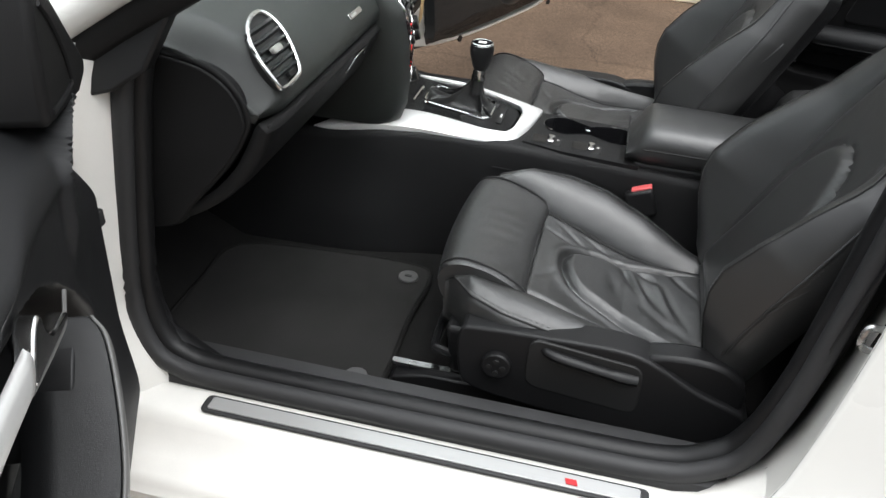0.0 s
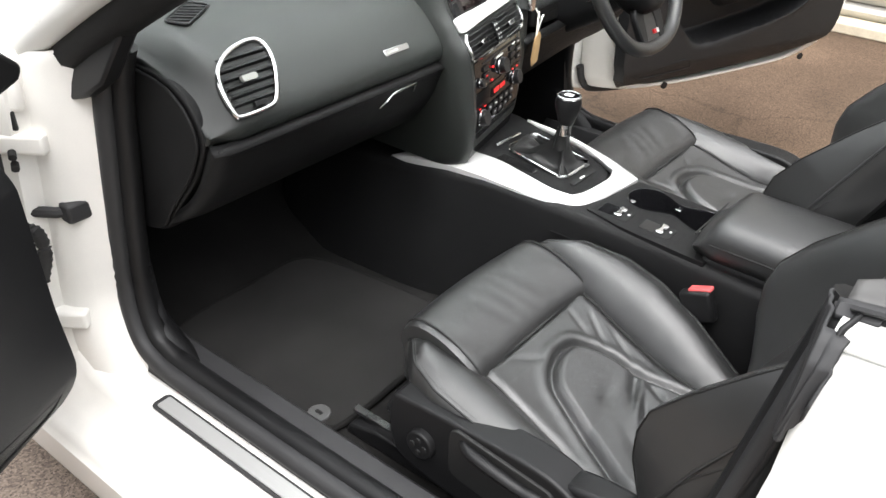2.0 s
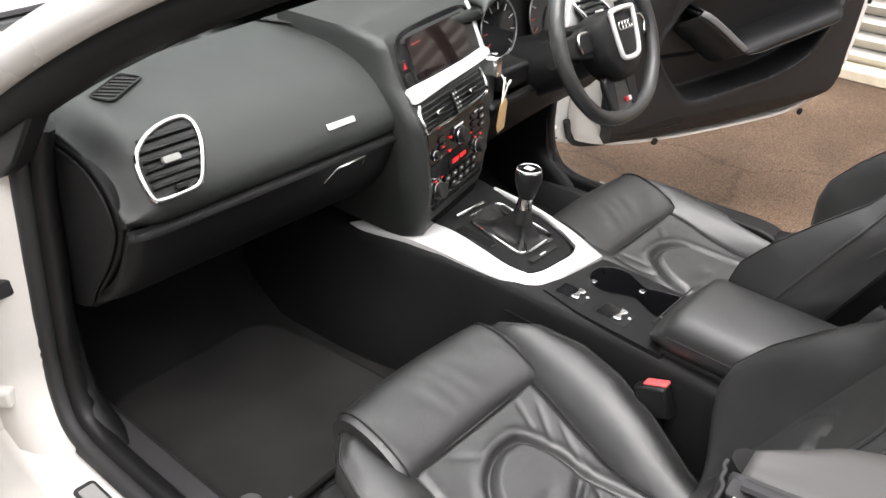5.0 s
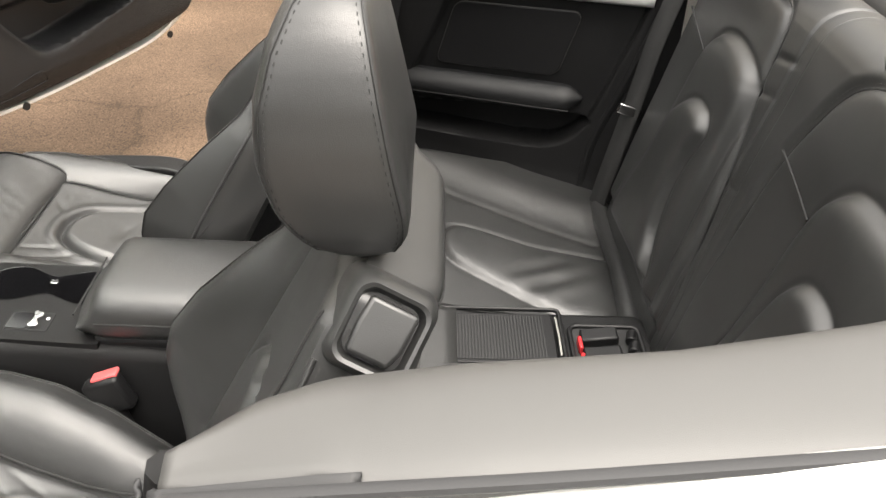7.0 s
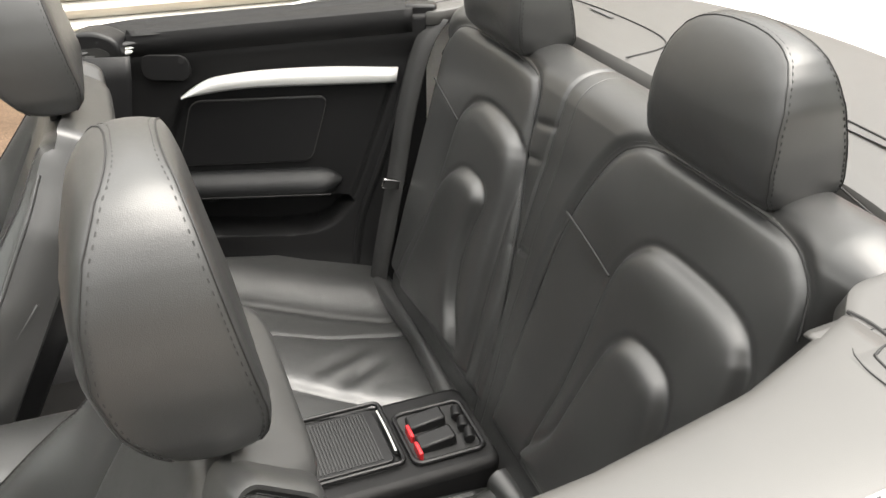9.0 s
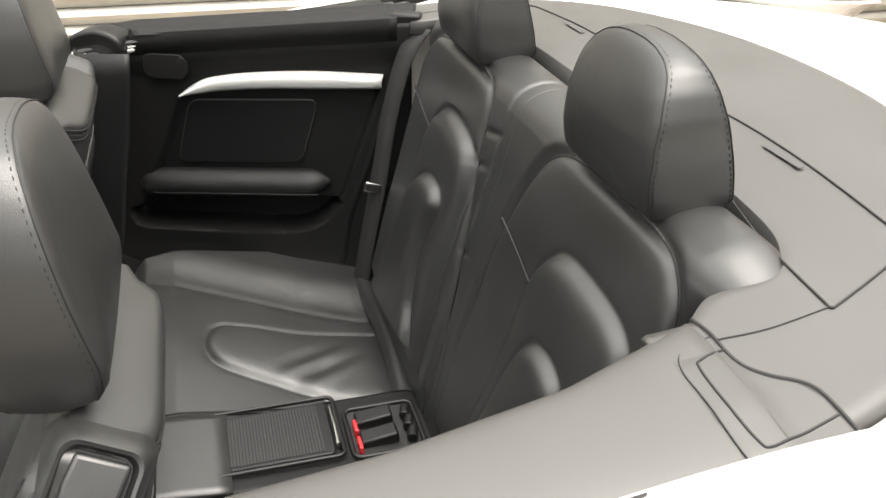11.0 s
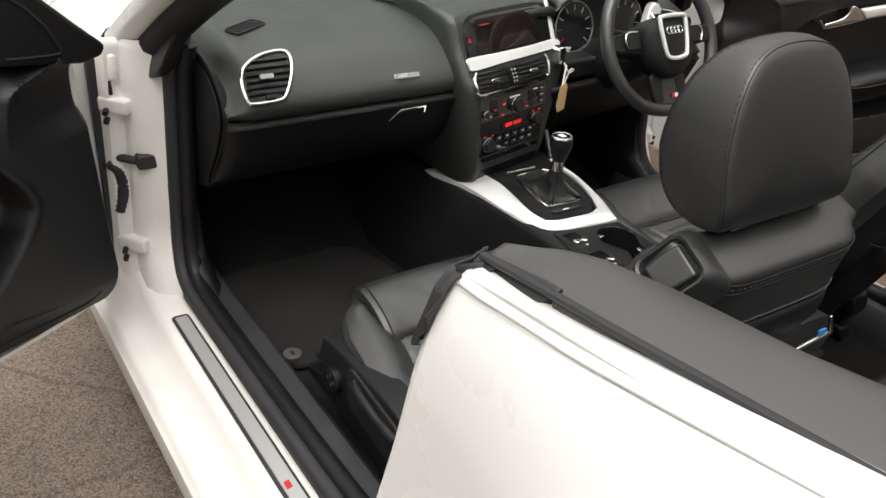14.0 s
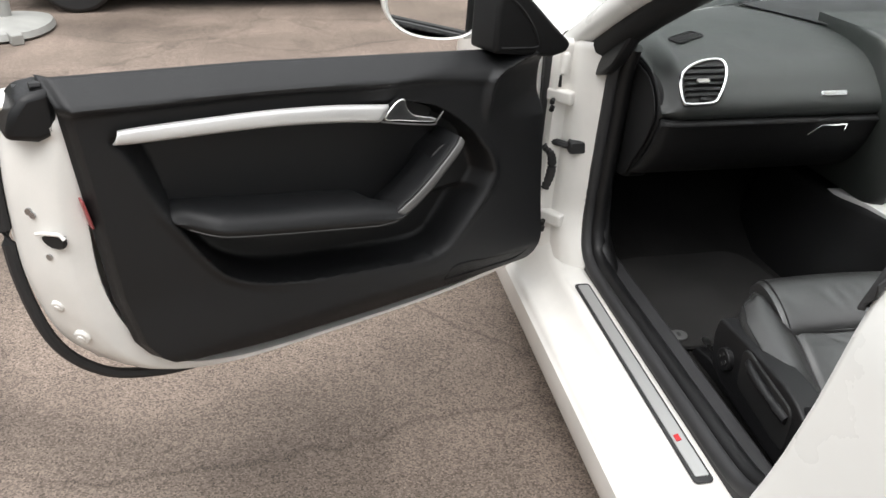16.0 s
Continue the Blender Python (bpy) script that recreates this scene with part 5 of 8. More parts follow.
def build_stack():
    rows = []
    for z in np.concatenate([np.linspace(0.585, 0.62, 6), np.linspace(0.64, 0.96, 26), np.linspace(0.97, 1.0, 8)]):
        r = float(np.interp(z, [0.585, 0.70, 0.86, 1.0], [0.145, 0.155, 0.222, 0.225]))
        lft = float(np.interp(z, [0.585, 0.7, 0.9, 1.0], [-0.118, -0.132, -0.150, -0.152]))
        loop = [(-0.80, lft - 0.012), (sx(lft, z) - 0.06, lft - 0.008), (sx(lft, z) - 0.025, lft - 0.004), (sx(lft, z) - 0.008, lft + 0.004), (sx(lft, z) + 0.001, lft + 0.016), (sx(lft + .04, z), lft + 0.04)]
        loop += [(sx(y, z), y) for y in np.linspace(lft + 0.06, r - 0.02, 12)] + [(sx(r, z) - 0.006, r), (sx(r, z) - 0.03, r + 0.004), (-0.80, r + 0.01)]
        rows.append([(x, y, z) for x, y in loop])
    part("stack_body", rows_bm(rows, wrap=True, cap=True), DASH, STACK, "soft dark stack surround", bevel=0.0)
    f = lambda u, v, w: st(u, v, w)
    scr = part("screen_bezel", prism(curve2([(-0.118, 0.902), (-0.116, 0.955), (-0.10, 0.978), (-0.05, 0.986), (0.08, 0.987), (0.165, 0.984), (0.187, 0.970), (0.189, 0.90), (0.17, 0.895), (-0.09, 0.895)], 40, True), f, -0.004, 0.003), GLOSS, STACK, "gloss black screen bezel", bevel=0.002)
    part("screen", prism(rounded(-0.075, 0.902, 0.150, 0.975, 0.006, 3), f, 0.002, 0.0042), SCREEN, scr, "dark screen with faint red lines of text")
    rnd = random.Random(3)
    for k in range(6):
        y0 = -0.062
        part("text_bar", prism([(y0, 0.962 - k * 0.009), (y0 + rnd.uniform(0.03, 0.07), 0.962 - k * 0.009), (y0 + 0.03, 0.9595 - k * 0.009), (y0, 0.9595 - k * 0.009)], f, 0.0042, 0.0046), LAMP_DIM, scr)
    part("hazard_button", prism(rounded(-0.113, 0.925, -0.092, 0.944, 0.004, 3), f, 0.002, 0.006), HARD, scr, "hazard button", bevel=0.001)
    part("hazard_mark", prism([(-0.109, 0.929), (-0.096, 0.929), (-0.1025, 0.940)], f, 0.006, 0.0066), RED, scr)
    part("button", prism(rounded(-0.112, 0.902, -0.090, 0.922, 0.004, 3), f, 0.002, 0.006), HARD, scr, bevel=0.001)
    # silver bar under the screen and its upright
    part("silver_bar", prism(curve2([(-0.125, 0.884), (-0.120, 0.899), (-0.02, 0.897), (0.10, 0.896), (0.20, 0.897), (0.205, 0.880), (0.10, 0.876), (0.0, 0.875), (-0.11, 0.873)], 40, True), f, -0.004, 0.008), ALU, STACK, "brushed aluminium bar below the screen", bevel=0.003)
    part("silver_upright", prism([(0.187, 0.895), (0.202, 0.895), (0.205, 0.985), (0.193, 0.985)], f, -0.004, 0.007), ALU, STACK, bevel=0.003)
    # centre vents
    vb = part("centre_vent", prism(rounded(-0.118, 0.822, 0.146, 0.868, 0.012, 4), f, -0.004, 0.003), DEEP, STACK, "black louvred twin air vent with a bright rim")
    rim = [(-0.108, 0.868), (-0.118, 0.855), (-0.116, 0.832), (-0.104, 0.822), (0.0, 0.821), (0.13, 0.823), (0.146, 0.832), (0.149, 0.858), (0.143, 0.870)]
    part("rim", tube([f(y, z, 0.005) for y, z in spl(rim, 50)], 0.0042, 8), CHROME, vb, "satin chrome rim")
    for a, b in ((-0.110, 0.000), (0.030, 0.138)):
        for k in range(5):
            z = 0.830 + k * 0.0085
            part("louvre", rows_bm([[f(y, z + 0.002, 0.008), f(y, z, 0.009), f(y, z - 0.002, 0.002)] for y in np.linspace(a, b, 4)]), HARD, vb, thick=0.0014)
        part("tab", prism(rounded((a + b) / 2 - 0.014, 0.843, (a + b) / 2 + 0.014, 0.850, 0.002, 2), f, 0.007, 0.014), CHROME, vb, bevel=0.001)
    for y in (0.007, 0.017):
        wh = part("thumb_wheel", prism(rounded(y - 0.004, 0.828, y + 0.004, 0.864, 0.002, 2), f, 0.004, 0.013), HARD, vb, bevel=0.001)
        for k in range(4):
            part("dot", prism(rounded(y - 0.002, 0.833 + 0.008 * k, y + 0.002, 0.836 + 0.008 * k, 0.001, 2), f, 0.013, 0.0136), MARK, wh)
    # radio and climate panels
    ra = part("radio_panel", prism(rounded(-0.108, 0.755, 0.135, 0.816, 0.004, 3), f, -0.004, 0.0036), GLOSS, STACK, "black radio panel with buttons", bevel=0.001)
    part("disc_slot", prism(rounded(-0.07, 0.803, 0.10, 0.808, 0.001, 2), f, 0.0036, 0.0042), DEEP, ra)
    part("lettering", prism(rounded(-0.004, 0.795, 0.034, 0.799, 0.001, 2), f, 0.0036, 0.0042), MARK, ra)
    part("lettering", prism(rounded(0.085, 0.799, 0.102, 0.802, 0.001, 2), f, 0.0036, 0.0042), MARK, ra)
    cl = part("climate_panel", prism(rounded(-0.106, 0.668, 0.125, 0.7535, 0.006, 3), f, -0.004, 0.0036), GLOSS, STACK, "black climate panel with red displays", bevel=0.001)

    def knob(y, z, r, dep, owner, name="knob"):
        c = f(y, z, 0.003 + dep / 2)
        k = part(name, disc(c, (0.95, 0.2, 0.25), r, dep, 28, r * 0.92), HARD, owner, "black rotary knob with silver edge", bevel=0.001)
        part("edge", tube([f(y + r * 1.04 * math.cos(a), z + r * 1.04 * math.sin(a), 0.006) for a in np.linspace(0, math.tau, 28, endpoint=False)], 0.0016, 6, closed=True), CHROME, k)
        part("mark", prism(rounded(-0.004, -0.0035, 0.004, 0.0035, 0.001, 2), lambda u, v, w: f(y + r * 0.62 + u, z - r * 0.55 + v, w), dep, dep + 0.0045), CHROME, k)
        return k

    knob(0.020, 0.775, 0.017, 0.016, ra)
    knob(-0.088, 0.772, 0.009, 0.012, ra)
    for k in range(3):
        for side in (0, 1):
            part("button", prism(rounded(-0.070 + side * 0.140, 0.760 + k * 0.014, -0.045 + side * 0.140, 0.770 + k * 0.014, 0.002, 2), f, 0.003, 0.006), HARD, ra, bevel=0.0008)
    for k in range(3):
        part("button", prism(rounded(0.104, 0.762 + k * 0.016, 0.126, 0.773 + k * 0.016, 0.002, 2), f, 0.003, 0.006), HARD, ra, bevel=0.0008)
        part("button_mark", prism(rounded(0.110, 0.766 + k * 0.016, 0.120, 0.768 + k * 0.016, 0.0005, 1), f, 0.006, 0.0064), MARK, ra)
    for y, z in ((-0.025, 0.786), (-0.030, 0.760), (-0.058, 0.778), (0.060, 0.764)):
        part("lit_mark", prism(rounded(y - 0.0045, z - 0.0013, y + 0.0045, z + 0.0013, 0.0006, 2), f, 0.0036, 0.0066), LAMP_RED, ra)
    knob(-0.078, 0.695, 0.017, 0.016, cl)
    knob(0.098, 0.725, 0.016, 0.016, cl)
    part("display", prism(rounded(-0.030, 0.722, 0.055, 0.740, 0.002, 2), f, 0.003, 0.0042), SCREEN, cl)
    for k in range(2):
        part("display_digits", prism(rounded(-0.018 + k * 0.032, 0.727, 0.008 + k * 0.032, 0.736, 0.001, 2), f, 0.0042, 0.0048), LAMP_RED, cl)
    for i in range(5):
        for j in range(2):
            if i in (0,) and j == 0:
                continue
            b = part("button", prism(rounded(-0.050 + i * 0.029, 0.676 + j * 0.020, -0.028 + i * 0.029, 0.690 + j * 0.020, 0.002, 2), f, 0.003, 0.006), HARD, cl, bevel=0.0008)
            part("button_mark", prism(rounded(-0.043 + i * 0.029, 0.683 + j * 0.020, -0.035 + i * 0.029, 0.686 + j * 0.020, 0.0005, 1), f, 0.006, 0.0064), MARK, cl)
    for y, z in ((-0.088, 0.717), (-0.062, 0.716), (0.086, 0.746), (0.110, 0.746)):
        part("lit_mark", prism(rounded(y - 0.004, z - 0.0012, y + 0.004, z + 0.0012, 0.0006, 2), f, 0.0036, 0.0045), LAMP_RED, cl)
    part("lower_fascia", prism([(-0.105, 0.60), (0.13, 0.60), (0.128, 0.664), (-0.106, 0.664)], f, -0.004, 0.003), GLOSS, STACK, "gloss black lower fascia", bevel=0.003)


build_stack()


def car_key():
    key = tagged(thing("car_key", (-0.53, 0.19, 0.86)), "car key in its slot with a brown card tag", "key")
    part("key_head", prism(rounded(-0.010, -0.022, 0.010, 0.022, 0.006, 4), lambda u, v, w: V((-0.505 + 0.3 * w, 0.183 + u, 0.870 + v)), -0.10, 0.0), CHROME, key, "chrome-edged key head", bevel=0.002)
    part("string", tube(spl([(-0.50, 0.185, 0.855), (-0.49, 0.19, 0.838), (-0.495, 0.205, 0.828), (-0.50, 0.222, 0.832), (-0.49, 0.20, 0.836), (-0.49, 0.183, 0.80)], 30), 0.0018, 6), STRING, key)
    part("string", tube(spl([(-0.492, 0.188, 0.85), (-0.488, 0.180, 0.82), (-0.488, 0.178, 0.792)], 14), 0.0022, 6), STRING, key)
    part("card_tag", prism([(-0.010, 0.0), (0.006, 0.012), (0.014, 0.0), (0.015, -0.06), (-0.006, -0.068), (-0.013, -0.05)], lambda u, v, w: V((-0.486 + 0.08 * v + w, 0.180 + u, 0.795 + v)), -0.001, 0.001), TAG, key, "curled brown card tag")


car_key()


# ---- steering wheel ----
def steering_wheel():
    c = V((-0.365, 0.375, 0.925))
    up = V((-0.42, 0, 0.9075)).normalized()
    rt = V((0, 1, 0))
    nr = rt.cross(up).normalized()
    if nr.x < 0:
        nr = -nr
    W = lambda u, v, w: c + rt * u + up * v + nr * w
    sw = tagged(thing("steering_wheel", c), "black leather three-spoke steering wheel with silver inlays", "steering wheel")
    n = 72
    pts = []
    for i in range(n):
        a = math.tau * i / n
        r = 0.178
        v = r * math.sin(a)
        if v < -0.150:
            v = -0.150 - (abs(v) - 0.150) * 0.72
        pts.append(W(r * math.cos(a), v, 0))
    part("rim", tube(pts, 0.0165, 12, closed=True, up=tuple(nr)), LEATHER_PLAIN, sw, "thick leather rim")
    part("stitching", stitches([W(0.163 * math.cos(a), max(-0.142, 0.163 * math.sin(a)), 0.004) for a in np.linspace(-0.9, 0.6, 60)], 0.006, 0.004, 0.0012), THREAD, sw)
    hub = curve2([(-0.07, 0.045), (0, 0.058), (0.07, 0.045), (0.085, 0.01), (0.075, -0.045), (0.04, -0.085), (0, -0.095), (-0.04, -0.085), (-0.075, -0.045), (-0.085, 0.01)], 48, True)
    rows = [[W(u * s, v * s, w) for u, v in hub] for s, w in ((0.8, -0.04), (0.98, -0.02), (1.0, 0.010), (0.95, 0.030), (0.82, 0.040), (0.4, 0.046), (0.05, 0.047))]
    part("hub", rows_bm(rows, wrap=True, cap=True), SOFT, sw, "padded airbag hub")
    frame = curve2([(-0.033, 0.052), (0.033, 0.052), (0.043, 0.040), (0.036, -0.030), (0.022, -0.048), (-0.022, -0.048), (-0.036, -0.030), (-0.043, 0.040)], 44, True)
    part("emblem_frame", tube([W(u, v, 0.047) for u, v in frame], 0.0055, 8, closed=True), ALU, sw, "silver shield-shaped frame")
    for k in range(4):
        part("emblem_ring", tube([W(-0.018 + 0.012 * k + 0.0085 * math.cos(a), 0.018 + 0.0085 * math.sin(a), 0.0495) for a in np.linspace(0, math.tau, 20, endpoint=False)], 0.0016, 6, closed=True), CHROME, sw)
    for sg in (-1, 1):
        part("spoke", prism(curve2([(sg * 0.07, 0.035), (sg * 0.12, 0.030), (sg * 0.165, 0.022), (sg * 0.165, -0.012), (sg * 0.12, -0.020), (sg * 0.075, -0.025)], 24, True), W, -0.012, 0.010), SOFT, sw, bevel=0.004)
        part("button_pod", prism(rounded(min(sg * 0.083, sg * 0.125), -0.014, max(sg * 0.083, sg * 0.125), 0.026, 0.008, 4), W, 0.008, 0.016), HARD, sw, bevel=0.002)
        part("pod_rim", tube([W(u, v, 0.015) for u, v in spl([(sg * 0.085, 0.027), (sg * 0.12, 0.027), (sg * 0.132, 0.010), (sg * 0.125, -0.012)], 20)], 0.0028, 6), CHROME, sw)
        part("low_spoke", prism(curve2([(sg * 0.020, -0.07), (sg * 0.050, -0.075), (sg * 0.060, -0.10), (sg * 0.050, -0.155), (sg * 0.028, -0.155), (sg * 0.022, -0.11)], 24, True), W, -0.010, 0.006), HARD, sw, bevel=0.004)
    part("low_inlay", prism([(-0.03, -0.085), (0.03, -0.085), (0.045, -0.165), (-0.045, -0.165)], W, -0.012, 0.004), LEATHER_PLAIN, sw, "dark lower spoke", bevel=0.004)
    part("badge", prism(rounded(0.002, -0.142, 0.014, -0.132, 0.001, 2), W, 0.004, 0.0085), RED, sw, "small red and silver badge")
    part("badge_plate", prism(rounded(0.012, -0.142, 0.022, -0.132, 0.001, 2), W, 0.004, 0.0095), MARK, sw)
    part("column", tube([W(0, -0.01, -0.03), W(0, -0.02, -0.12), W(0, -0.02, -0.26)], [0.055, 0.065, 0.075], 18), HARD, sw, "black column shroud")
    for sg, v in ((-1, 0.03), (1, 0.03), (-1, -0.03)):
        part("stalk", tube([W(sg * 0.04, v, -0.06), W(sg * 0.12, v + 0.012, -0.05), W(sg * 0.155, v + 0.016, -0.045)], [0.008, 0.009, 0.012], 10), HARD, sw)


steering_wheel()


# ---- centre console ----
def console():
    co = tagged(thing("centre_console", (-0.15, 0.01, 0.2)), "black centre console with silver trim, gear lever and cup holders", "car console")
    top = lambda x: float(np.interp(x, [-0.75, -0.60, -0.50, -0.40, -0.25, -0.10, 0.05, 0.30, 0.45], [0.56, 0.560, 0.578, 0.585, 0.575, 0.568, 0.560, 0.545, 0.53]))
    lf = lambda x: float(np.interp(x, [-0.75, -0.5, -0.25, 0.0, 0.45], [-0.150, -0.135, -0.100, -0.090, -0.095]))
    rows = []
    for x in np.linspace(-0.95, 0.46, 50):
        t, l = top(x), lf(x)
        bulge = 0.03 * smooth01((-0.3 - x) / 0.3)
        r = -l + 0.03
        cup_drop = 0.075 * smooth01((x + 0.165) / 0.02) * smooth01((0.065 - x) / 0.02)
        sec = [(l - 0.04 - bulge, 0.18), (l - 0.028 - bulge, 0.30), (l - 0.015 - 0.5 * bulge, 0.42), (l - 0.004, t - 0.06), (l, t - 0.02), (l + 0.006, t - 0.006), (l + 0.016, t - 0.001), (-0.010, t - 0.002), (-0.004, t - 0.002 - cup_drop), (r - 0.022, t - 0.002 - cup_drop), (r - 0.018, t - 0.002), (r - 0.016, t - 0.001), (r - 0.006, t - 0.006), (r, t - 0.02), (r + 0.004, t - 0.06), (r + 0.015 + 0.5 * bulge, 0.42), (r + 0.04 + bulge, 0.18)]
        rows.append([(x, y, z) for y, z in sec])
    part("body", rows_bm(rows), SOFT, co, "matt black console sides", thick=0.01)
    part("side_seam", tube([(x, lf(x) - 0.006, top(x) - 0.055 - 0.03 * smooth01((x + 0.2) / 0.3)) for x in np.linspace(-0.24, 0.30, 24)], 0.0010, 6), HARD, co)

    # the silver loop round the gear lever
    outL = spl([(-0.66, -0.128, 0.548), (-0.60, -0.126, 0.566), (-0.52, -0.124, 0.584), (-0.42, -0.116, 0.588), (-0.33, -0.105, 0.580), (-0.26, -0.093, 0.570), (-0.215, -0.080, 0.562)], 26)
    inL = spl([(-0.64, -0.115, 0.562), (-0.58, -0.090, 0.588), (-0.50, -0.064, 0.602), (-0.42, -0.054, 0.603), (-0.34, -0.060, 0.597), (-0.27, -0.066, 0.590), (-0.225, -0.058, 0.586)], 26)
    corner_o = spl([(-0.215, -0.080, 0.562), (-0.196, -0.060, 0.563), (-0.186, -0.020, 0.568), (-0.174, 0.04, 0.574), (-0.163, 0.108, 0.580)], 18)[1:]
    corner_i = spl([(-0.225, -0.058, 0.586), (-0.213, -0.030, 0.586), (-0.207, 0.02, 0.587), (-0.205, 0.06, 0.588), (-0.216, 0.092, 0.590)], 18)[1:]
    right_o = spl([(-0.163, 0.108, 0.580), (-0.25, 0.136, 0.588), (-0.36, 0.154, 0.598), (-0.48, 0.168, 0.598)], 22)[1:]
    right_i = spl([(-0.216, 0.092, 0.590), (-0.28, 0.122, 0.594), (-0.36, 0.142, 0.600), (-0.48, 0.158, 0.600)], 22)[1:]
    O, I = outL + corner_o + right_o, inL + corner_i + right_i
    rows = []
    for o, i in zip(O, I):
        o, i = V(o), V(i)
        m = (o + i) / 2 + V((0, 0, 0.006))
        rows.append([o + V((0, 0, -0.030)), o + V((0, 0, -0.012)), o, o * 0.85 + i * 0.15 + V((0, 0, 0.004)), m, i * 0.9 + o * 0.1 + V((0, 0, 0.003)), i, i + V((0, 0, -0.012))])
    part("silver_trim", rows_bm(rows), ALU, co, "broad brushed aluminium trim loop", thick=0.004)
    # gear panel
    gp = lambda u, v, w: V((u, v, float(np.interp(u, [-0.55, -0.42, -0.22], [0.606, 0.600, 0.584])) + w))
    pan = part("gear_panel", prism(curve2([(-0.56, -0.075), (-0.42, -0.050), (-0.30, -0.060), (-0.232, -0.052), (-0.214, 0.02), (-0.222, 0.085), (-0.30, 0.125), (-0.42, 0.146), (-0.56, 0.158)], 44, True), gp, -0.02, -0.002), SOFT, co, "black panel round the gear lever", bevel=0.003)
    fr = [(u, v - 0.14 * (u + 0.352)) for u, v in rounded(-0.432, -0.006, -0.272, 0.102, 0.020, 5)]
    part("boot_frame", tube([gp(u, v, 0.001) for u, v in fr], 0.0040, 8, closed=True), CHROME, pan, "satin chrome gaiter frame")
    part("bright_bar", tube([gp(-0.452, v, 0.003) for v in np.linspace(-0.005, 0.085, 10)], 0.0042, 8), CHROME, pan)
    sl = part("vent_strip", prism(rounded(-0.425, -0.040, -0.330, -0.018, 0.004, 3), gp, -0.004, 0.0005), DEEP, pan)
    for k in range(4):
        part("rib", prism([(-0.42, -0.0375 + 0.0048 * k), (-0.335, -0.0375 + 0.0048 * k), (-0.335, -0.0353 + 0.0048 * k), (-0.42, -0.0353 + 0.0048 * k)], gp, 0.0, 0.0025), HARD, sl)
    bt = part("button_row", prism(rounded(-0.254, -0.020, -0.242, 0.068, 0.002, 2), gp, -0.003, 0.002), DEEP, pan)
    part("button_mark", prism(rounded(-0.250, 0.012, -0.246, 0.030, 0.001, 2), gp, 0.002, 0.0026), MARK, bt)
    # gaiter
    rows = []
    frs = spl(fr, 96, True)
    for k in np.linspace(0, 1, 18):
        s = float(np.interp(k, [0, 0.12, 0.3, 0.5, 0.7, 0.85, 1.0], [0.98, 0.95, 0.80, 0.52, 0.32, 0.22, 0.165]))
        w = float(np.interp(k, [0, 0.12, 0.3, 0.5, 0.7, 0.85, 1.0], [0.0, 0.006, 0.008, 0.014, 0.034, 0.056, 0.078]))
        cu, cv = -0.352 + 0.040 * k, 0.048 - 0.012 * k
        row = []
        for j, (u, v) in enumerate(frs):
            a = j / 96 * math.tau
            env = math.sin(min(1, k * 1.15) * math.pi) ** 0.8
            fold = 1 + env * (0.16 * math.sin(5 * a + 1.5 * math.sin(2 * a) + 2.0 * k) + 0.09 * math.sin(11 * a + 4 * k))
            lift = env * (0.006 * math.sin(7 * a - 5 * k) + 0.004 * math.sin(13 * a))
            row.append(gp(cu + (u + 0.352) * s * fold, cv + (v - 0.048) * s * fold, w - 0.003 + lift))
        rows.append(row)
    part("gaiter", rows_bm(rows, wrap=True), GAITER, pan, "folded leather gear gaiter")
    k0 = V((-0.312, 0.034, 0.675))
    lev = part("gear_lever", tube([(-0.314, 0.032, 0.63), (-0.313, 0.033, 0.650), k0 + V((0, 0, -0.004))], [0.016, 0.014, 0.013], 16), GAITER, pan, "leather-wrapped gear lever")
    part("collar", tube([k0 + V((0, 0, -0.012)), k0 + V((0.001, 0.001, 0.002)), k0 + V((0.003, 0.002, 0.014))], [0.0165, 0.0145, 0.0150], 18), CHROME, lev, "chrome collar under the knob")
    prof = [(0.013, 0.0), (0.017, 0.008), (0.022, 0.024), (0.0265, 0.040), (0.0275, 0.052), (0.025, 0.061)]
    kb = k0 + V((0.003, 0.002, 0.008))
    part("gear_knob", rows_bm([[kb + V((r * math.cos(a), r * math.sin(a), z)) for a in np.linspace(0, math.tau, 24, endpoint=False)] for r, z in prof], wrap=True, cap=True), HARD, lev, "black gear knob with a chrome cap")
    part("knob_ring", tube([kb + V((0.0225 * math.cos(a), 0.0225 * math.sin(a), 0.0635)) for a in np.linspace(0, math.tau, 28, endpoint=False)], 0.0032, 8, closed=True), CHROME, lev)
    part("knob_cap", disc(kb + V((0, 0, 0.063)), (0, 0, 1), 0.021, 0.006, 28), GLOSS, lev)
    part("shift_pattern", prism(rounded(-0.009, -0.007, 0.009, 0.007, 0.001, 2), lambda u, v, w: kb + V((u, v, 0.066 + w)), 0, 0.0006), MARK, lev)
    # cup holders
    cp = lambda u, v, w: V((u, v, float(np.interp(u, [-0.17, 0.07], [0.573, 0.562])) + w))
    cup = curve2([(-0.150, 0.055), (-0.135, 0.022), (-0.100, 0.012), (-0.068, 0.026), (-0.045, 0.034), (-0.025, 0.026), (0.01, 0.012), (0.045, 0.022), (0.060, 0.055), (0.045, 0.088), (0.01, 0.098), (-0.025, 0.086), (-0.045, 0.078), (-0.068, 0.086), (-0.100, 0.100), (-0.135, 0.088)], 64, True)
    plan = [(-0.188, -0.066), (-0.160, 0.112), (0.075, 0.116), (0.075, -0.084), (-0.10, -0.082)]

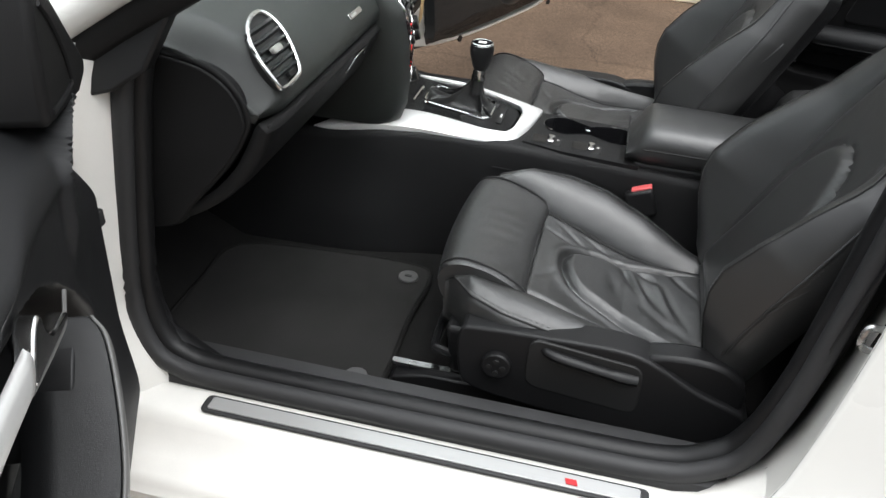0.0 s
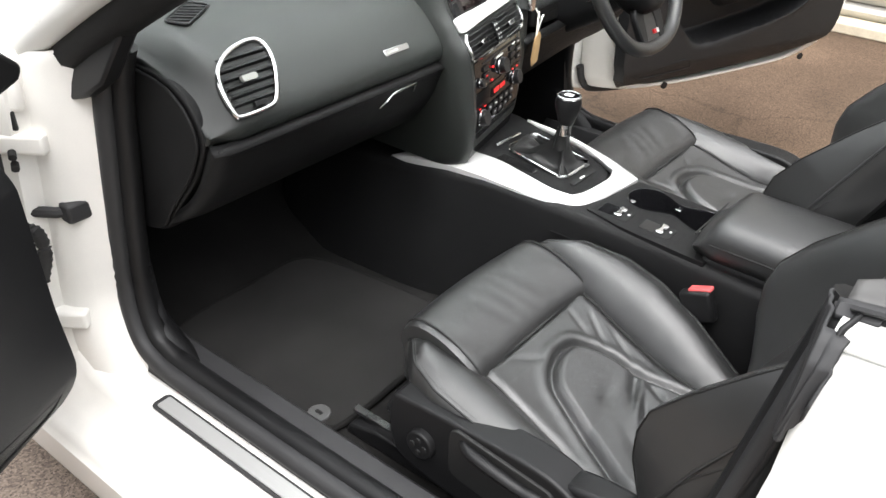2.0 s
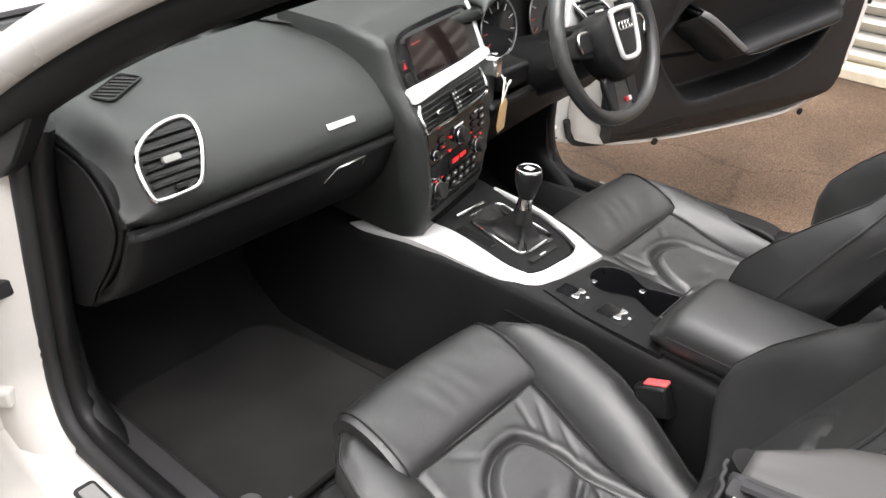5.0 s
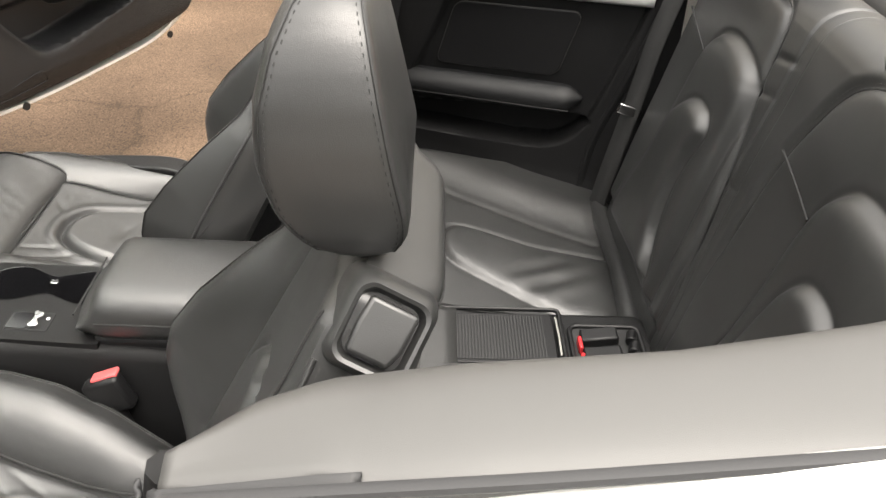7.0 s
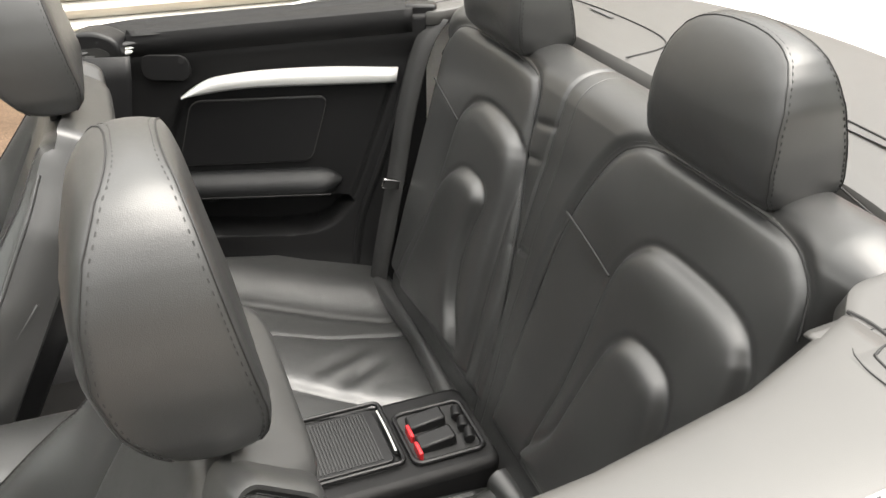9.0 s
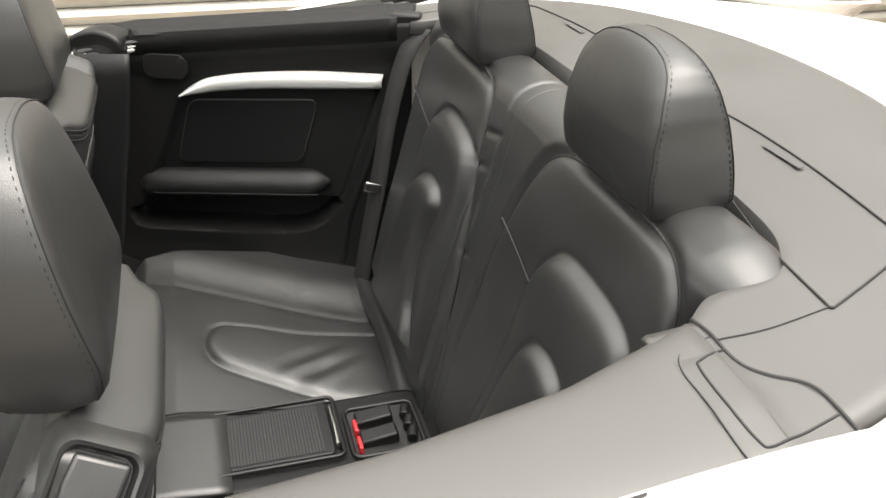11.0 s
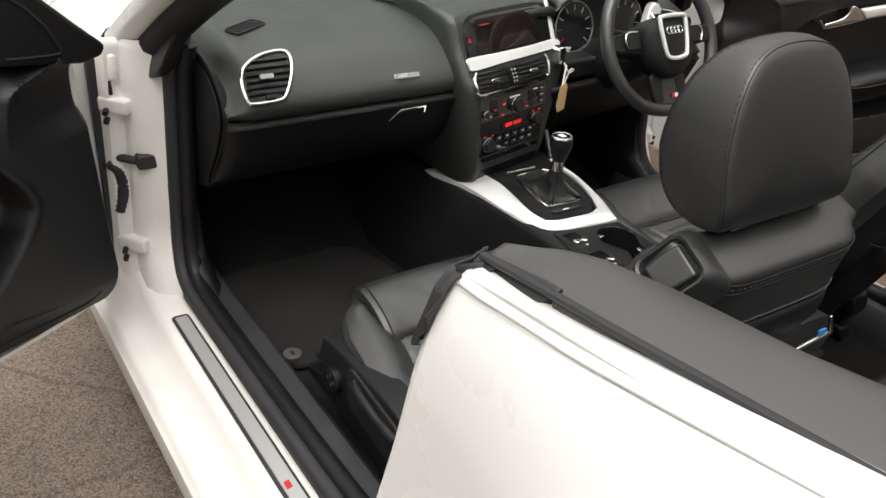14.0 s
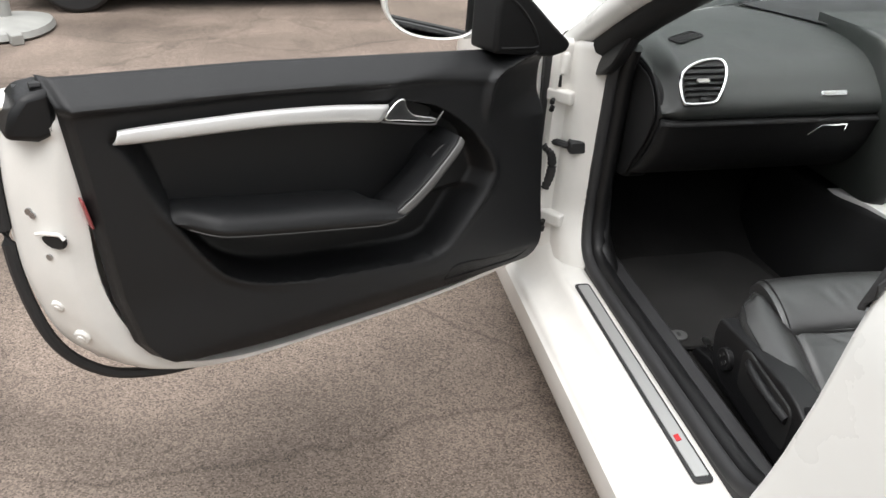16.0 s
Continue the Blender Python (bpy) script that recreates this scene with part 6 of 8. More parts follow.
    def plan_edge(a):
        """Where a ray from the cups' middle leaves the panel."""
        c, best = (-0.045, 0.055), 9.0
        dx, dy = math.cos(a), math.sin(a)
        for (ax, ay), (bx, by) in zip(plan, plan[1:] + plan[:1]):
            ex, ey = bx - ax, by - ay
            den = dx * ey - dy * ex
            if abs(den) > 1e-9:
                t = ((ax - c[0]) * ey - (ay - c[1]) * ex) / den
                s = ((ax - c[0]) * dy - (ay - c[1]) * dx) / den
                if t > 0 and -1e-6 <= s <= 1 + 1e-6:
                    best = min(best, t)
        return c[0] + dx * best, c[1] + dy * best
    edge = [plan_edge(math.atan2(v - 0.055, u + 0.045)) for u, v in cup]
    part("rear_deck_panel", rows_bm([[cp(u, v, -0.008) for u, v in edge], [cp(u, v, 0.001) for u, v in edge], [cp(u, v, 0.001) for u, v in cup]], wrap=True), SOFT, co)
    ch = part("cup_holder", rows_bm([[cp(u * s + (1 - s) * -0.045, v * s + (1 - s) * 0.055, w) for u, v in cup] for s, w in ((1.035, 0.0015), (1.02, 0.0035), (1.0, 0.0030), (0.985, -0.004), (0.96, -0.03), (0.92, -0.062), (0.02, -0.063))], wrap=True), GLOSS, co, "gloss black twin cup holder")
    for u, v in ((-0.135, 0.035), (-0.05, 0.075), (0.02, 0.022)):
        part("clip", prism(rounded(-0.006, -0.006, 0.006, 0.006, 0.002, 2), lambda a, b, w, u=u, v=v: cp(u + a, v + b, w), -0.014, -0.004), CHROME, ch, "pale spring clip", bevel=0.001)
    for u in (-0.135, -0.045):
        sw = part("roof_switch", prism(rounded(u - 0.032, -0.060, u + 0.034, -0.016, 0.005, 3), cp, -0.001, 0.0022), HARD, co, "roof switch with a silver rocker", bevel=0.001)
        part("finger_well", prism(rounded(u - 0.030, -0.057, u + 0.002, -0.019, 0.004, 3), cp, 0.0022, 0.0028), GLOSS, sw)
        part("rocker", prism(curve2([(u + 0.004, -0.056), (u + 0.020, -0.052), (u + 0.014, -0.038), (u + 0.020, -0.024), (u + 0.004, -0.020), (u + 0.007, -0.038)], 24, True), cp, 0.002, 0.009), CHROME, sw, "silver rocker", bevel=0.002)
        part("button_mark", prism(rounded(u + 0.024, -0.034, u + 0.029, -0.028, 0.001, 2), cp, 0.0022, 0.0028), MARK, sw)
    # armrest
    rows = []
    for t in np.linspace(0, 1, 30):
        x = 0.042 + 0.36 * t
        nose = smooth01(t / 0.14 + 0.08)
        l, r = -0.085 - 0.006 * t, 0.108 + 0.006 * t
        l, r = 0.01 + (l - 0.01) * (0.86 + 0.14 * nose), 0.01 + (r - 0.01) * (0.86 + 0.14 * nose)
        zt, zb = 0.600 + 0.052 * nose - 0.010 * t, 0.568
        zm = zb + (zt - zb) * 0.55
        rows.append([(x, y, z) for y, z in spl([(l + 0.012, zb), (l, zb + 0.016), (l - 0.002, zm), (l + 0.010, zt - 0.012), (l + 0.035, zt), (0.01, zt + 0.004), (r - 0.035, zt), (r - 0.010, zt - 0.012), (r + 0.002, zm), (r, zb + 0.016), (r - 0.012, zb)], 30)])
    ar = part("armrest", rows_bm(rows, wrap=True, cap=True), LEATHER, co, "padded leather armrest with a stitched seam")
    seam = [V((0.042 + 0.36 * t, -0.088 - 0.006 * t, 0.606)) for t in np.linspace(0.10, 0.97, 30)]
    front = [V((0.0405 - 0.0 * abs(v), 0.01 + v * 0.09, 0.606)) for v in np.linspace(-0.85, 0.85, 14)]
    part("seam", tube(seam, 0.0018, 6), DEEP, ar)
    part("seam", tube(front, 0.0018, 6), DEEP, ar)
    part("hinge_box", box((0.24, 0.01, 0.545), (0.36, 0.17, 0.05)), HARD, co, bevel=0.01)
    # seat belt buckles beside the console
    for sg in (-1, 1):
        bu = tagged(thing("seat_belt_buckle", (0.09, sg * 0.115, 0.48)), "black seat belt buckle with a red release button", "buckle", "front buckles")
        part("stalk", tube([(0.14, sg * 0.135, 0.36), (0.115, sg * 0.128, 0.44), (0.10, sg * 0.122, 0.48)], 0.011, 8, flat=0.5), HARD, bu)
        R = Euler((0, radians(-22), 0)).to_matrix()
        part("housing", box((0.092, sg * 0.118, 0.496), (0.060, 0.026, 0.062), R), HARD, bu, bevel=0.006)
        part("button", box((0.088, sg * 0.112, 0.5275), (0.044, 0.020, 0.008), R), RED_PALE, bu, "pale red release button", bevel=0.003)


console()


# ---- floor mats ----
def floor_mat(side):
    out = curve2([(-0.330, 0.270), (-0.336, 0.42), (-0.332, 0.600), (-0.36, 0.644), (-0.50, 0.655), (-0.72, 0.655), (-0.79, 0.63), (-0.80, 0.42), (-0.78, 0.27), (-0.55, 0.228), (-0.37, 0.225)], 44, True)
    m = tagged(thing("floor_mat", (-0.58, side * 0.42, 0.293)), "black pile floor mat with a bound edge", "floor mat", "floor mats")
    part("pad", prism(out, lambda u, v, w: V((u, side * v, 0.294 + w)), 0.0, 0.010), MATTING, m, bevel=0.003)
    part("binding", tube([V((u, side * v, 0.300)) for u, v in out], 0.006, 8, closed=True), CARPET, m)
    for x, y in ((-0.381, 0.628), (-0.376, 0.280)):
        c = part("mat_clip", disc((x, side * y, 0.3065), (0, 0, 1), 0.022, 0.007, 24), CLIP, m, "round grey plastic mat clip", bevel=0.002)
        part("mark", prism(rounded(-0.008, -0.004, 0.008, 0.004, 0.002, 3), lambda u, v, w: V((x + u, side * y + v, 0.310 + w)), 0, 0.0012), DEEP, c)


both(floor_mat)


def pedals():
    for y, w in ((0.30, 0.05), (0.39, 0.05), (0.48, 0.05)):
        p = tagged(thing("pedal", (-0.83, y, 0.38)), "black rubber-faced foot pedal", "pedal", "pedals")
        part("arm", tube([(-0.93, y, 0.63), (-0.88, y, 0.50), (-0.83, y, 0.40)], 0.010, 8), STEEL, p)
        part("face", box((-0.825, y, 0.38), (0.015, w, 0.06), Euler((0, radians(-25), 0)).to_matrix()), RUBBER, p, bevel=0.004)


pedals()


# ---- open doors ----
def car_door(side):
    H = V((-0.80, side * 0.90, 0))
    d = V((0.43, side * 0.903, 0)) if side < 0 else V((0.36, 0.933, 0))
    d.normalize()
    nr = V((-d.y, d.x, 0)) if side < 0 else V((d.y, -d.x, 0))
    D = lambda s, z, n: H + d * s + nr * n + V((0, 0, z))
    door = thing("car_door", D(0.6, 0.36, 0.05))
    door.parent = BODY
    # outer shell
    out = [(0.045, 0.93), (0.055, 0.70), (0.06, 0.46), (0.075, 0.40), (0.12, 0.375), (0.36, 0.358), (0.62, 0.356), (0.88, 0.360), (1.0, 0.372), (1.10, 0.396), (1.17, 0.434), (1.236, 0.515), (1.270, 0.64), (1.275, 0.76), (1.270, 0.88), (1.252, 0.960), (1.232, 1.005), (0.78, 0.978), (0.30, 0.935), (0.12, 0.922)]
    shell = part("shell", prism(out, D, -0.02, 0.006), JAMB, door, "white painted door shell", bevel=0.012, segs=3)
    rim_pts = spl(out, 130, True)
    mid_s, mid_z = 0.66, 0.68
    rows = []
    for inset_k, n in ((1.0, -0.015), (1.0, 0.012), (0.988, 0.026), (0.968, 0.045), (0.945, 0.064), (0.915, 0.084), (0.885, 0.097), (0.865, 0.100), (0.80, 0.100), (0.79, 0.03)):
        rows.append([D(mid_s + (s - mid_s) * (inset_k if inset_k > 0.98 else 1 - (1 - inset_k) * 0.9), mid_z + (z - mid_z) * (1 - (1 - inset_k) * (0.35 if z < 0.5 else 0.9)), n) for s, z in rim_pts])
    part("shell_return", rows_bm(rows, wrap=True), JAMB, door, "white painted inner door edge")
    part("outer_skin", prism([(-0.03, 0.94), (-0.02, 0.5), (0.0, 0.38), (0.10, 0.352), (0.62, 0.336), (0.95, 0.340), (1.08, 0.362), (1.17, 0.405), (1.235, 0.50), (1.270, 0.64), (1.276, 0.78), (1.270, 0.90), (1.245, 0.965), (0.78, 0.948), (0.2, 0.91)], D, -0.075, -0.02), WHITE, door, "gloss white outer skin", bevel=0.02, segs=3)
    edge = [(0.05, 0.45), (0.075, 0.385), (0.14, 0.358), (0.36, 0.342), (0.62, 0.334), (0.95, 0.331), (1.09, 0.350), (1.185, 0.394), (1.255, 0.486), (1.289, 0.635), (1.294, 0.78), (1.288, 0.88), (1.274, 0.95)]
    part("edge_seal", tube([D(s - 0.007 * smooth01((s - 1.0) / 0.2), z, -0.008) for s, z in spl(edge, 60)], 0.012, 8), RUBBER, door, "black rubber seal round the door edge")
    # trim panel as one moulded sheet
    nu, nw = 230, 140
    U, Wd = np.meshgrid(np.linspace(0, 1, nu), np.linspace(0, 1, nw))
    s0 = np.interp(Wd, [0, 0.06, 0.15, 0.4, 0.6, 0.85, 1], [0.130, 0.092, 0.079, 0.082, 0.088, 0.096, 0.100])
    s1 = np.interp(Wd, [0, 0.02, 0.06, 0.12, 0.3, 0.6, 0.9, 1.0], [1.02, 1.066, 1.098, 1.124, 1.148, 1.164, 1.182, 1.197])
    S = s0 + (s1 - s0) * U
    zb = np.interp(S, [0.05, 0.12, 0.3, 0.6, 0.85, 1.02, 1.06, 1.12, 1.16, 1.2], [0.41, 0.396, 0.388, 0.388, 0.398, 0.422, 0.434, 0.44, 0.44, 0.44])
    zt = np.interp(S, [0.05, 0.13, 0.245, 0.817, 1.2], [0.945, 0.955, 0.967, 1.017, 1.040])
    Z = zb + (zt - zb) * Wd
    # hollow behind the strip, the armrest and the pocket
    rim = curve2([(1.108, 0.938), (1.089, 0.885), (1.065, 0.825), (1.038, 0.773), (1.016, 0.738), (0.993, 0.700), (0.965, 0.655), (0.934, 0.616), (0.888, 0.585), (0.827, 0.563), (0.749, 0.546), (0.667, 0.535), (0.565, 0.522), (0.456, 0.511), (0.392, 0.521), (0.351, 0.555), (0.311, 0.597), (0.276, 0.641), (0.256, 0.678), (0.256, 0.700), (0.270, 0.735), (0.300, 0.774), (0.325, 0.805), (0.370, 0.843), (0.409, 0.869), (0.446, 0.886), (0.532, 0.906), (0.70, 0.918), (0.90, 0.932)], 150, True)
    sd = poly_sd(S, Z, rim)
    soft = 0.012 + 0.040 * smooth01((S - 0.98) / 0.06) + 0.022 * smooth01((0.45 - S) / 0.12) * smooth01((0.80 - Z) / 0.1)
    N = 0.134 - 0.060 * smooth01(-sd / soft)
    N += 0.006 * np.exp(-((sd - 0.004) / 0.010) ** 2) * smooth01((0.82 - Z) / 0.08)
    N += 0.012 * smooth01((0.62 - Z) / 0.16) * smooth01(sd / 0.02) - 0.030 * smooth01((0.47 - Z) / 0.09) * smooth01(sd / 0.02)
    under = smooth01((np.interp(S, [0.5, 1.02], [0.655, 0.735]) - Z) / 0.03)
    N -= 0.034 * smooth01(-sd / 0.022) * under
    # upper pad, rounding into a hooked cheek beside the mirror
    hook = np.interp(Z, [0.80, 0.85, 0.883, 0.905, 0.920, 0.932, 0.952, 0.965], [0.280, 0.288, 0.284, 0.277, 0.267, 0.249, 0.193, 0.123])
    on_pad = smooth01((S - hook + 0.008) / 0.020)
    padlow = np.interp(S, [0.1, 0.25, 0.4, 0.543, 0.722, 0.882, 1.025, 1.165], [0.890, 0.905, 0.929, 0.943, 0.961, 0.974, 0.980, 0.988])
    roll = 0.024 + 0.030 * smooth01((0.55 - S) / 0.25)
    lean = np.clip((Z - padlow) / np.maximum(zt - padlow, 0.02), 0, 1)
    N += on_pad * (0.026 * smooth01((Z - padlow + 0.012) / roll) - 0.080 * lean ** 1.25)
    up = smooth01((Z - 0.80) / 0.07)
    N += (1 - on_pad) * up * (0.010 - 0.22 * np.clip(hook - S, 0, 0.2))
    N += 0.007 * up * np.exp(-((S - hook - 0.002) / 0.010) ** 2) * smooth01((0.955 - Z) / 0.02)
    # edges turn back to the shell
    edge_d = np.minimum(np.minimum(U * 1.05, (1 - U) * 1.05), Wd * 0.56)
    N -= 0.026 * (1 - smooth01(edge_d / 0.020))
    N = np.maximum(N, 0.030)
    part("trim_panel", rows_bm([[D(S[i, j], Z[i, j], N[i, j]) for j in range(nu)] for i in range(nw)]), TRIM, door, "moulded black soft plastic trim panel", thick=0.012)
    # silver strip
    top = [(1.100, 0.951), (1.06, 0.951), (0.905, 0.945), (0.793, 0.938), (0.672, 0.925), (0.556, 0.907)]
    low = [(1.110, 0.926), (1.06, 0.921), (0.908, 0.912), (0.795, 0.903), (0.673, 0.888), (0.581, 0.872)]
    rows = []
    for (a, za), (b, zbb) in zip(spl(top, 40), spl(low, 40)):
        rows.append([D(a + (b - a) * t, za + (zbb - za) * t, 0.149 + 0.009 * math.sin(t * math.pi) ** 0.35) for t in np.linspace(0, 1, 9)])
    part("silver_strip", rows_bm(rows), ALU, door, "curved brushed aluminium strip", thick=0.004)
    # opening handle in its cup
    part("handle_cup", prism(curve2([(0.560, 0.872), (0.545, 0.903), (0.510, 0.906), (0.455, 0.886), (0.425, 0.868), (0.436, 0.848), (0.50, 0.858)], 40, True), D, 0.070, 0.112), DEEP, door, bevel=0.004)
    part("door_handle", prism(spl([(0.571, 0.878), (0.549, 0.905), (0.533, 0.915), (0.519, 0.913), (0.513, 0.894), (0.497, 0.877), (0.470, 0.868), (0.441, 0.859), (0.444, 0.851), (0.48, 0.857), (0.53, 0.868)], 60, True), D, 0.138, 0.157), CHROME, door, "satin chrome door opening handle", bevel=0.005, segs=3)
    part("handle_edge", tube([D(a, b, 0.153) for a, b in spl([(0.577, 0.874), (0.53, 0.862), (0.48, 0.851), (0.444, 0.845), (0.436, 0.852), (0.420, 0.870)], 24)], 0.0022, 6), PIPE, door)
    # armrest
    a_top = lambda q: float(np.interp(q, [0.547, 0.628, 0.708, 0.832, 0.945, 1.0, 1.024], [0.683, 0.703, 0.718, 0.739, 0.761, 0.771, 0.765]))
    a_low = lambda q: float(np.interp(q, [0.547, 0.573, 0.615, 0.709, 0.81, 0.915, 1.0, 1.024], [0.668, 0.658, 0.660, 0.677, 0.695, 0.716, 0.735, 0.748]))
    rows, seam = [], []
    for q in np.linspace(0.547, 1.024, 60):
        hi, lo_ = a_top(q), a_low(q)
        no = 0.203 - 0.060 * smooth01((q - 0.93) / 0.10) ** 1.5
        back_z = hi + 0.004 - 0.020 * smooth01((0.62 - q) / 0.07)
        rows.append([D(q, z, n) for n, z in spl([(0.060, back_z - 0.004), (0.100, back_z), (no - 0.050, hi + 0.006), (no - 0.026, hi + 0.003), (no - 0.011, hi - 0.004), (no - 0.003, hi - 0.015), (no, (hi + lo_) / 2 - 0.004), (no - 0.003, lo_ + 0.007), (no - 0.010, lo_ + 0.001), (no - 0.030, lo_), (0.060, lo_ + 0.002)], 30)])
        seam.append(D(q, lo_ + 0.004, no - 0.004))
    ar = part("armrest", rows_bm(rows, cap=True), TRIM, door, "padded leather armrest")
    part("seam", tube(seam[:-3], 0.0016, 6), THREAD, ar)
    # sloping grab bar with its flat inlay
    bar = spl([(0.556, 0.672, 0.192), (0.503, 0.707, 0.194), (0.447, 0.748, 0.188), (0.395, 0.785, 0.176), (0.372, 0.797, 0.160)], 30)
    rows, strip_rows = [], []
    for a, b, n in bar:
        rows.append([D(a - 0.60 * e, b - 0.80 * e, n + dn) for e, dn in spl([(-0.016, -0.090), (-0.015, -0.010), (-0.012, -0.001), (-0.004, 0.001), (0.010, 0.0), (0.016, -0.004), (0.030, -0.024), (0.052, -0.052), (0.066, -0.085), (0.070, -0.11)], 24)])
        strip_rows.append([D(a - 0.60 * e, b - 0.80 * e, n + dn) for e, dn in ((-0.011, 0.0005), (-0.008, 0.0022), (0.004, 0.0022), (0.006, 0.0008))])
    part("grab_bar", rows_bm(rows), TRIM, door, "sloping grab bar", thick=0.006)
    part("bar_inlay", rows_bm(strip_rows), PIPE, door, "grey inlay along the grab bar", thick=0.003)
    pod = part("switch_pod", prism(curve2([(0.462, 0.742), (0.440, 0.775), (0.405, 0.795), (0.372, 0.797), (0.385, 0.770), (0.43, 0.735), (0.475, 0.700)], 30, True), D, 0.07, 0.150), HARD, door, "triangular switch pod", bevel=0.008, segs=3)
    part("window_switch", prism(rounded(0.392, 0.752, 0.424, 0.782, 0.004, 3), D, 0.149, 0.156), HARD, pod, bevel=0.002)
    part("switch_mark", prism(rounded(0.401, 0.763, 0.412, 0.767, 0.001, 2), D, 0.156, 0.1566), MARK, pod)
    # lower speaker grille
    G = lambda a, b, n: D(a, b, 0.1462 - 0.28 * (0.472 - b) + n)
    gr = [(0.392, 0.440), (0.366, 0.472), (0.26, 0.462), (0.156, 0.452), (0.146, 0.446), (0.176, 0.432), (0.24, 0.432), (0.372, 0.435)]
    sp = part("speaker_grille", prism(gr, G, -0.02, 0.0006), HARD, door, "long narrow speaker grille", bevel=0.003)
    part("rim", tube([G(s, z, 0.0006) for s, z in spl(gr, 60, True)], 0.0022, 6, closed=True), SOFT, door)
    # mirror sail panel
    tri = [(0.10, 0.940), (0.272, 0.970), (0.266, 1.070), (0.252, 1.118), (0.222, 1.126), (0.167, 1.078), (0.10, 1.018), (0.040, 0.966), (0.052, 0.946)]
    sl = part("sail_panel", prism(tri, D, 0.04, 0.136), SOFT, door, "black mirror sail panel", bevel=0.010, segs=3)
    part("tweeter_rim", tube([D(s, z, 0.1365) for s, z in spl([(0.256, 0.982), (0.19, 0.974), (0.148, 0.972), (0.150, 0.99), (0.165, 1.02), (0.20, 1.062), (0.235, 1.09)], 30)], 0.0032, 6), HARD, door)
    # window slot seals
    part("belt_seal", tube([D(s, z - 0.012, 0.070) for s, z in spl([(0.26, 0.966), (0.50, 0.988), (0.80, 1.014), (1.21, 1.038)], 30)], 0.007, 8), RUBBER, door, "black window slot seal")
    part("outer_belt_seal", tube([D(s, z - 0.026, 0.02) for s, z in spl([(0.16, 0.950), (0.30, 0.965), (0.80, 1.010), (1.23, 1.036)], 30)], 0.009, 8), RUBBER, door)
    # latch end
    part("latch_cap", prism([(1.180, 0.944), (1.215, 0.934), (1.268, 0.948), (1.252, 0.99), (1.228, 1.018), (1.18, 1.024)], D, -0.01, 0.100), HARD, door, "black rubber end cap", bevel=0.012)
    skew = (d + nr * 0.9).normalized()
    la = part("latch", prism(curve2([(-0.020, 0.004), (-0.012, 0.012), (0.018, 0.013), (0.024, 0.006), (0.020, -0.010), (-0.004, -0.010)], 24, True), lambda u, v, w: D(1.223, 0.747, 0.088) + (d * -0.66 + nr * 0.75) * u + V((0, 0, v)) + skew * w, -0.004, 0.008), DEEP, door, "dark door latch opening", bevel=0.002)
    part("lip", tube([D(1.223, 0.747, 0.088) + (d * -0.66 + nr * 0.75) * u + V((0, 0, v)) + skew * 0.008 for u, v in ((-0.030, 0.014), (-0.018, 0.017), (0.020, 0.019), (0.028, 0.010))], 0.004, 8), JAMB, la)
    for a, b, n, r in ((1.248, 0.801, 0.057, 0.007), (1.244, 0.795, 0.063, 0.006), (1.233, 0.714, 0.076, 0.006)):
        part("bolt", disc(D(a, b, n), skew, r, 0.010, 12), STEEL, door)
    for a, b, n, r in ((1.207, 0.528, 0.070, 0.017), (1.235, 0.600, 0.057, 0.014)):
        plug = part("plug", disc(D(a, b, n), skew - V((0, 0, 0.3)), r, 0.012, 24), JAMB, door, bevel=0.004, segs=3)
        part("plug_ring", disc(D(a, b, n) + skew * 0.006 - V((0, 0, 0.002)), skew - V((0, 0, 0.3)), r * 0.45, 0.004, 16), JAMB, plug, bevel=0.001)
    part("reflector", prism([(1.158, 0.768), (1.163, 0.768), (1.173, 0.825), (1.168, 0.825)], D, 0.095, 0.1225), REFLECT, door, "narrow red reflector", bevel=0.002)
    for s in (0.33, 1.00) if side > 0 else ():
        part("drain_plug", disc(D(s, 0.374, 0.101), nr, 0.012, 0.006, 16), DEEP, door)
    # door mirror
    mx = (d * 0.87 - nr * 0.49).normalized()
    mn = (d * 0.49 + nr * 0.87).normalized()
    mc = D(0.308, 1.046, -0.046)
    outl = curve2([(0.118, -0.012), (0.112, 0.060), (0.06, 0.088), (-0.06, 0.088), (-0.105, 0.06), (-0.112, -0.01), (-0.09, -0.062), (-0.02, -0.078), (0.07, -0.062)], 40, True)
    M = lambda u, v, w: mc + mx * u + V((0, 0, v)) + mn * w
    mi = part("door_mirror", rows_bm([[M(u * sc, v * sc, w) for u, v in outl] for sc, w in ((0.90, 0.002), (0.955, 0.010), (1.0, 0.0), (1.03, -0.03), (0.95, -0.07), (0.70, -0.10), (0.2, -0.115))], wrap=True, cap=True), WHITE, door, "white door mirror housing")
    part("mirror_glass", prism([(u * 0.90, v * 0.90) for u, v in outl], lambda u, v, w: M(u, v, w), 0.003, 0.0055), MIRROR, door, "door mirror glass")
    part("mirror_arm", tube([D(0.14, 0.985, 0.02), D(0.17, 0.985, -0.02), D(0.22, 0.985, -0.05)], [0.028, 0.026, 0.036], 12, flat=0.7), WHITE, door)
    who = "passenger" if side < 0 else "driver"
    return tagged(door, f"wide open {who} door, white outside with black trim and silver strip", "car door", "doors")


car_door(-1), car_door(1)


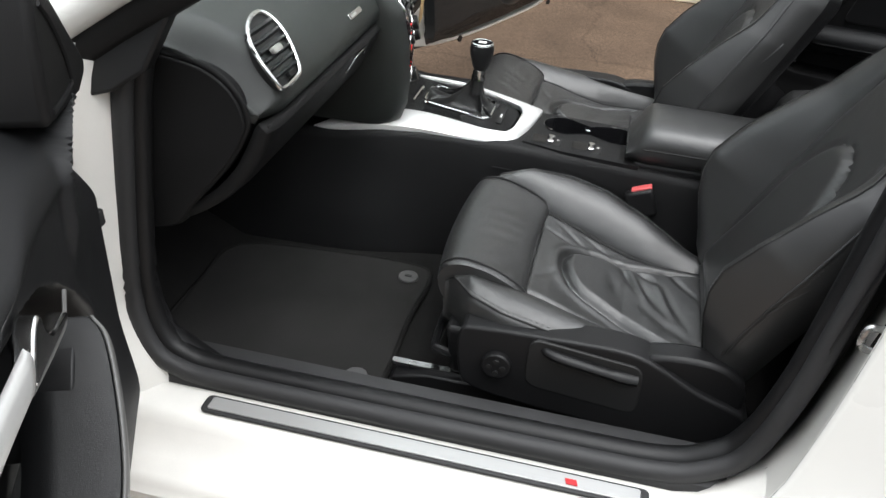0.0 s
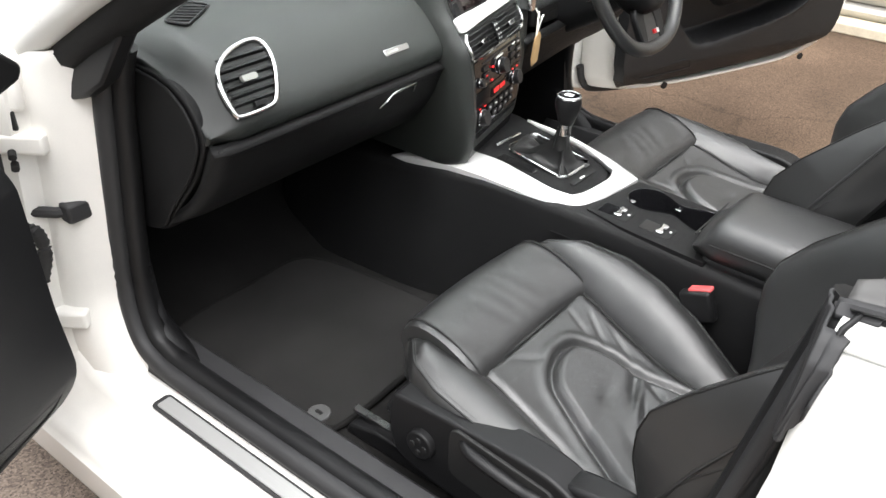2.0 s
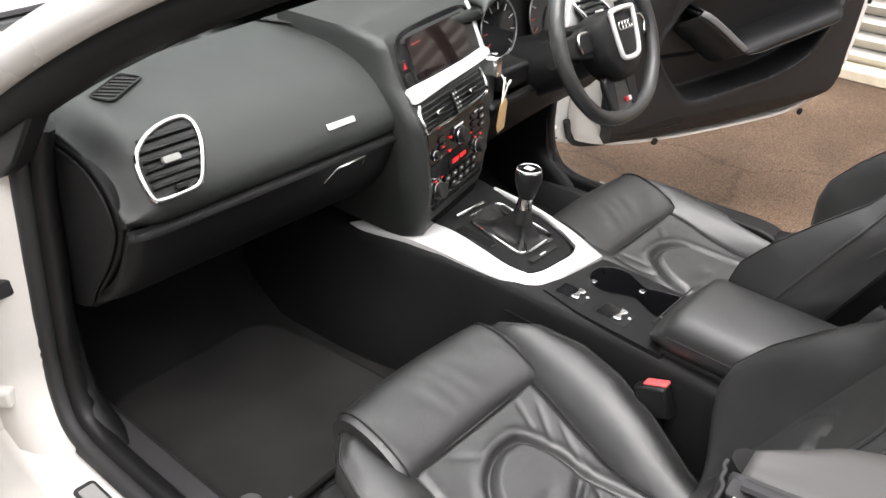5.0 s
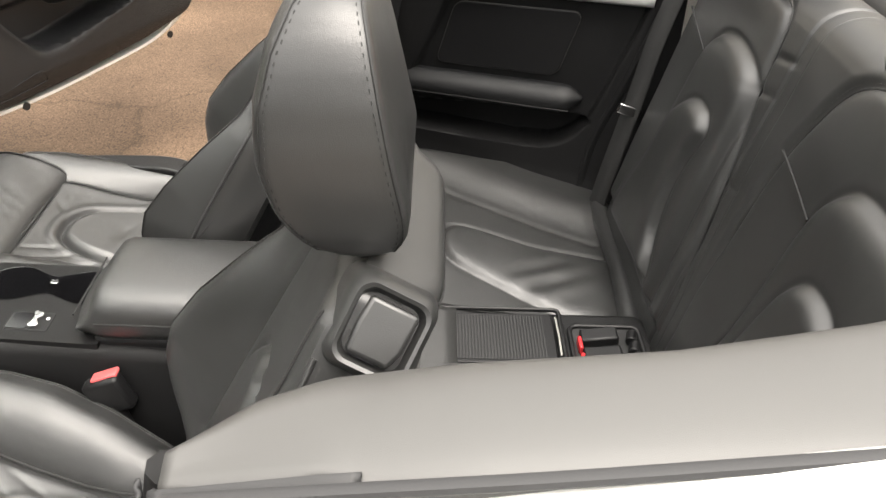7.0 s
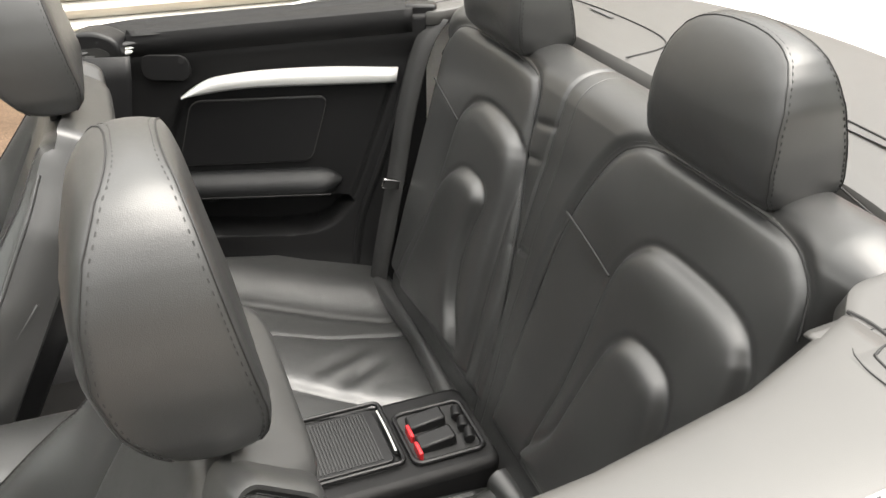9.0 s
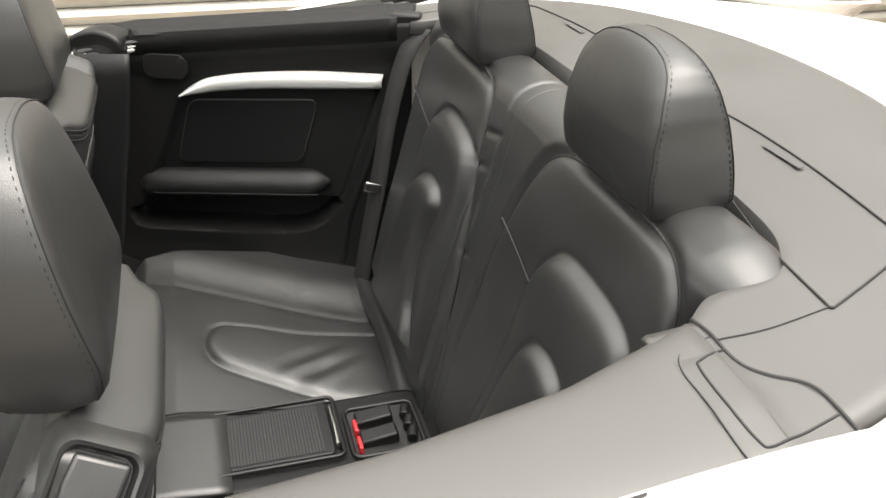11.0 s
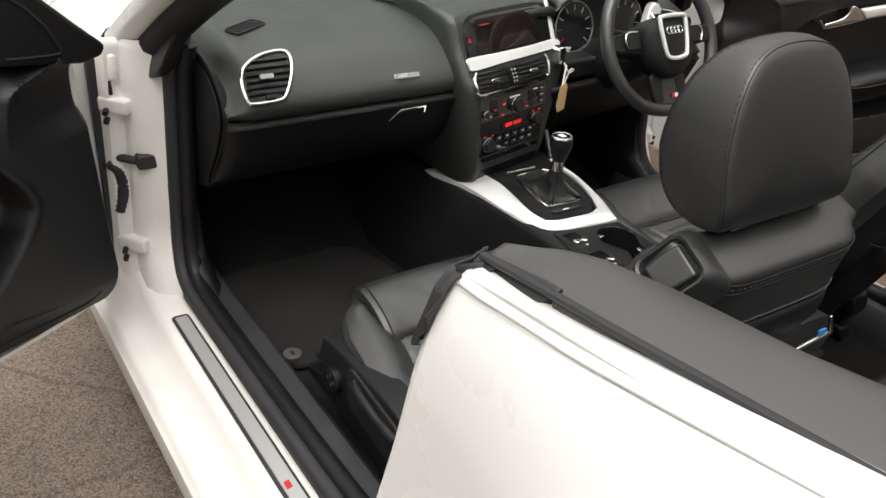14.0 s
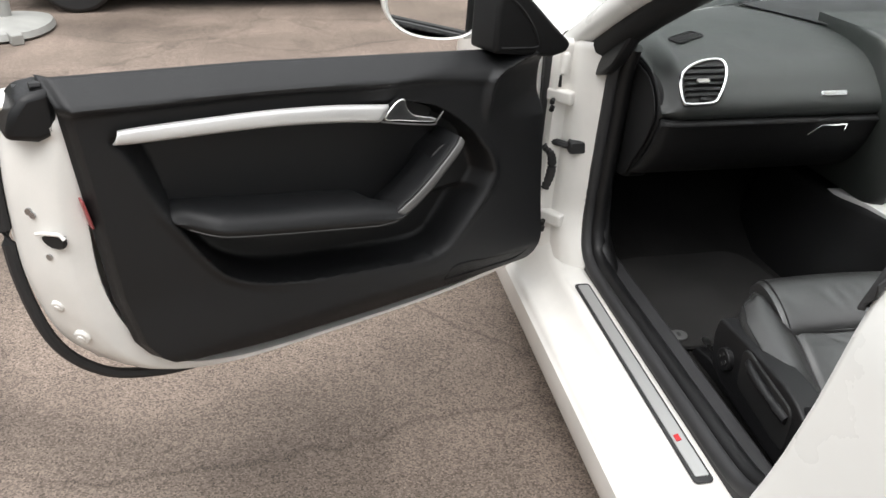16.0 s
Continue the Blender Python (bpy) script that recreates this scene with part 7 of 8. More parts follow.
# ---- rear seats ----
BACK_FACE = [(0.935, 0.44), (0.955, 0.55), (0.982, 0.66), (1.038, 0.87), (1.066, 0.98), (1.080, 1.03)]
BACK_TOP = [tuple(p) for p in spl([(1.080, 1.030), (1.090, 1.047), (1.108, 1.058), (1.135, 1.062), (1.160, 1.054), (1.178, 1.025), (1.182, 0.97)], 30)]
_line = BACK_FACE + BACK_TOP[1:]
_at = [z for _, z in BACK_FACE]
for (xa, za), (xb, zb_) in zip(_line[5:], _line[6:]):
    _at.append(_at[-1] + math.hypot(xb - xa, zb_ - za))
_lx, _lz = np.array([p[0] for p in _line]), np.array([p[1] for p in _line])
_tx, _tz = np.gradient(_lx, _at), np.gradient(_lz, _at)


def rear_back_point(y, z, o=0.0):
    """On the rear seat back: up its face and, past 1.03, back over its top; o stands off it."""
    x, zz = float(np.interp(z, _at, _lx)), float(np.interp(z, _at, _lz))
    tx, tz = float(np.interp(z, _at, _tx)), float(np.interp(z, _at, _tz))
    k = math.hypot(tx, tz)
    return V((x - tz / k * o, y, zz + tx / k * o))


def rear_seat():
    rs = tagged(thing("rear_bench", (0.75, 0, 0.25)), "black leather rear bench shaped as two seats", "car seat")
    # outlines of the outer seam and of the two stepped pads, seat by seat
    arches = {
        -1: ([(-0.030, 0.53), (-0.038, 0.70), (-0.050, 0.836), (-0.064, 0.905), (-0.084, 0.955), (-0.110, 1.002), (-0.140, 1.028), (-0.185, 1.042), (-0.28, 1.044), (-0.36, 1.044), (-0.412, 1.040), (-0.446, 1.024), (-0.468, 0.990), (-0.478, 0.90), (-0.478, 0.53)],
             [(-0.150, 0.55), (-0.168, 0.641), (-0.183, 0.709), (-0.193, 0.787), (-0.196, 0.860), (-0.208, 0.908), (-0.235, 0.937), (-0.262, 0.949), (-0.30, 0.952), (-0.35, 0.951), (-0.391, 0.946), (-0.420, 0.936), (-0.438, 0.918), (-0.449, 0.88), (-0.452, 0.72), (-0.452, 0.55)],
             [(-0.155, 0.580), (-0.190, 0.615), (-0.218, 0.656), (-0.234, 0.714), (-0.248, 0.780), (-0.260, 0.816), (-0.284, 0.841), (-0.316, 0.849), (-0.350, 0.846), (-0.373, 0.834), (-0.386, 0.800), (-0.392, 0.72), (-0.392, 0.55)],
             [(-0.063, 0.905), (-0.10, 0.898), (-0.15, 0.887), (-0.193, 0.876)]),
        1: ([(0.020, 0.53), (0.026, 0.66), (0.060, 0.820), (0.088, 0.90), (0.100, 0.95), (0.106, 0.99), (0.116, 1.022), (0.140, 1.040), (0.20, 1.046), (0.30, 1.046), (0.39, 1.044), (0.440, 1.030), (0.476, 0.985), (0.484, 0.92), (0.484, 0.53)],
            [(0.070, 0.55), (0.078, 0.70), (0.084, 0.82), (0.092, 0.905), (0.114, 0.940), (0.155, 0.953), (0.215, 0.957), (0.262, 0.952), (0.300, 0.934), (0.322, 0.895), (0.326, 0.82), (0.345, 0.72), (0.395, 0.615), (0.42, 0.55)],
            [(0.095, 0.580), (0.110, 0.610), (0.137, 0.650), (0.150, 0.709), (0.148, 0.775), (0.137, 0.825), (0.155, 0.848), (0.185, 0.853), (0.220, 0.850), (0.253, 0.834), (0.285, 0.795), (0.310, 0.70), (0.34, 0.60), (0.35, 0.55)],
            [(0.469, 0.930), (0.42, 0.918), (0.37, 0.906), (0.330, 0.897)]),
    }
    for sg in (-1, 1):
        ao, a1, a2, slant = arches[sg]
        ao, a1, a2 = curve2(ao, 80), curve2(a1, 70), curve2(a2, 60)
        ny, nz = 230, 270
        Y, Z = np.meshgrid(np.linspace(0.0, sg * 0.535, ny), np.linspace(0.44, 1.20, nz))
        s1, s2, so = poly_sd(Y, Z, a1), poly_sd(Y, Z, a2), poly_sd(Y, Z, ao)
        puff = lambda sd, h, w: h * (1 - np.exp(-0.5 * (np.hypot(sd, 0.005) - sd) / w)) - 0.22 * h * np.exp(-(sd / 0.007) ** 2)
        O = puff(s1, 0.020, 0.011) + puff(s2, 0.019, 0.010) + puff(so, 0.010, 0.008)
        O += 0.007 * smooth01(so / 0.02) * smooth01((Z - 0.60) / 0.2) - 0.12 * smooth01((np.abs(Y) - 0.462) / 0.075) * (1 - 0.80 * smooth01((Z - 0.96) / 0.07))
        O -= 0.004 * np.exp(-((Y - 0.034) / 0.004) ** 2)
        for zc, yc in ((0.93, 0.075), (0.80, 0.03), (0.985, 0.06)):
            O -= 0.0035 * np.exp(-((Z - zc + 0.2 * (Y - yc)) / 0.006) ** 2) * np.exp(-((Y - yc) / 0.03) ** 2)
        O += 0.0016 * np.sin(Z * 31 + 5 * Y) * np.sin(Y * 23 + 1.7) * smooth01((1.0 - Z) / 0.1)
        rows = [[rear_back_point(Y[i, j], Z[i, j], O[i, j]) for j in range(ny)] for i in range(nz)]
        b = part("backrest", rows_bm(rows), LEATHER_PLAIN, rs, "leather rear backrest with nested arched pads", thick=0.03, offset=-1.0)
        part("seam", tube([rear_back_point(y, z, 0.0005) for y, z in ao[4:-8]], 0.0016, 6), DEEP, b)
        part("stitching", stitches([rear_back_point(y * 0.985, z + 0.004, 0.0065) for y, z in ao[8:-22]]), THREAD, b)
        part("diagonal_seam", tube([rear_back_point(y, z, 0.0125) for y, z in slant], 0.0018, 6), DEEP, b)
        # cushion
        ny, nx = 140, 150
        Q, X = np.meshgrid(np.linspace(0.075, 0.66, ny), np.linspace(0.44, 0.945, nx))
        zc = np.interp(X, [0.44, 0.455, 0.48, 0.54, 0.65, 0.80, 0.945], [0.43, 0.480, 0.506, 0.510, 0.492, 0.468, 0.455])
        zc = zc + 0.026 * smooth01((Q - np.interp(X, [0.46, 0.9], [0.59, 0.40])) / 0.13)
        zc -= 0.003 * np.exp(-((Q - np.interp(X, [0.46, 0.9], [0.585, 0.39])) / 0.010) ** 2) * smooth01((X - 0.46) / 0.05)
        up = curve2([(0.94, 0.09), (0.83, 0.125), (0.70, 0.20), (0.62, 0.255), (0.595, 0.30), (0.595, 0.35), (0.62, 0.39), (0.68, 0.385), (0.76, 0.36), (0.85, 0.345), (0.94, 0.33)], 60)
        su = poly_sd(X, Q, up)
        zc += 0.013 * (1 - np.exp(-np.maximum(-su, 0) / 0.014)) - 0.003 * np.exp(-(su / 0.008) ** 2)
        zc += 0.004 * np.sin(58 * X + 8 * np.sin(Q * 13)) * np.exp(-((X - 0.80) / 0.06) ** 2) * np.exp(-((Q - 0.24) / 0.07) ** 2)
        zc -= 0.02 * smooth01((0.10 - Q) / 0.025)
        rows = [[(X[i, j], sg * Q[i, j], zc[i, j]) for j in range(ny)] for i in range(nx)]
        cu = part("cushion", rows_bm(rows), LEATHER, rs, "leather rear cushion with a shaped pad", thick=0.03, offset=-1.0)
        for k in (0.0, 0.008):
            part("seam", tube([(x, sg * (0.112 + k), float(np.interp(x, [0.46, 0.48, 0.54, 0.65, 0.80, 0.945], [0.490, 0.507, 0.511, 0.493, 0.469, 0.457])) + 0.001) for x in np.linspace(0.462, 0.93, 30)], 0.0014, 6), DEEP, cu)
        part("front_skirt", rows_bm([[(x, sg * y, z) for y in np.linspace(0.06, 0.66, 8)] for x, z in ((0.445, 0.45), (0.435, 0.40), (0.45, 0.24))]), CARPET, rs, "carpeted seat plinth", thick=0.01)
        # bolster roll where cushion meets back
        part("rear_roll", tube([(0.935 + 0.012 * math.sin(t * 3), sg * (0.10 + 0.42 * t), 0.468) for t in np.linspace(0, 1, 14)], 0.024, 10), LEATHER, rs)
        # head restraint
        lerp = lambda zs, vs: (lambda z: float(np.interp(z, zs, vs)))
        half_w = lerp([1.048, 1.058, 1.08, 1.12, 1.16, 1.185, 1.203, 1.213, 1.219, 1.222], [0.092, 0.102, 0.107, 0.107, 0.102, 0.093, 0.080, 0.064, 0.042, 0.016])
        fr_x = lerp([1.048, 1.07, 1.10, 1.14, 1.18, 1.222], [1.085, 1.070, 1.066, 1.068, 1.076, 1.092])
        re_x = lerp([1.048, 1.07, 1.10, 1.15, 1.19, 1.222], [1.155, 1.167, 1.162, 1.150, 1.137, 1.124])
        head_restraint(rs, half_w, fr_x, re_x, 1.048, 1.222, lambda x, q, z, sg=sg: (x, sg * (0.281 + q), z), "leather rear head restraint with a stitched band")
        for q in (0.25, 0.32):
            part("restraint_bar", disc((1.12, sg * q, 1.04), (0, 0, 1), 0.006, 0.05, 10), HARD, rs)
    # centre box between the cushions
    ob = part("centre_box", prism(rounded(0.455, -0.085, 0.955, 0.112, 0.03, 4), lambda u, v, w: V((u, v, w)), 0.26, 0.497), SOFT, rs, "black box between the rear seats", bevel=0.014, segs=3)
    part("box_nose", rows_bm([[(x, y, z) for x, z in spl([(0.62, 0.506), (0.54, 0.515), (0.48, 0.512), (0.455, 0.49), (0.445, 0.44)], 14)] for y in np.linspace(-0.082, 0.108, 12)]), LEATHER_PLAIN, ob, "leather-covered front edge", thick=0.01)
    lid = part("roller_lid", prism(rounded(0.575, -0.035, 0.785, 0.095, 0.010, 4), lambda u, v, w: V((u, v, 0.500 + w)), -0.002, 0.004), HARD, ob, "ribbed sliding lid with a bright edge", bevel=0.002)
    for k in range(36):
        u = 0.583 + k * 0.0052
        part("rib", prism([(u, -0.028), (u + 0.0026, -0.028), (u + 0.0026, 0.088), (u, 0.088)], lambda a, b, w: V((a, b, 0.504 + w)), 0.0, 0.0014), ROLLER, lid, smooth=False)
    part("lid_frame", tube([V((u, v, 0.505)) for u, v in rounded(0.565, -0.045, 0.798, 0.105, 0.012, 5)], 0.0040, 8, closed=True), HARD, lid)
    part("bright_edge", tube([V((0.786 + 0.006 * math.cos(v * 12), v + 0.03, 0.507)) for v in np.linspace(-0.052, 0.050, 12)], 0.0038, 8), CHROME, lid, "bright metal edge")
    # the well is not cut; a flat dark plate imitates its shade
    well = part("well_shade_plate", prism(rounded(0.815, -0.050, 0.925, 0.062, 0.012, 4), lambda u, v, w: V((u, v, 0.497 + w)), -0.0005, 0.003), DEEP, ob, "dark plate standing in for the shaded recess of the rear belt buckles")
    part("well_rim", tube([V((u, v, 0.501)) for u, v in rounded(0.812, -0.054, 0.930, 0.066, 0.014, 5)], 0.0045, 8, closed=True), HARD, well)
    for y in (-0.018, 0.030):
        bu = part("buckle", box((0.858, y, 0.507), (0.062, 0.032, 0.020), Euler((0, radians(-8), 0)).to_matrix()), HARD, rs, "black rear belt buckle", bevel=0.004)
    for y in (-0.030, 0.012):
        part("buckle_button", box((0.824, y - 0.002, 0.506), (0.007, 0.030, 0.017)), RED, rs, "red release button", bevel=0.002)
    for k in range(3):
        part("hinge_roller", disc((0.912, 0.028 - 0.028 * k, 0.510), (0.3, 1, 0), 0.009, 0.024, 14), HARD, ob, bevel=0.002)


rear_seat()


# ---- side panels beside the rear seats ----
def side_panel(side):
    A = V((0.616, side * 0.715, 0))
    d = V((0.921, side * -0.39, 0)).normalized()
    nr = V((-0.39, side * -0.921, 0)).normalized()
    S = lambda u, z, n: A + d * u + nr * n + V((0, 0, z))
    sp = thing("rear_side_panel", S(0.12, 0.45, 0))
    nu, nz = 170, 160
    U, T = np.meshgrid(np.linspace(-0.215, 0.47, nu), np.linspace(0, 1, nz))
    zt = np.interp(U, [-0.215, -0.12, 0.44, 0.47], [0.985, 1.002, 1.060, 1.062]) - (0.0 if side > 0 else 0.08)
    Z = 0.42 + (zt - 0.42) * T
    N = np.zeros_like(U)
    inset = curve2([(-0.15, 0.60), (-0.09, 0.72), (-0.045, 0.82), (-0.02, 0.868), (0.03, 0.90), (0.12, 0.918), (0.25, 0.925), (0.40, 0.915), (0.405, 0.89), (0.36, 0.76), (0.325, 0.665), (0.29, 0.60), (0.24, 0.565), (0.18, 0.552), (0.05, 0.546), (-0.10, 0.540), (-0.16, 0.548)], 80, True)
    N -= 0.022 * smooth01(-poly_sd(U, Z, inset) / 0.014)
    pocket = curve2([(-0.165, 0.595), (-0.17, 0.556), (-0.14, 0.545), (0.05, 0.548), (0.19, 0.555), (0.25, 0.575), (0.29, 0.615), (0.30, 0.645), (0.0, 0.62)], 60, True)
    N -= 0.050 * smooth01(-poly_sd(U, Z, pocket) / 0.012)
    N += 0.012 * smooth01((Z - (zt - 0.11)) / 0.05) - 0.075 * smooth01((Z - (zt - 0.035)) / 0.035) ** 2
    N += 0.010 * smooth01((0.52 - Z) / 0.08)
    part("panel", rows_bm([[S(U[i, j], Z[i, j], N[i, j]) for j in range(nu)] for i in range(nz)]), SOFT, sp, "moulded black side panel", thick=0.012, offset=-1.0)
    top = [(-0.018, 0.868), (0.02, 0.895), (0.064, 0.912), (0.16, 0.926), (0.28, 0.934), (0.416, 0.935)]
    low = [(-0.012, 0.866), (0.03, 0.873), (0.075, 0.881), (0.16, 0.890), (0.28, 0.896), (0.412, 0.903)]
    rows = [[S(a + (b - a) * t, za + (zb - za) * t, 0.006 + 0.012 * math.sin(t * math.pi) ** 0.6) for t in np.linspace(0, 1, 8)] for (a, za), (b, zb) in zip(spl(top, 40), spl(low, 40))]
    part("silver_strip", rows_bm(rows), ALU, sp, "curved brushed aluminium strip", thick=0.004)
    gr = rounded(-0.035, 0.715, 0.245, 0.858, 0.02, 4)
    gr = [(u + 0.30 * (z - 0.786) + 0.005, z + 0.06 * (u - 0.1)) for u, z in gr]
    g = part("speaker_grille", prism(gr, S, -0.026, -0.0145), HARD, sp, "flat rounded speaker grille", bevel=0.002)
    # pale tube paints the thin highlight along the grille's edge
    part("rim", tube([S(u, z, -0.0165) for u, z in gr], 0.0010, 6, closed=True), THREAD, g)
    rows = []
    for t in np.linspace(0, 1, 30):
        u = -0.150 + 0.440 * t
        zc = 0.655 + 0.026 * t
        e = min(1, (t + 0.004) / 0.08) ** 0.5 * min(1, (1.004 - t) / 0.09) ** 0.5
        rows.append([S(u, zc + dz * e, n * e - 0.02) for n, dz in spl([(0.0, 0.030), (0.014, 0.028), (0.030, 0.016), (0.038, 0.0), (0.036, -0.014), (0.026, -0.026), (0.0, -0.032)], 16)])
    ar = part("armrest", rows_bm(rows, cap=True), TRIM, sp, "padded armrest above a dark pocket")
    part("seam", tube([S(-0.14 + 0.465 * t, 0.655 + 0.026 * t - 0.016, 0.0155) for t in np.linspace(0.08, 0.88, 20)], 0.0014, 6), DEEP, ar)
    # ledge from the panel's top out to the weatherstrip
    rows = []
    for u in np.linspace(-0.105, 0.445, 30):
        zp = float(np.interp(u, [-0.215, -0.12, 0.44, 0.47], [0.985, 1.002, 1.060, 1.062]))
        a = S(u, zp - 0.055, 0.013)
        zo = float(np.interp(a.x, [0.398, 0.50, 0.75, 1.03], [0.972, 0.990, 1.016, 1.042]))
        rows.append([a, S(u, zp - 0.025, 0.0145), S(u, zp - 0.012, 0.010), S(u, zp - 0.007, 0.0), V((a.x, side * max(0.722, abs(a.y) + 0.004), max(zo, zp - 0.014))), V((a.x, side * max(0.730, abs(a.y) + 0.012), zo + 0.002)), V((a.x, side * max(0.732, abs(a.y) + 0.013), zo - 0.02))])
    part("top_ledge", rows_bm(rows), SOFT, sp, "soft ledge along the belt line", thick=0.006)
    # cap with a bolt, screw cover, belt guide
    if side < 0:
        return tagged(sp, "black side panel with silver strip and armrest", "interior panel", "rear side panels")
    part("screw_cover", prism(rounded(-0.085, 0.903, 0.010, 0.955, 0.020, 5), S, -0.004, 0.0145), SOFT, sp, bevel=0.0015)
    part("hole", disc(S(-0.004, 0.944, 0.0145), nr, 0.006, 0.004, 14), DEEP, sp)
    part("bracket", prism([(0.430, 1.055), (0.425, 0.985), (0.445, 0.970), (0.475, 0.975), (0.49, 1.02), (0.49, 1.055)], S, -0.03, 0.006), HARD, sp, "black bracket with a bolt hole", bevel=0.006)
    part("hole", disc(S(0.455, 1.005, 0.006), nr, 0.012, 0.006, 16), DEEP, sp)
    part("rear_edge", tube([S(u, z, -0.004) for u, z in spl([(0.455, 1.0), (0.43, 0.90), (0.38, 0.74), (0.33, 0.60), (0.31, 0.46)], 24)], 0.010, 8), SOFT, sp)
    tagged(sp, "black side panel with silver strip and armrest", "interior panel", "rear side panels")
    G = lambda u, z, n: S(u, z, n + 0.035)
    gu = part("belt_guide", prism(curve2([(-0.245, 0.925), (-0.236, 0.960), (-0.215, 0.990), (-0.165, 1.006), (-0.120, 0.994), (-0.108, 0.970), (-0.118, 0.945), (-0.15, 0.935), (-0.20, 0.925)], 30, True), G, -0.05, 0.012), HARD, sp, "black belt guide loop", bevel=0.008, segs=3)
    part("slot", prism(curve2([(-0.222, 0.950), (-0.205, 0.968), (-0.15, 0.976), (-0.128, 0.965), (-0.15, 0.952)], 20, True), G, 0.011, 0.0135), DEEP, gu)
    # front belt hanging from its guide
    b = tagged(thing("seat_belt", S(-0.2, 0.5, 0.02)), "black seat belt hanging with its metal tongue", "seat belt", "front belts")
    path = [G(-0.178, 0.962, 0.014), G(-0.183, 0.92, 0.020), S(-0.205, 0.80, 0.088), S(-0.232, 0.66, 0.112), S(-0.268, 0.50, 0.122), S(-0.300, 0.34, 0.126), S(-0.320, 0.22, 0.126)]
    part("webbing", rows_bm([[p - d * 0.022, p + d * 0.022] for p in spl(path, 30)]), BELT, b, thick=0.002)
    tg = V((0.350, side * 0.684, 0.612))
    part("tongue", prism(rounded(-0.020, -0.010, 0.020, 0.010, 0.004, 3), lambda u, v, w: tg + d * u + V((0, 0, v)) + nr * w, -0.003, 0.003), ALU, b, "bright steel tongue", bevel=0.001)
    part("tongue_loop", tube([tg + d * u + V((0, 0, v - 0.028)) + nr * 0.004 for u, v in rounded(-0.013, -0.016, 0.013, 0.016, 0.005, 4)], 0.0040, 6, closed=True), ALU, b)
    part("tongue_stop", box(tg + d * 0.028 + V((0, 0, 0.012)), (0.03, 0.012, 0.016)), GREYP, b, bevel=0.003)
    # rear belt
    rb = tagged(thing("seat_belt", S(0.40, 0.5, 0.0)), "black rear seat belt lying against the backrest", "seat belt", "rear belts")
    path = [V((1.072, side * 0.515, 1.03)), V((1.035, side * 0.508, 0.98)), V((1.0, side * 0.505, 0.86)), V((0.975, side * 0.505, 0.72)), V((0.945, side * 0.510, 0.56)), V((0.93, side * 0.515, 0.46))]
    part("webbing", rows_bm([[p + V((-0.014, side * 0.018, 0)), p + V((0.010, side * -0.018, 0))] for p in spl(path, 26)]), BELT, rb, thick=0.002)
    part("tongue", box((0.966, side * 0.500, 0.71), (0.05, 0.012, 0.022), Euler((0, 0.3, 0)).to_matrix()), STEEL, rb, "steel tongue", bevel=0.003)


side_panel(1)


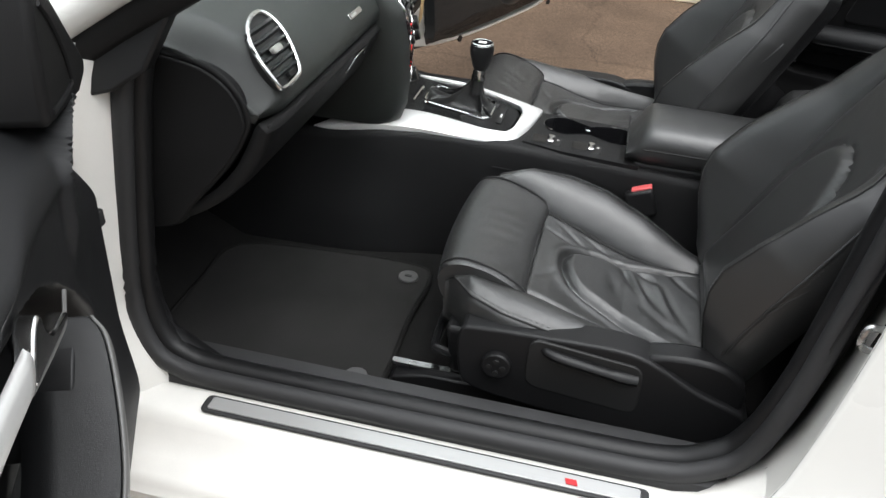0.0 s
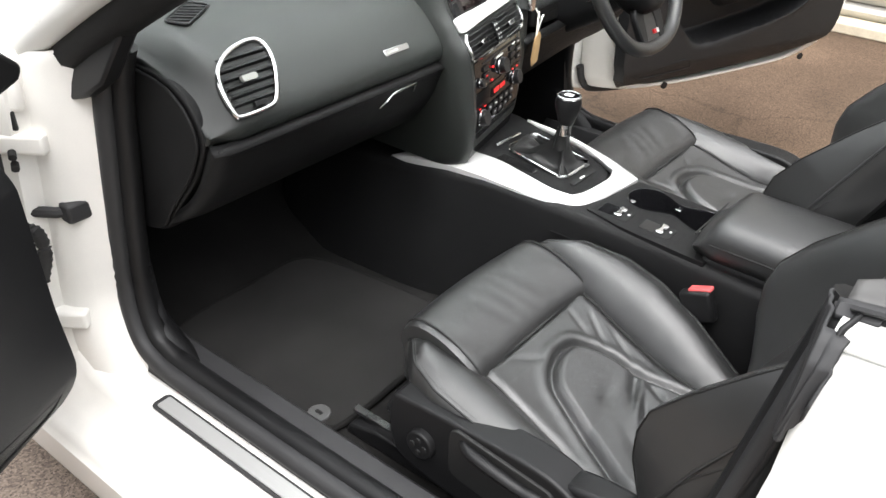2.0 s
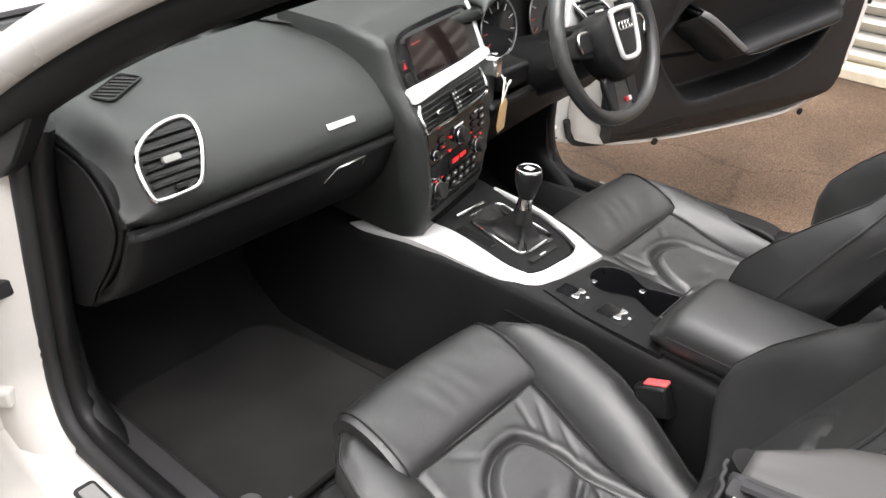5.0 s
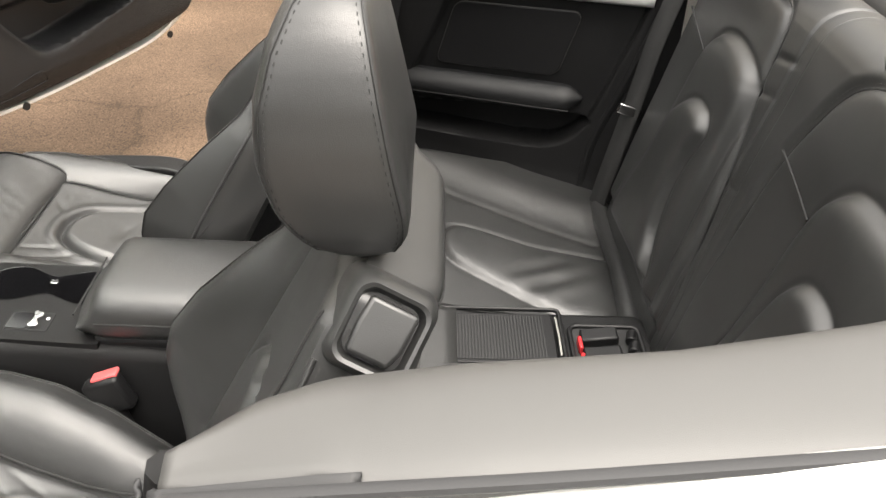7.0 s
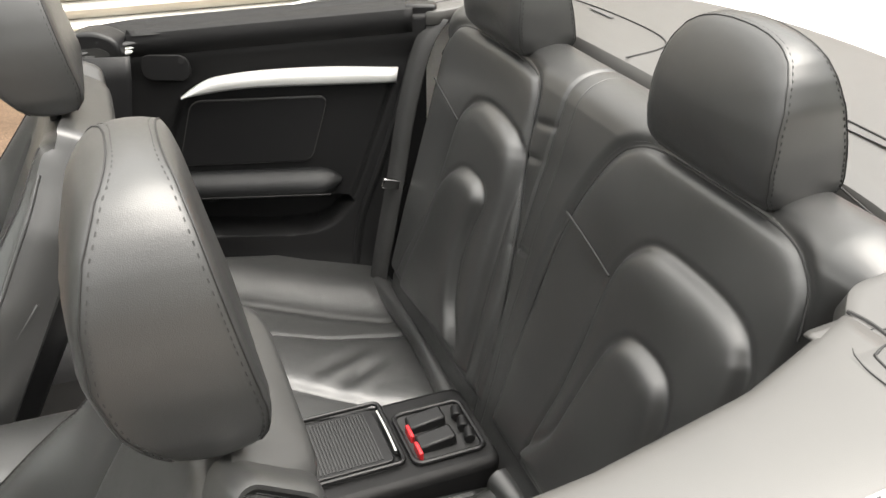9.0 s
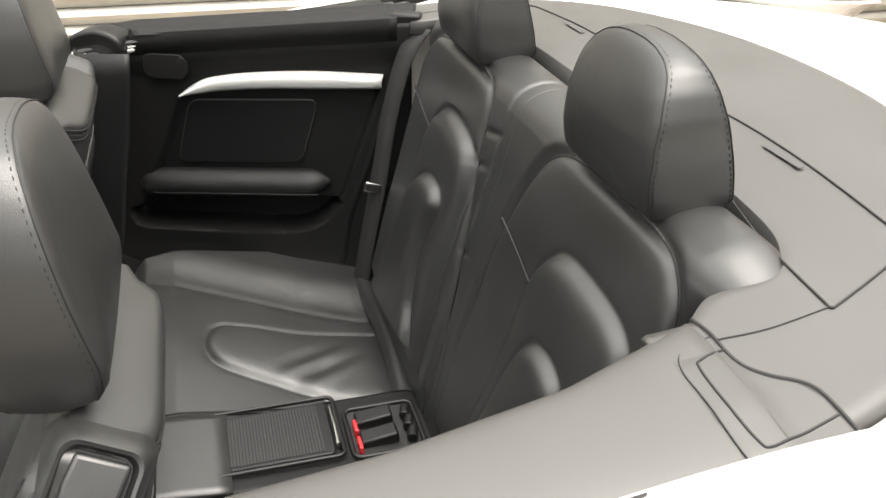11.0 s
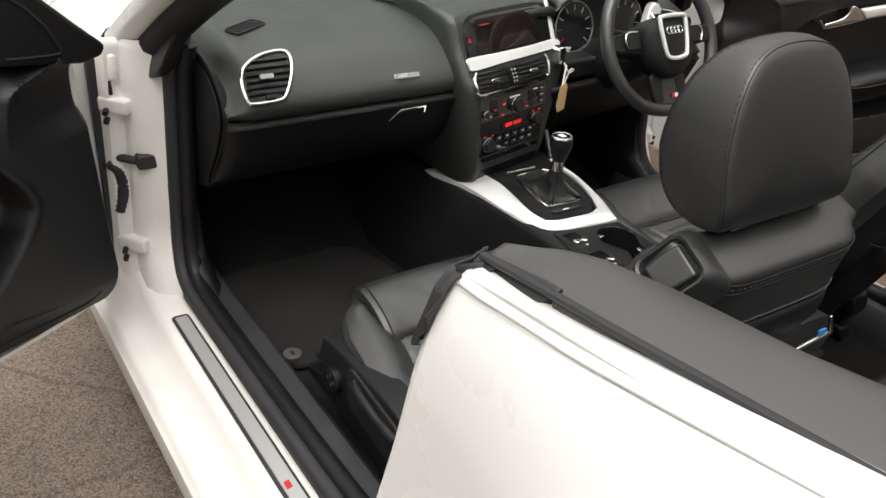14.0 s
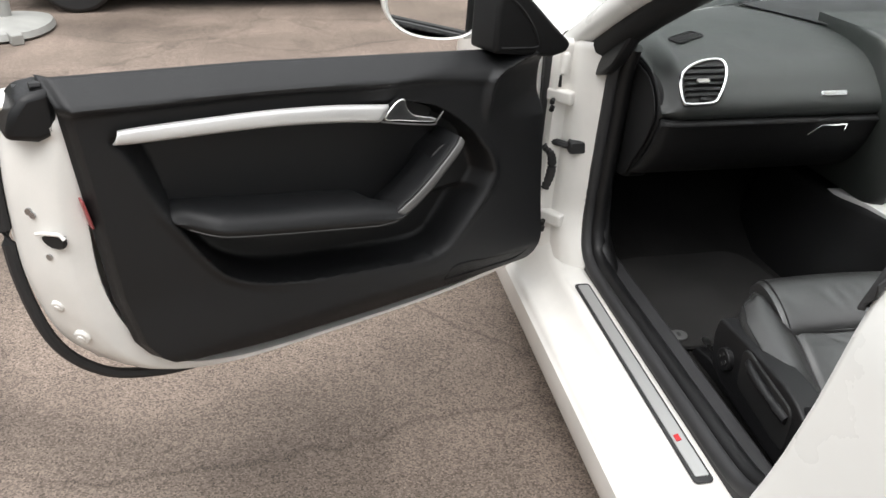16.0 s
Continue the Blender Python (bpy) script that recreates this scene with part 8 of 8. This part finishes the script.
# ---- soft covers along the belt line and over the roof box ----
def belt_cover(side):
    c = thing("belt_line_cover", (0.72, side * 0.65, 0.95))
    rows = []
    for x in np.concatenate([np.linspace(0.398, 0.47, 10), np.linspace(0.49, 1.028, 36)]):
        rise = float(np.interp(x, [0.398, 0.44, 0.50, 0.60, 0.75, 0.90, 1.03], [0.975, 0.982, 0.992, 1.004, 1.018, 1.032, 1.045]))
        inn = float(np.interp(x, [0.398, 0.42, 0.45, 0.50, 0.60, 0.75, 0.90, 1.03], [0.664, 0.646, 0.622, 0.606, 0.600, 0.597, 0.577, 0.535]))
        back = smooth01((x - 0.515) / 0.02)
        out = 0.700 + 0.016 * back
        zo = rise - 0.008 - 0.014 * back
        rows.append([(x, side * y, z) for y, z in spl([(inn + 0.045, rise - 0.16), (inn + 0.018, rise - 0.075), (inn + 0.002, rise - 0.030), (inn + 0.003, rise - 0.008), (inn + min(0.020, 0.3 * (out - inn)), rise + 0.001), ((inn + out) / 2, rise), (out - min(0.018, 0.3 * (out - inn)), rise - 0.003 - 0.005 * back), (out, zo), (out - 0.001, zo - 0.02)], 26)])
    part("cover", rows_bm(rows), COVER, c, "smooth grey-black leatherette cover", thick=0.008)
    edge_z = lambda x: float(np.interp(x, [0.392, 0.44, 0.50, 0.56], [0.974, 0.982, 0.992, 1.000]))
    rows = []
    for x in np.linspace(0.392, 0.530, 20):
        z, e = edge_z(x), 1 - 0.9 * smooth01((x - 0.515) / 0.015)
        rows.append([(x, side * y, zz) for y, zz in ((0.699, z - 0.008), (0.7005, z - 0.006), (0.704, z - 0.0065), (0.704 + 0.019 * e, z - 0.012 - 0.012 * e), (0.704 + 0.020 * e, z - 0.030))])
    part("rubber_end", rows_bm(rows), RUBBER, c, "charcoal rubber end strip", thick=0.003)
    part("rubber_tab", prism(rounded(0.394, -0.0065, 0.432, 0.0065, 0.003, 3), lambda u, v, w: V((u, side * (0.714 + v), edge_z(u) - 0.0135 - 0.6 * v + w)), 0.0, 0.004), RUBBER, c, bevel=0.001)
    # creased sealing flap hanging from the front corner
    rows = []
    for t in np.linspace(0, 1, 28):
        row = []
        for u in np.linspace(0, 1, 48):
            hem = float(np.interp(u, [0, 0.2, 0.34, 0.43, 0.54, 0.75, 0.9, 1], [0.815, 0.808, 0.832, 0.890, 0.868, 0.868, 0.884, 0.912]))
            top = 0.968 - 0.005 * u
            y = 0.690 + 0.036 * u + 0.026 * u * u + (0.020 + 0.020 * u) * t
            z = top + (hem - top) * t
            clear = float(np.interp(z, [0.80, 0.87, 0.90, 0.94, 0.957, 0.965], [0.806, 0.793, 0.786, 0.772, 0.758, 0.746]))
            y += (max(y, clear) - y) * float(smooth01((u - 0.48) / 0.2))
            pleat = math.sin(u * 12 + 1.2 * t) * (0.003 + 0.007 * t) + 0.004 * math.sin(u * 25 + 4 * t) * t
            row.append((0.382 + 0.010 * u + 0.026 * u ** 3 + (0.002 - 0.010 * u ** 3) * t - abs(pleat) * 0.6, side * (y + 0.5 * abs(pleat)), z))
        rows.append(row)
    part("rubber_flap", rows_bm(rows), RUBBER, c, "creased rubber sealing flap", thick=0.003)
    return tagged(c, "grey-black leatherette cover along the rear belt line", "car trim", "belt line covers")


belt_cover(-1)


def roof_box_cover():
    c = thing("roof_cover", (1.35, 0, 1.04))
    inn = [(1.030, -0.535), (1.065, -0.505), (1.125, -0.50), (1.165, -0.46), (1.178, -0.38), (1.18, -0.2), (1.18, 0.0), (1.18, 0.2), (1.178, 0.38), (1.165, 0.46), (1.125, 0.50), (1.065, 0.505), (1.030, 0.535)]
    inn = spl(inn, 121)
    rows = []
    for t in np.linspace(0, 1, 26):
        row = []
        for k in range(121):
            v = -1 + 2 * k / 120
            xi, yi = inn[k]
            xo, yo = deck_edge(v)
            x, y = xi + (xo - xi) * t, yi + (yo - yi) * t
            z = 1.050 + 0.030 * math.sin(min(1, max(0, (x - 1.02) / 0.5)) * 1.6) - 0.020 * (abs(y) / 0.7) ** 3
            z -= 0.025 * (1 - smooth01(t / 0.05)) + 0.012 * smooth01((t - 0.94) / 0.06)
            row.append((x, y, z))
        rows.append(row)
    part("cover", rows_bm(rows), COVER, c, "wide grey-black roof box cover", thick=0.008)

    def zz(x, y):
        return 1.0515 + 0.030 * math.sin(min(1, max(0, (x - 1.02) / 0.5)) * 1.6) - 0.020 * (abs(y) / 0.7) ** 3
    for sg in (-1, 1):
        gap = spl([(1.178, 0.37), (1.161, 0.454), (1.154, 0.555), (1.155, 0.565), (1.165, 0.563), (1.246, 0.527), (1.285, 0.50), (1.294, 0.44), (1.304, 0.30), (1.303, 0.17), (1.289, 0.109), (1.26, 0.086), (1.20, 0.08)], 110)
        part("flap_gap", tube([(x, sg * y, zz(x, y) - 0.0006) for x, y in gap], 0.0013, 6), DEEP, c)
        part("print_bar", prism([(0.0, 0.0), (0.07, 0.0), (0.07, 0.008), (0.0, 0.008)], lambda u, v, w: V((1.284 + v, sg * (0.265 + u), zz(1.288, 0.30) + 0.0003 + w)), 0, 0.0008), CLIP, c)
        part("front_seam", tube([(x, sg * y, zz(x, y) - 0.001) for x, y in spl([(1.040, 0.570), (1.09, 0.572), (1.155, 0.564)], 12)], 0.0008, 6), DEEP, c)
    tagged(c, "grey-black soft cover over the folded roof behind the seats", "car trim")
    # hinge flaps at the outer corners
    for sg in (-1, 1):
        fl = tagged(thing("hinge_flap", (1.02, sg * 0.65, 1.04)), "grey-black flap over the roof hinge", "car trim", "hinge flaps")
        def F2(u, v, w):
            cover = float(np.interp(u, [0.90, 1.03], [1.032, 1.045])) + float(np.interp(v, [0.54, 0.60, 0.65, 0.698, 0.716], [-0.004, 0.001, -0.001, -0.008, -0.022]))
            t = float(smooth01((u - 1.018) / 0.03))
            return V((u, sg * v, cover + (zz(u, v) - cover) * t + w))
        umax = lambda v: float(np.interp(v, [0.54, 0.601, 0.623, 0.640, 0.658, 0.71], [1.034, 1.038, 1.053, 1.074, 1.081, 1.081]))
        part("flap", rows_bm([[F2(0.984 + (umax(v) - 0.984) * t, v, 0.0014 - 0.003 * (1 - float(smooth01(t / 0.08)))) for t in np.linspace(0, 1, 24)] for v in np.linspace(0.545, 0.708, 24)]), COVER, fl, "smooth grey-black flap", thick=0.003)
        part("gap", tube([F2(u, v, 0.0012) for u, v in spl([(1.034, 0.540), (1.038, 0.564), (1.038, 0.601), (1.053, 0.623), (1.074, 0.640), (1.081, 0.658), (1.081, 0.70)], 40)], 0.0021, 6), DEEP, fl)
        part("gap", tube([F2(u, v, 0.0012) for u, v in spl([(1.037, 0.587), (1.012, 0.595), (1.004, 0.604), (1.002, 0.646), (1.005, 0.684), (1.012, 0.692), (1.04, 0.686), (1.079, 0.677)], 60)], 0.0014, 6), DEEP, fl)
        part("gap", tube([F2(u, v, 0.0014) for u, v in spl([(1.038, 0.567), (1.004, 0.578), (0.990, 0.600), (0.989, 0.634), (0.989, 0.688), (0.992, 0.706)], 40)], 0.0007, 6), DEEP, fl)


roof_box_cover()
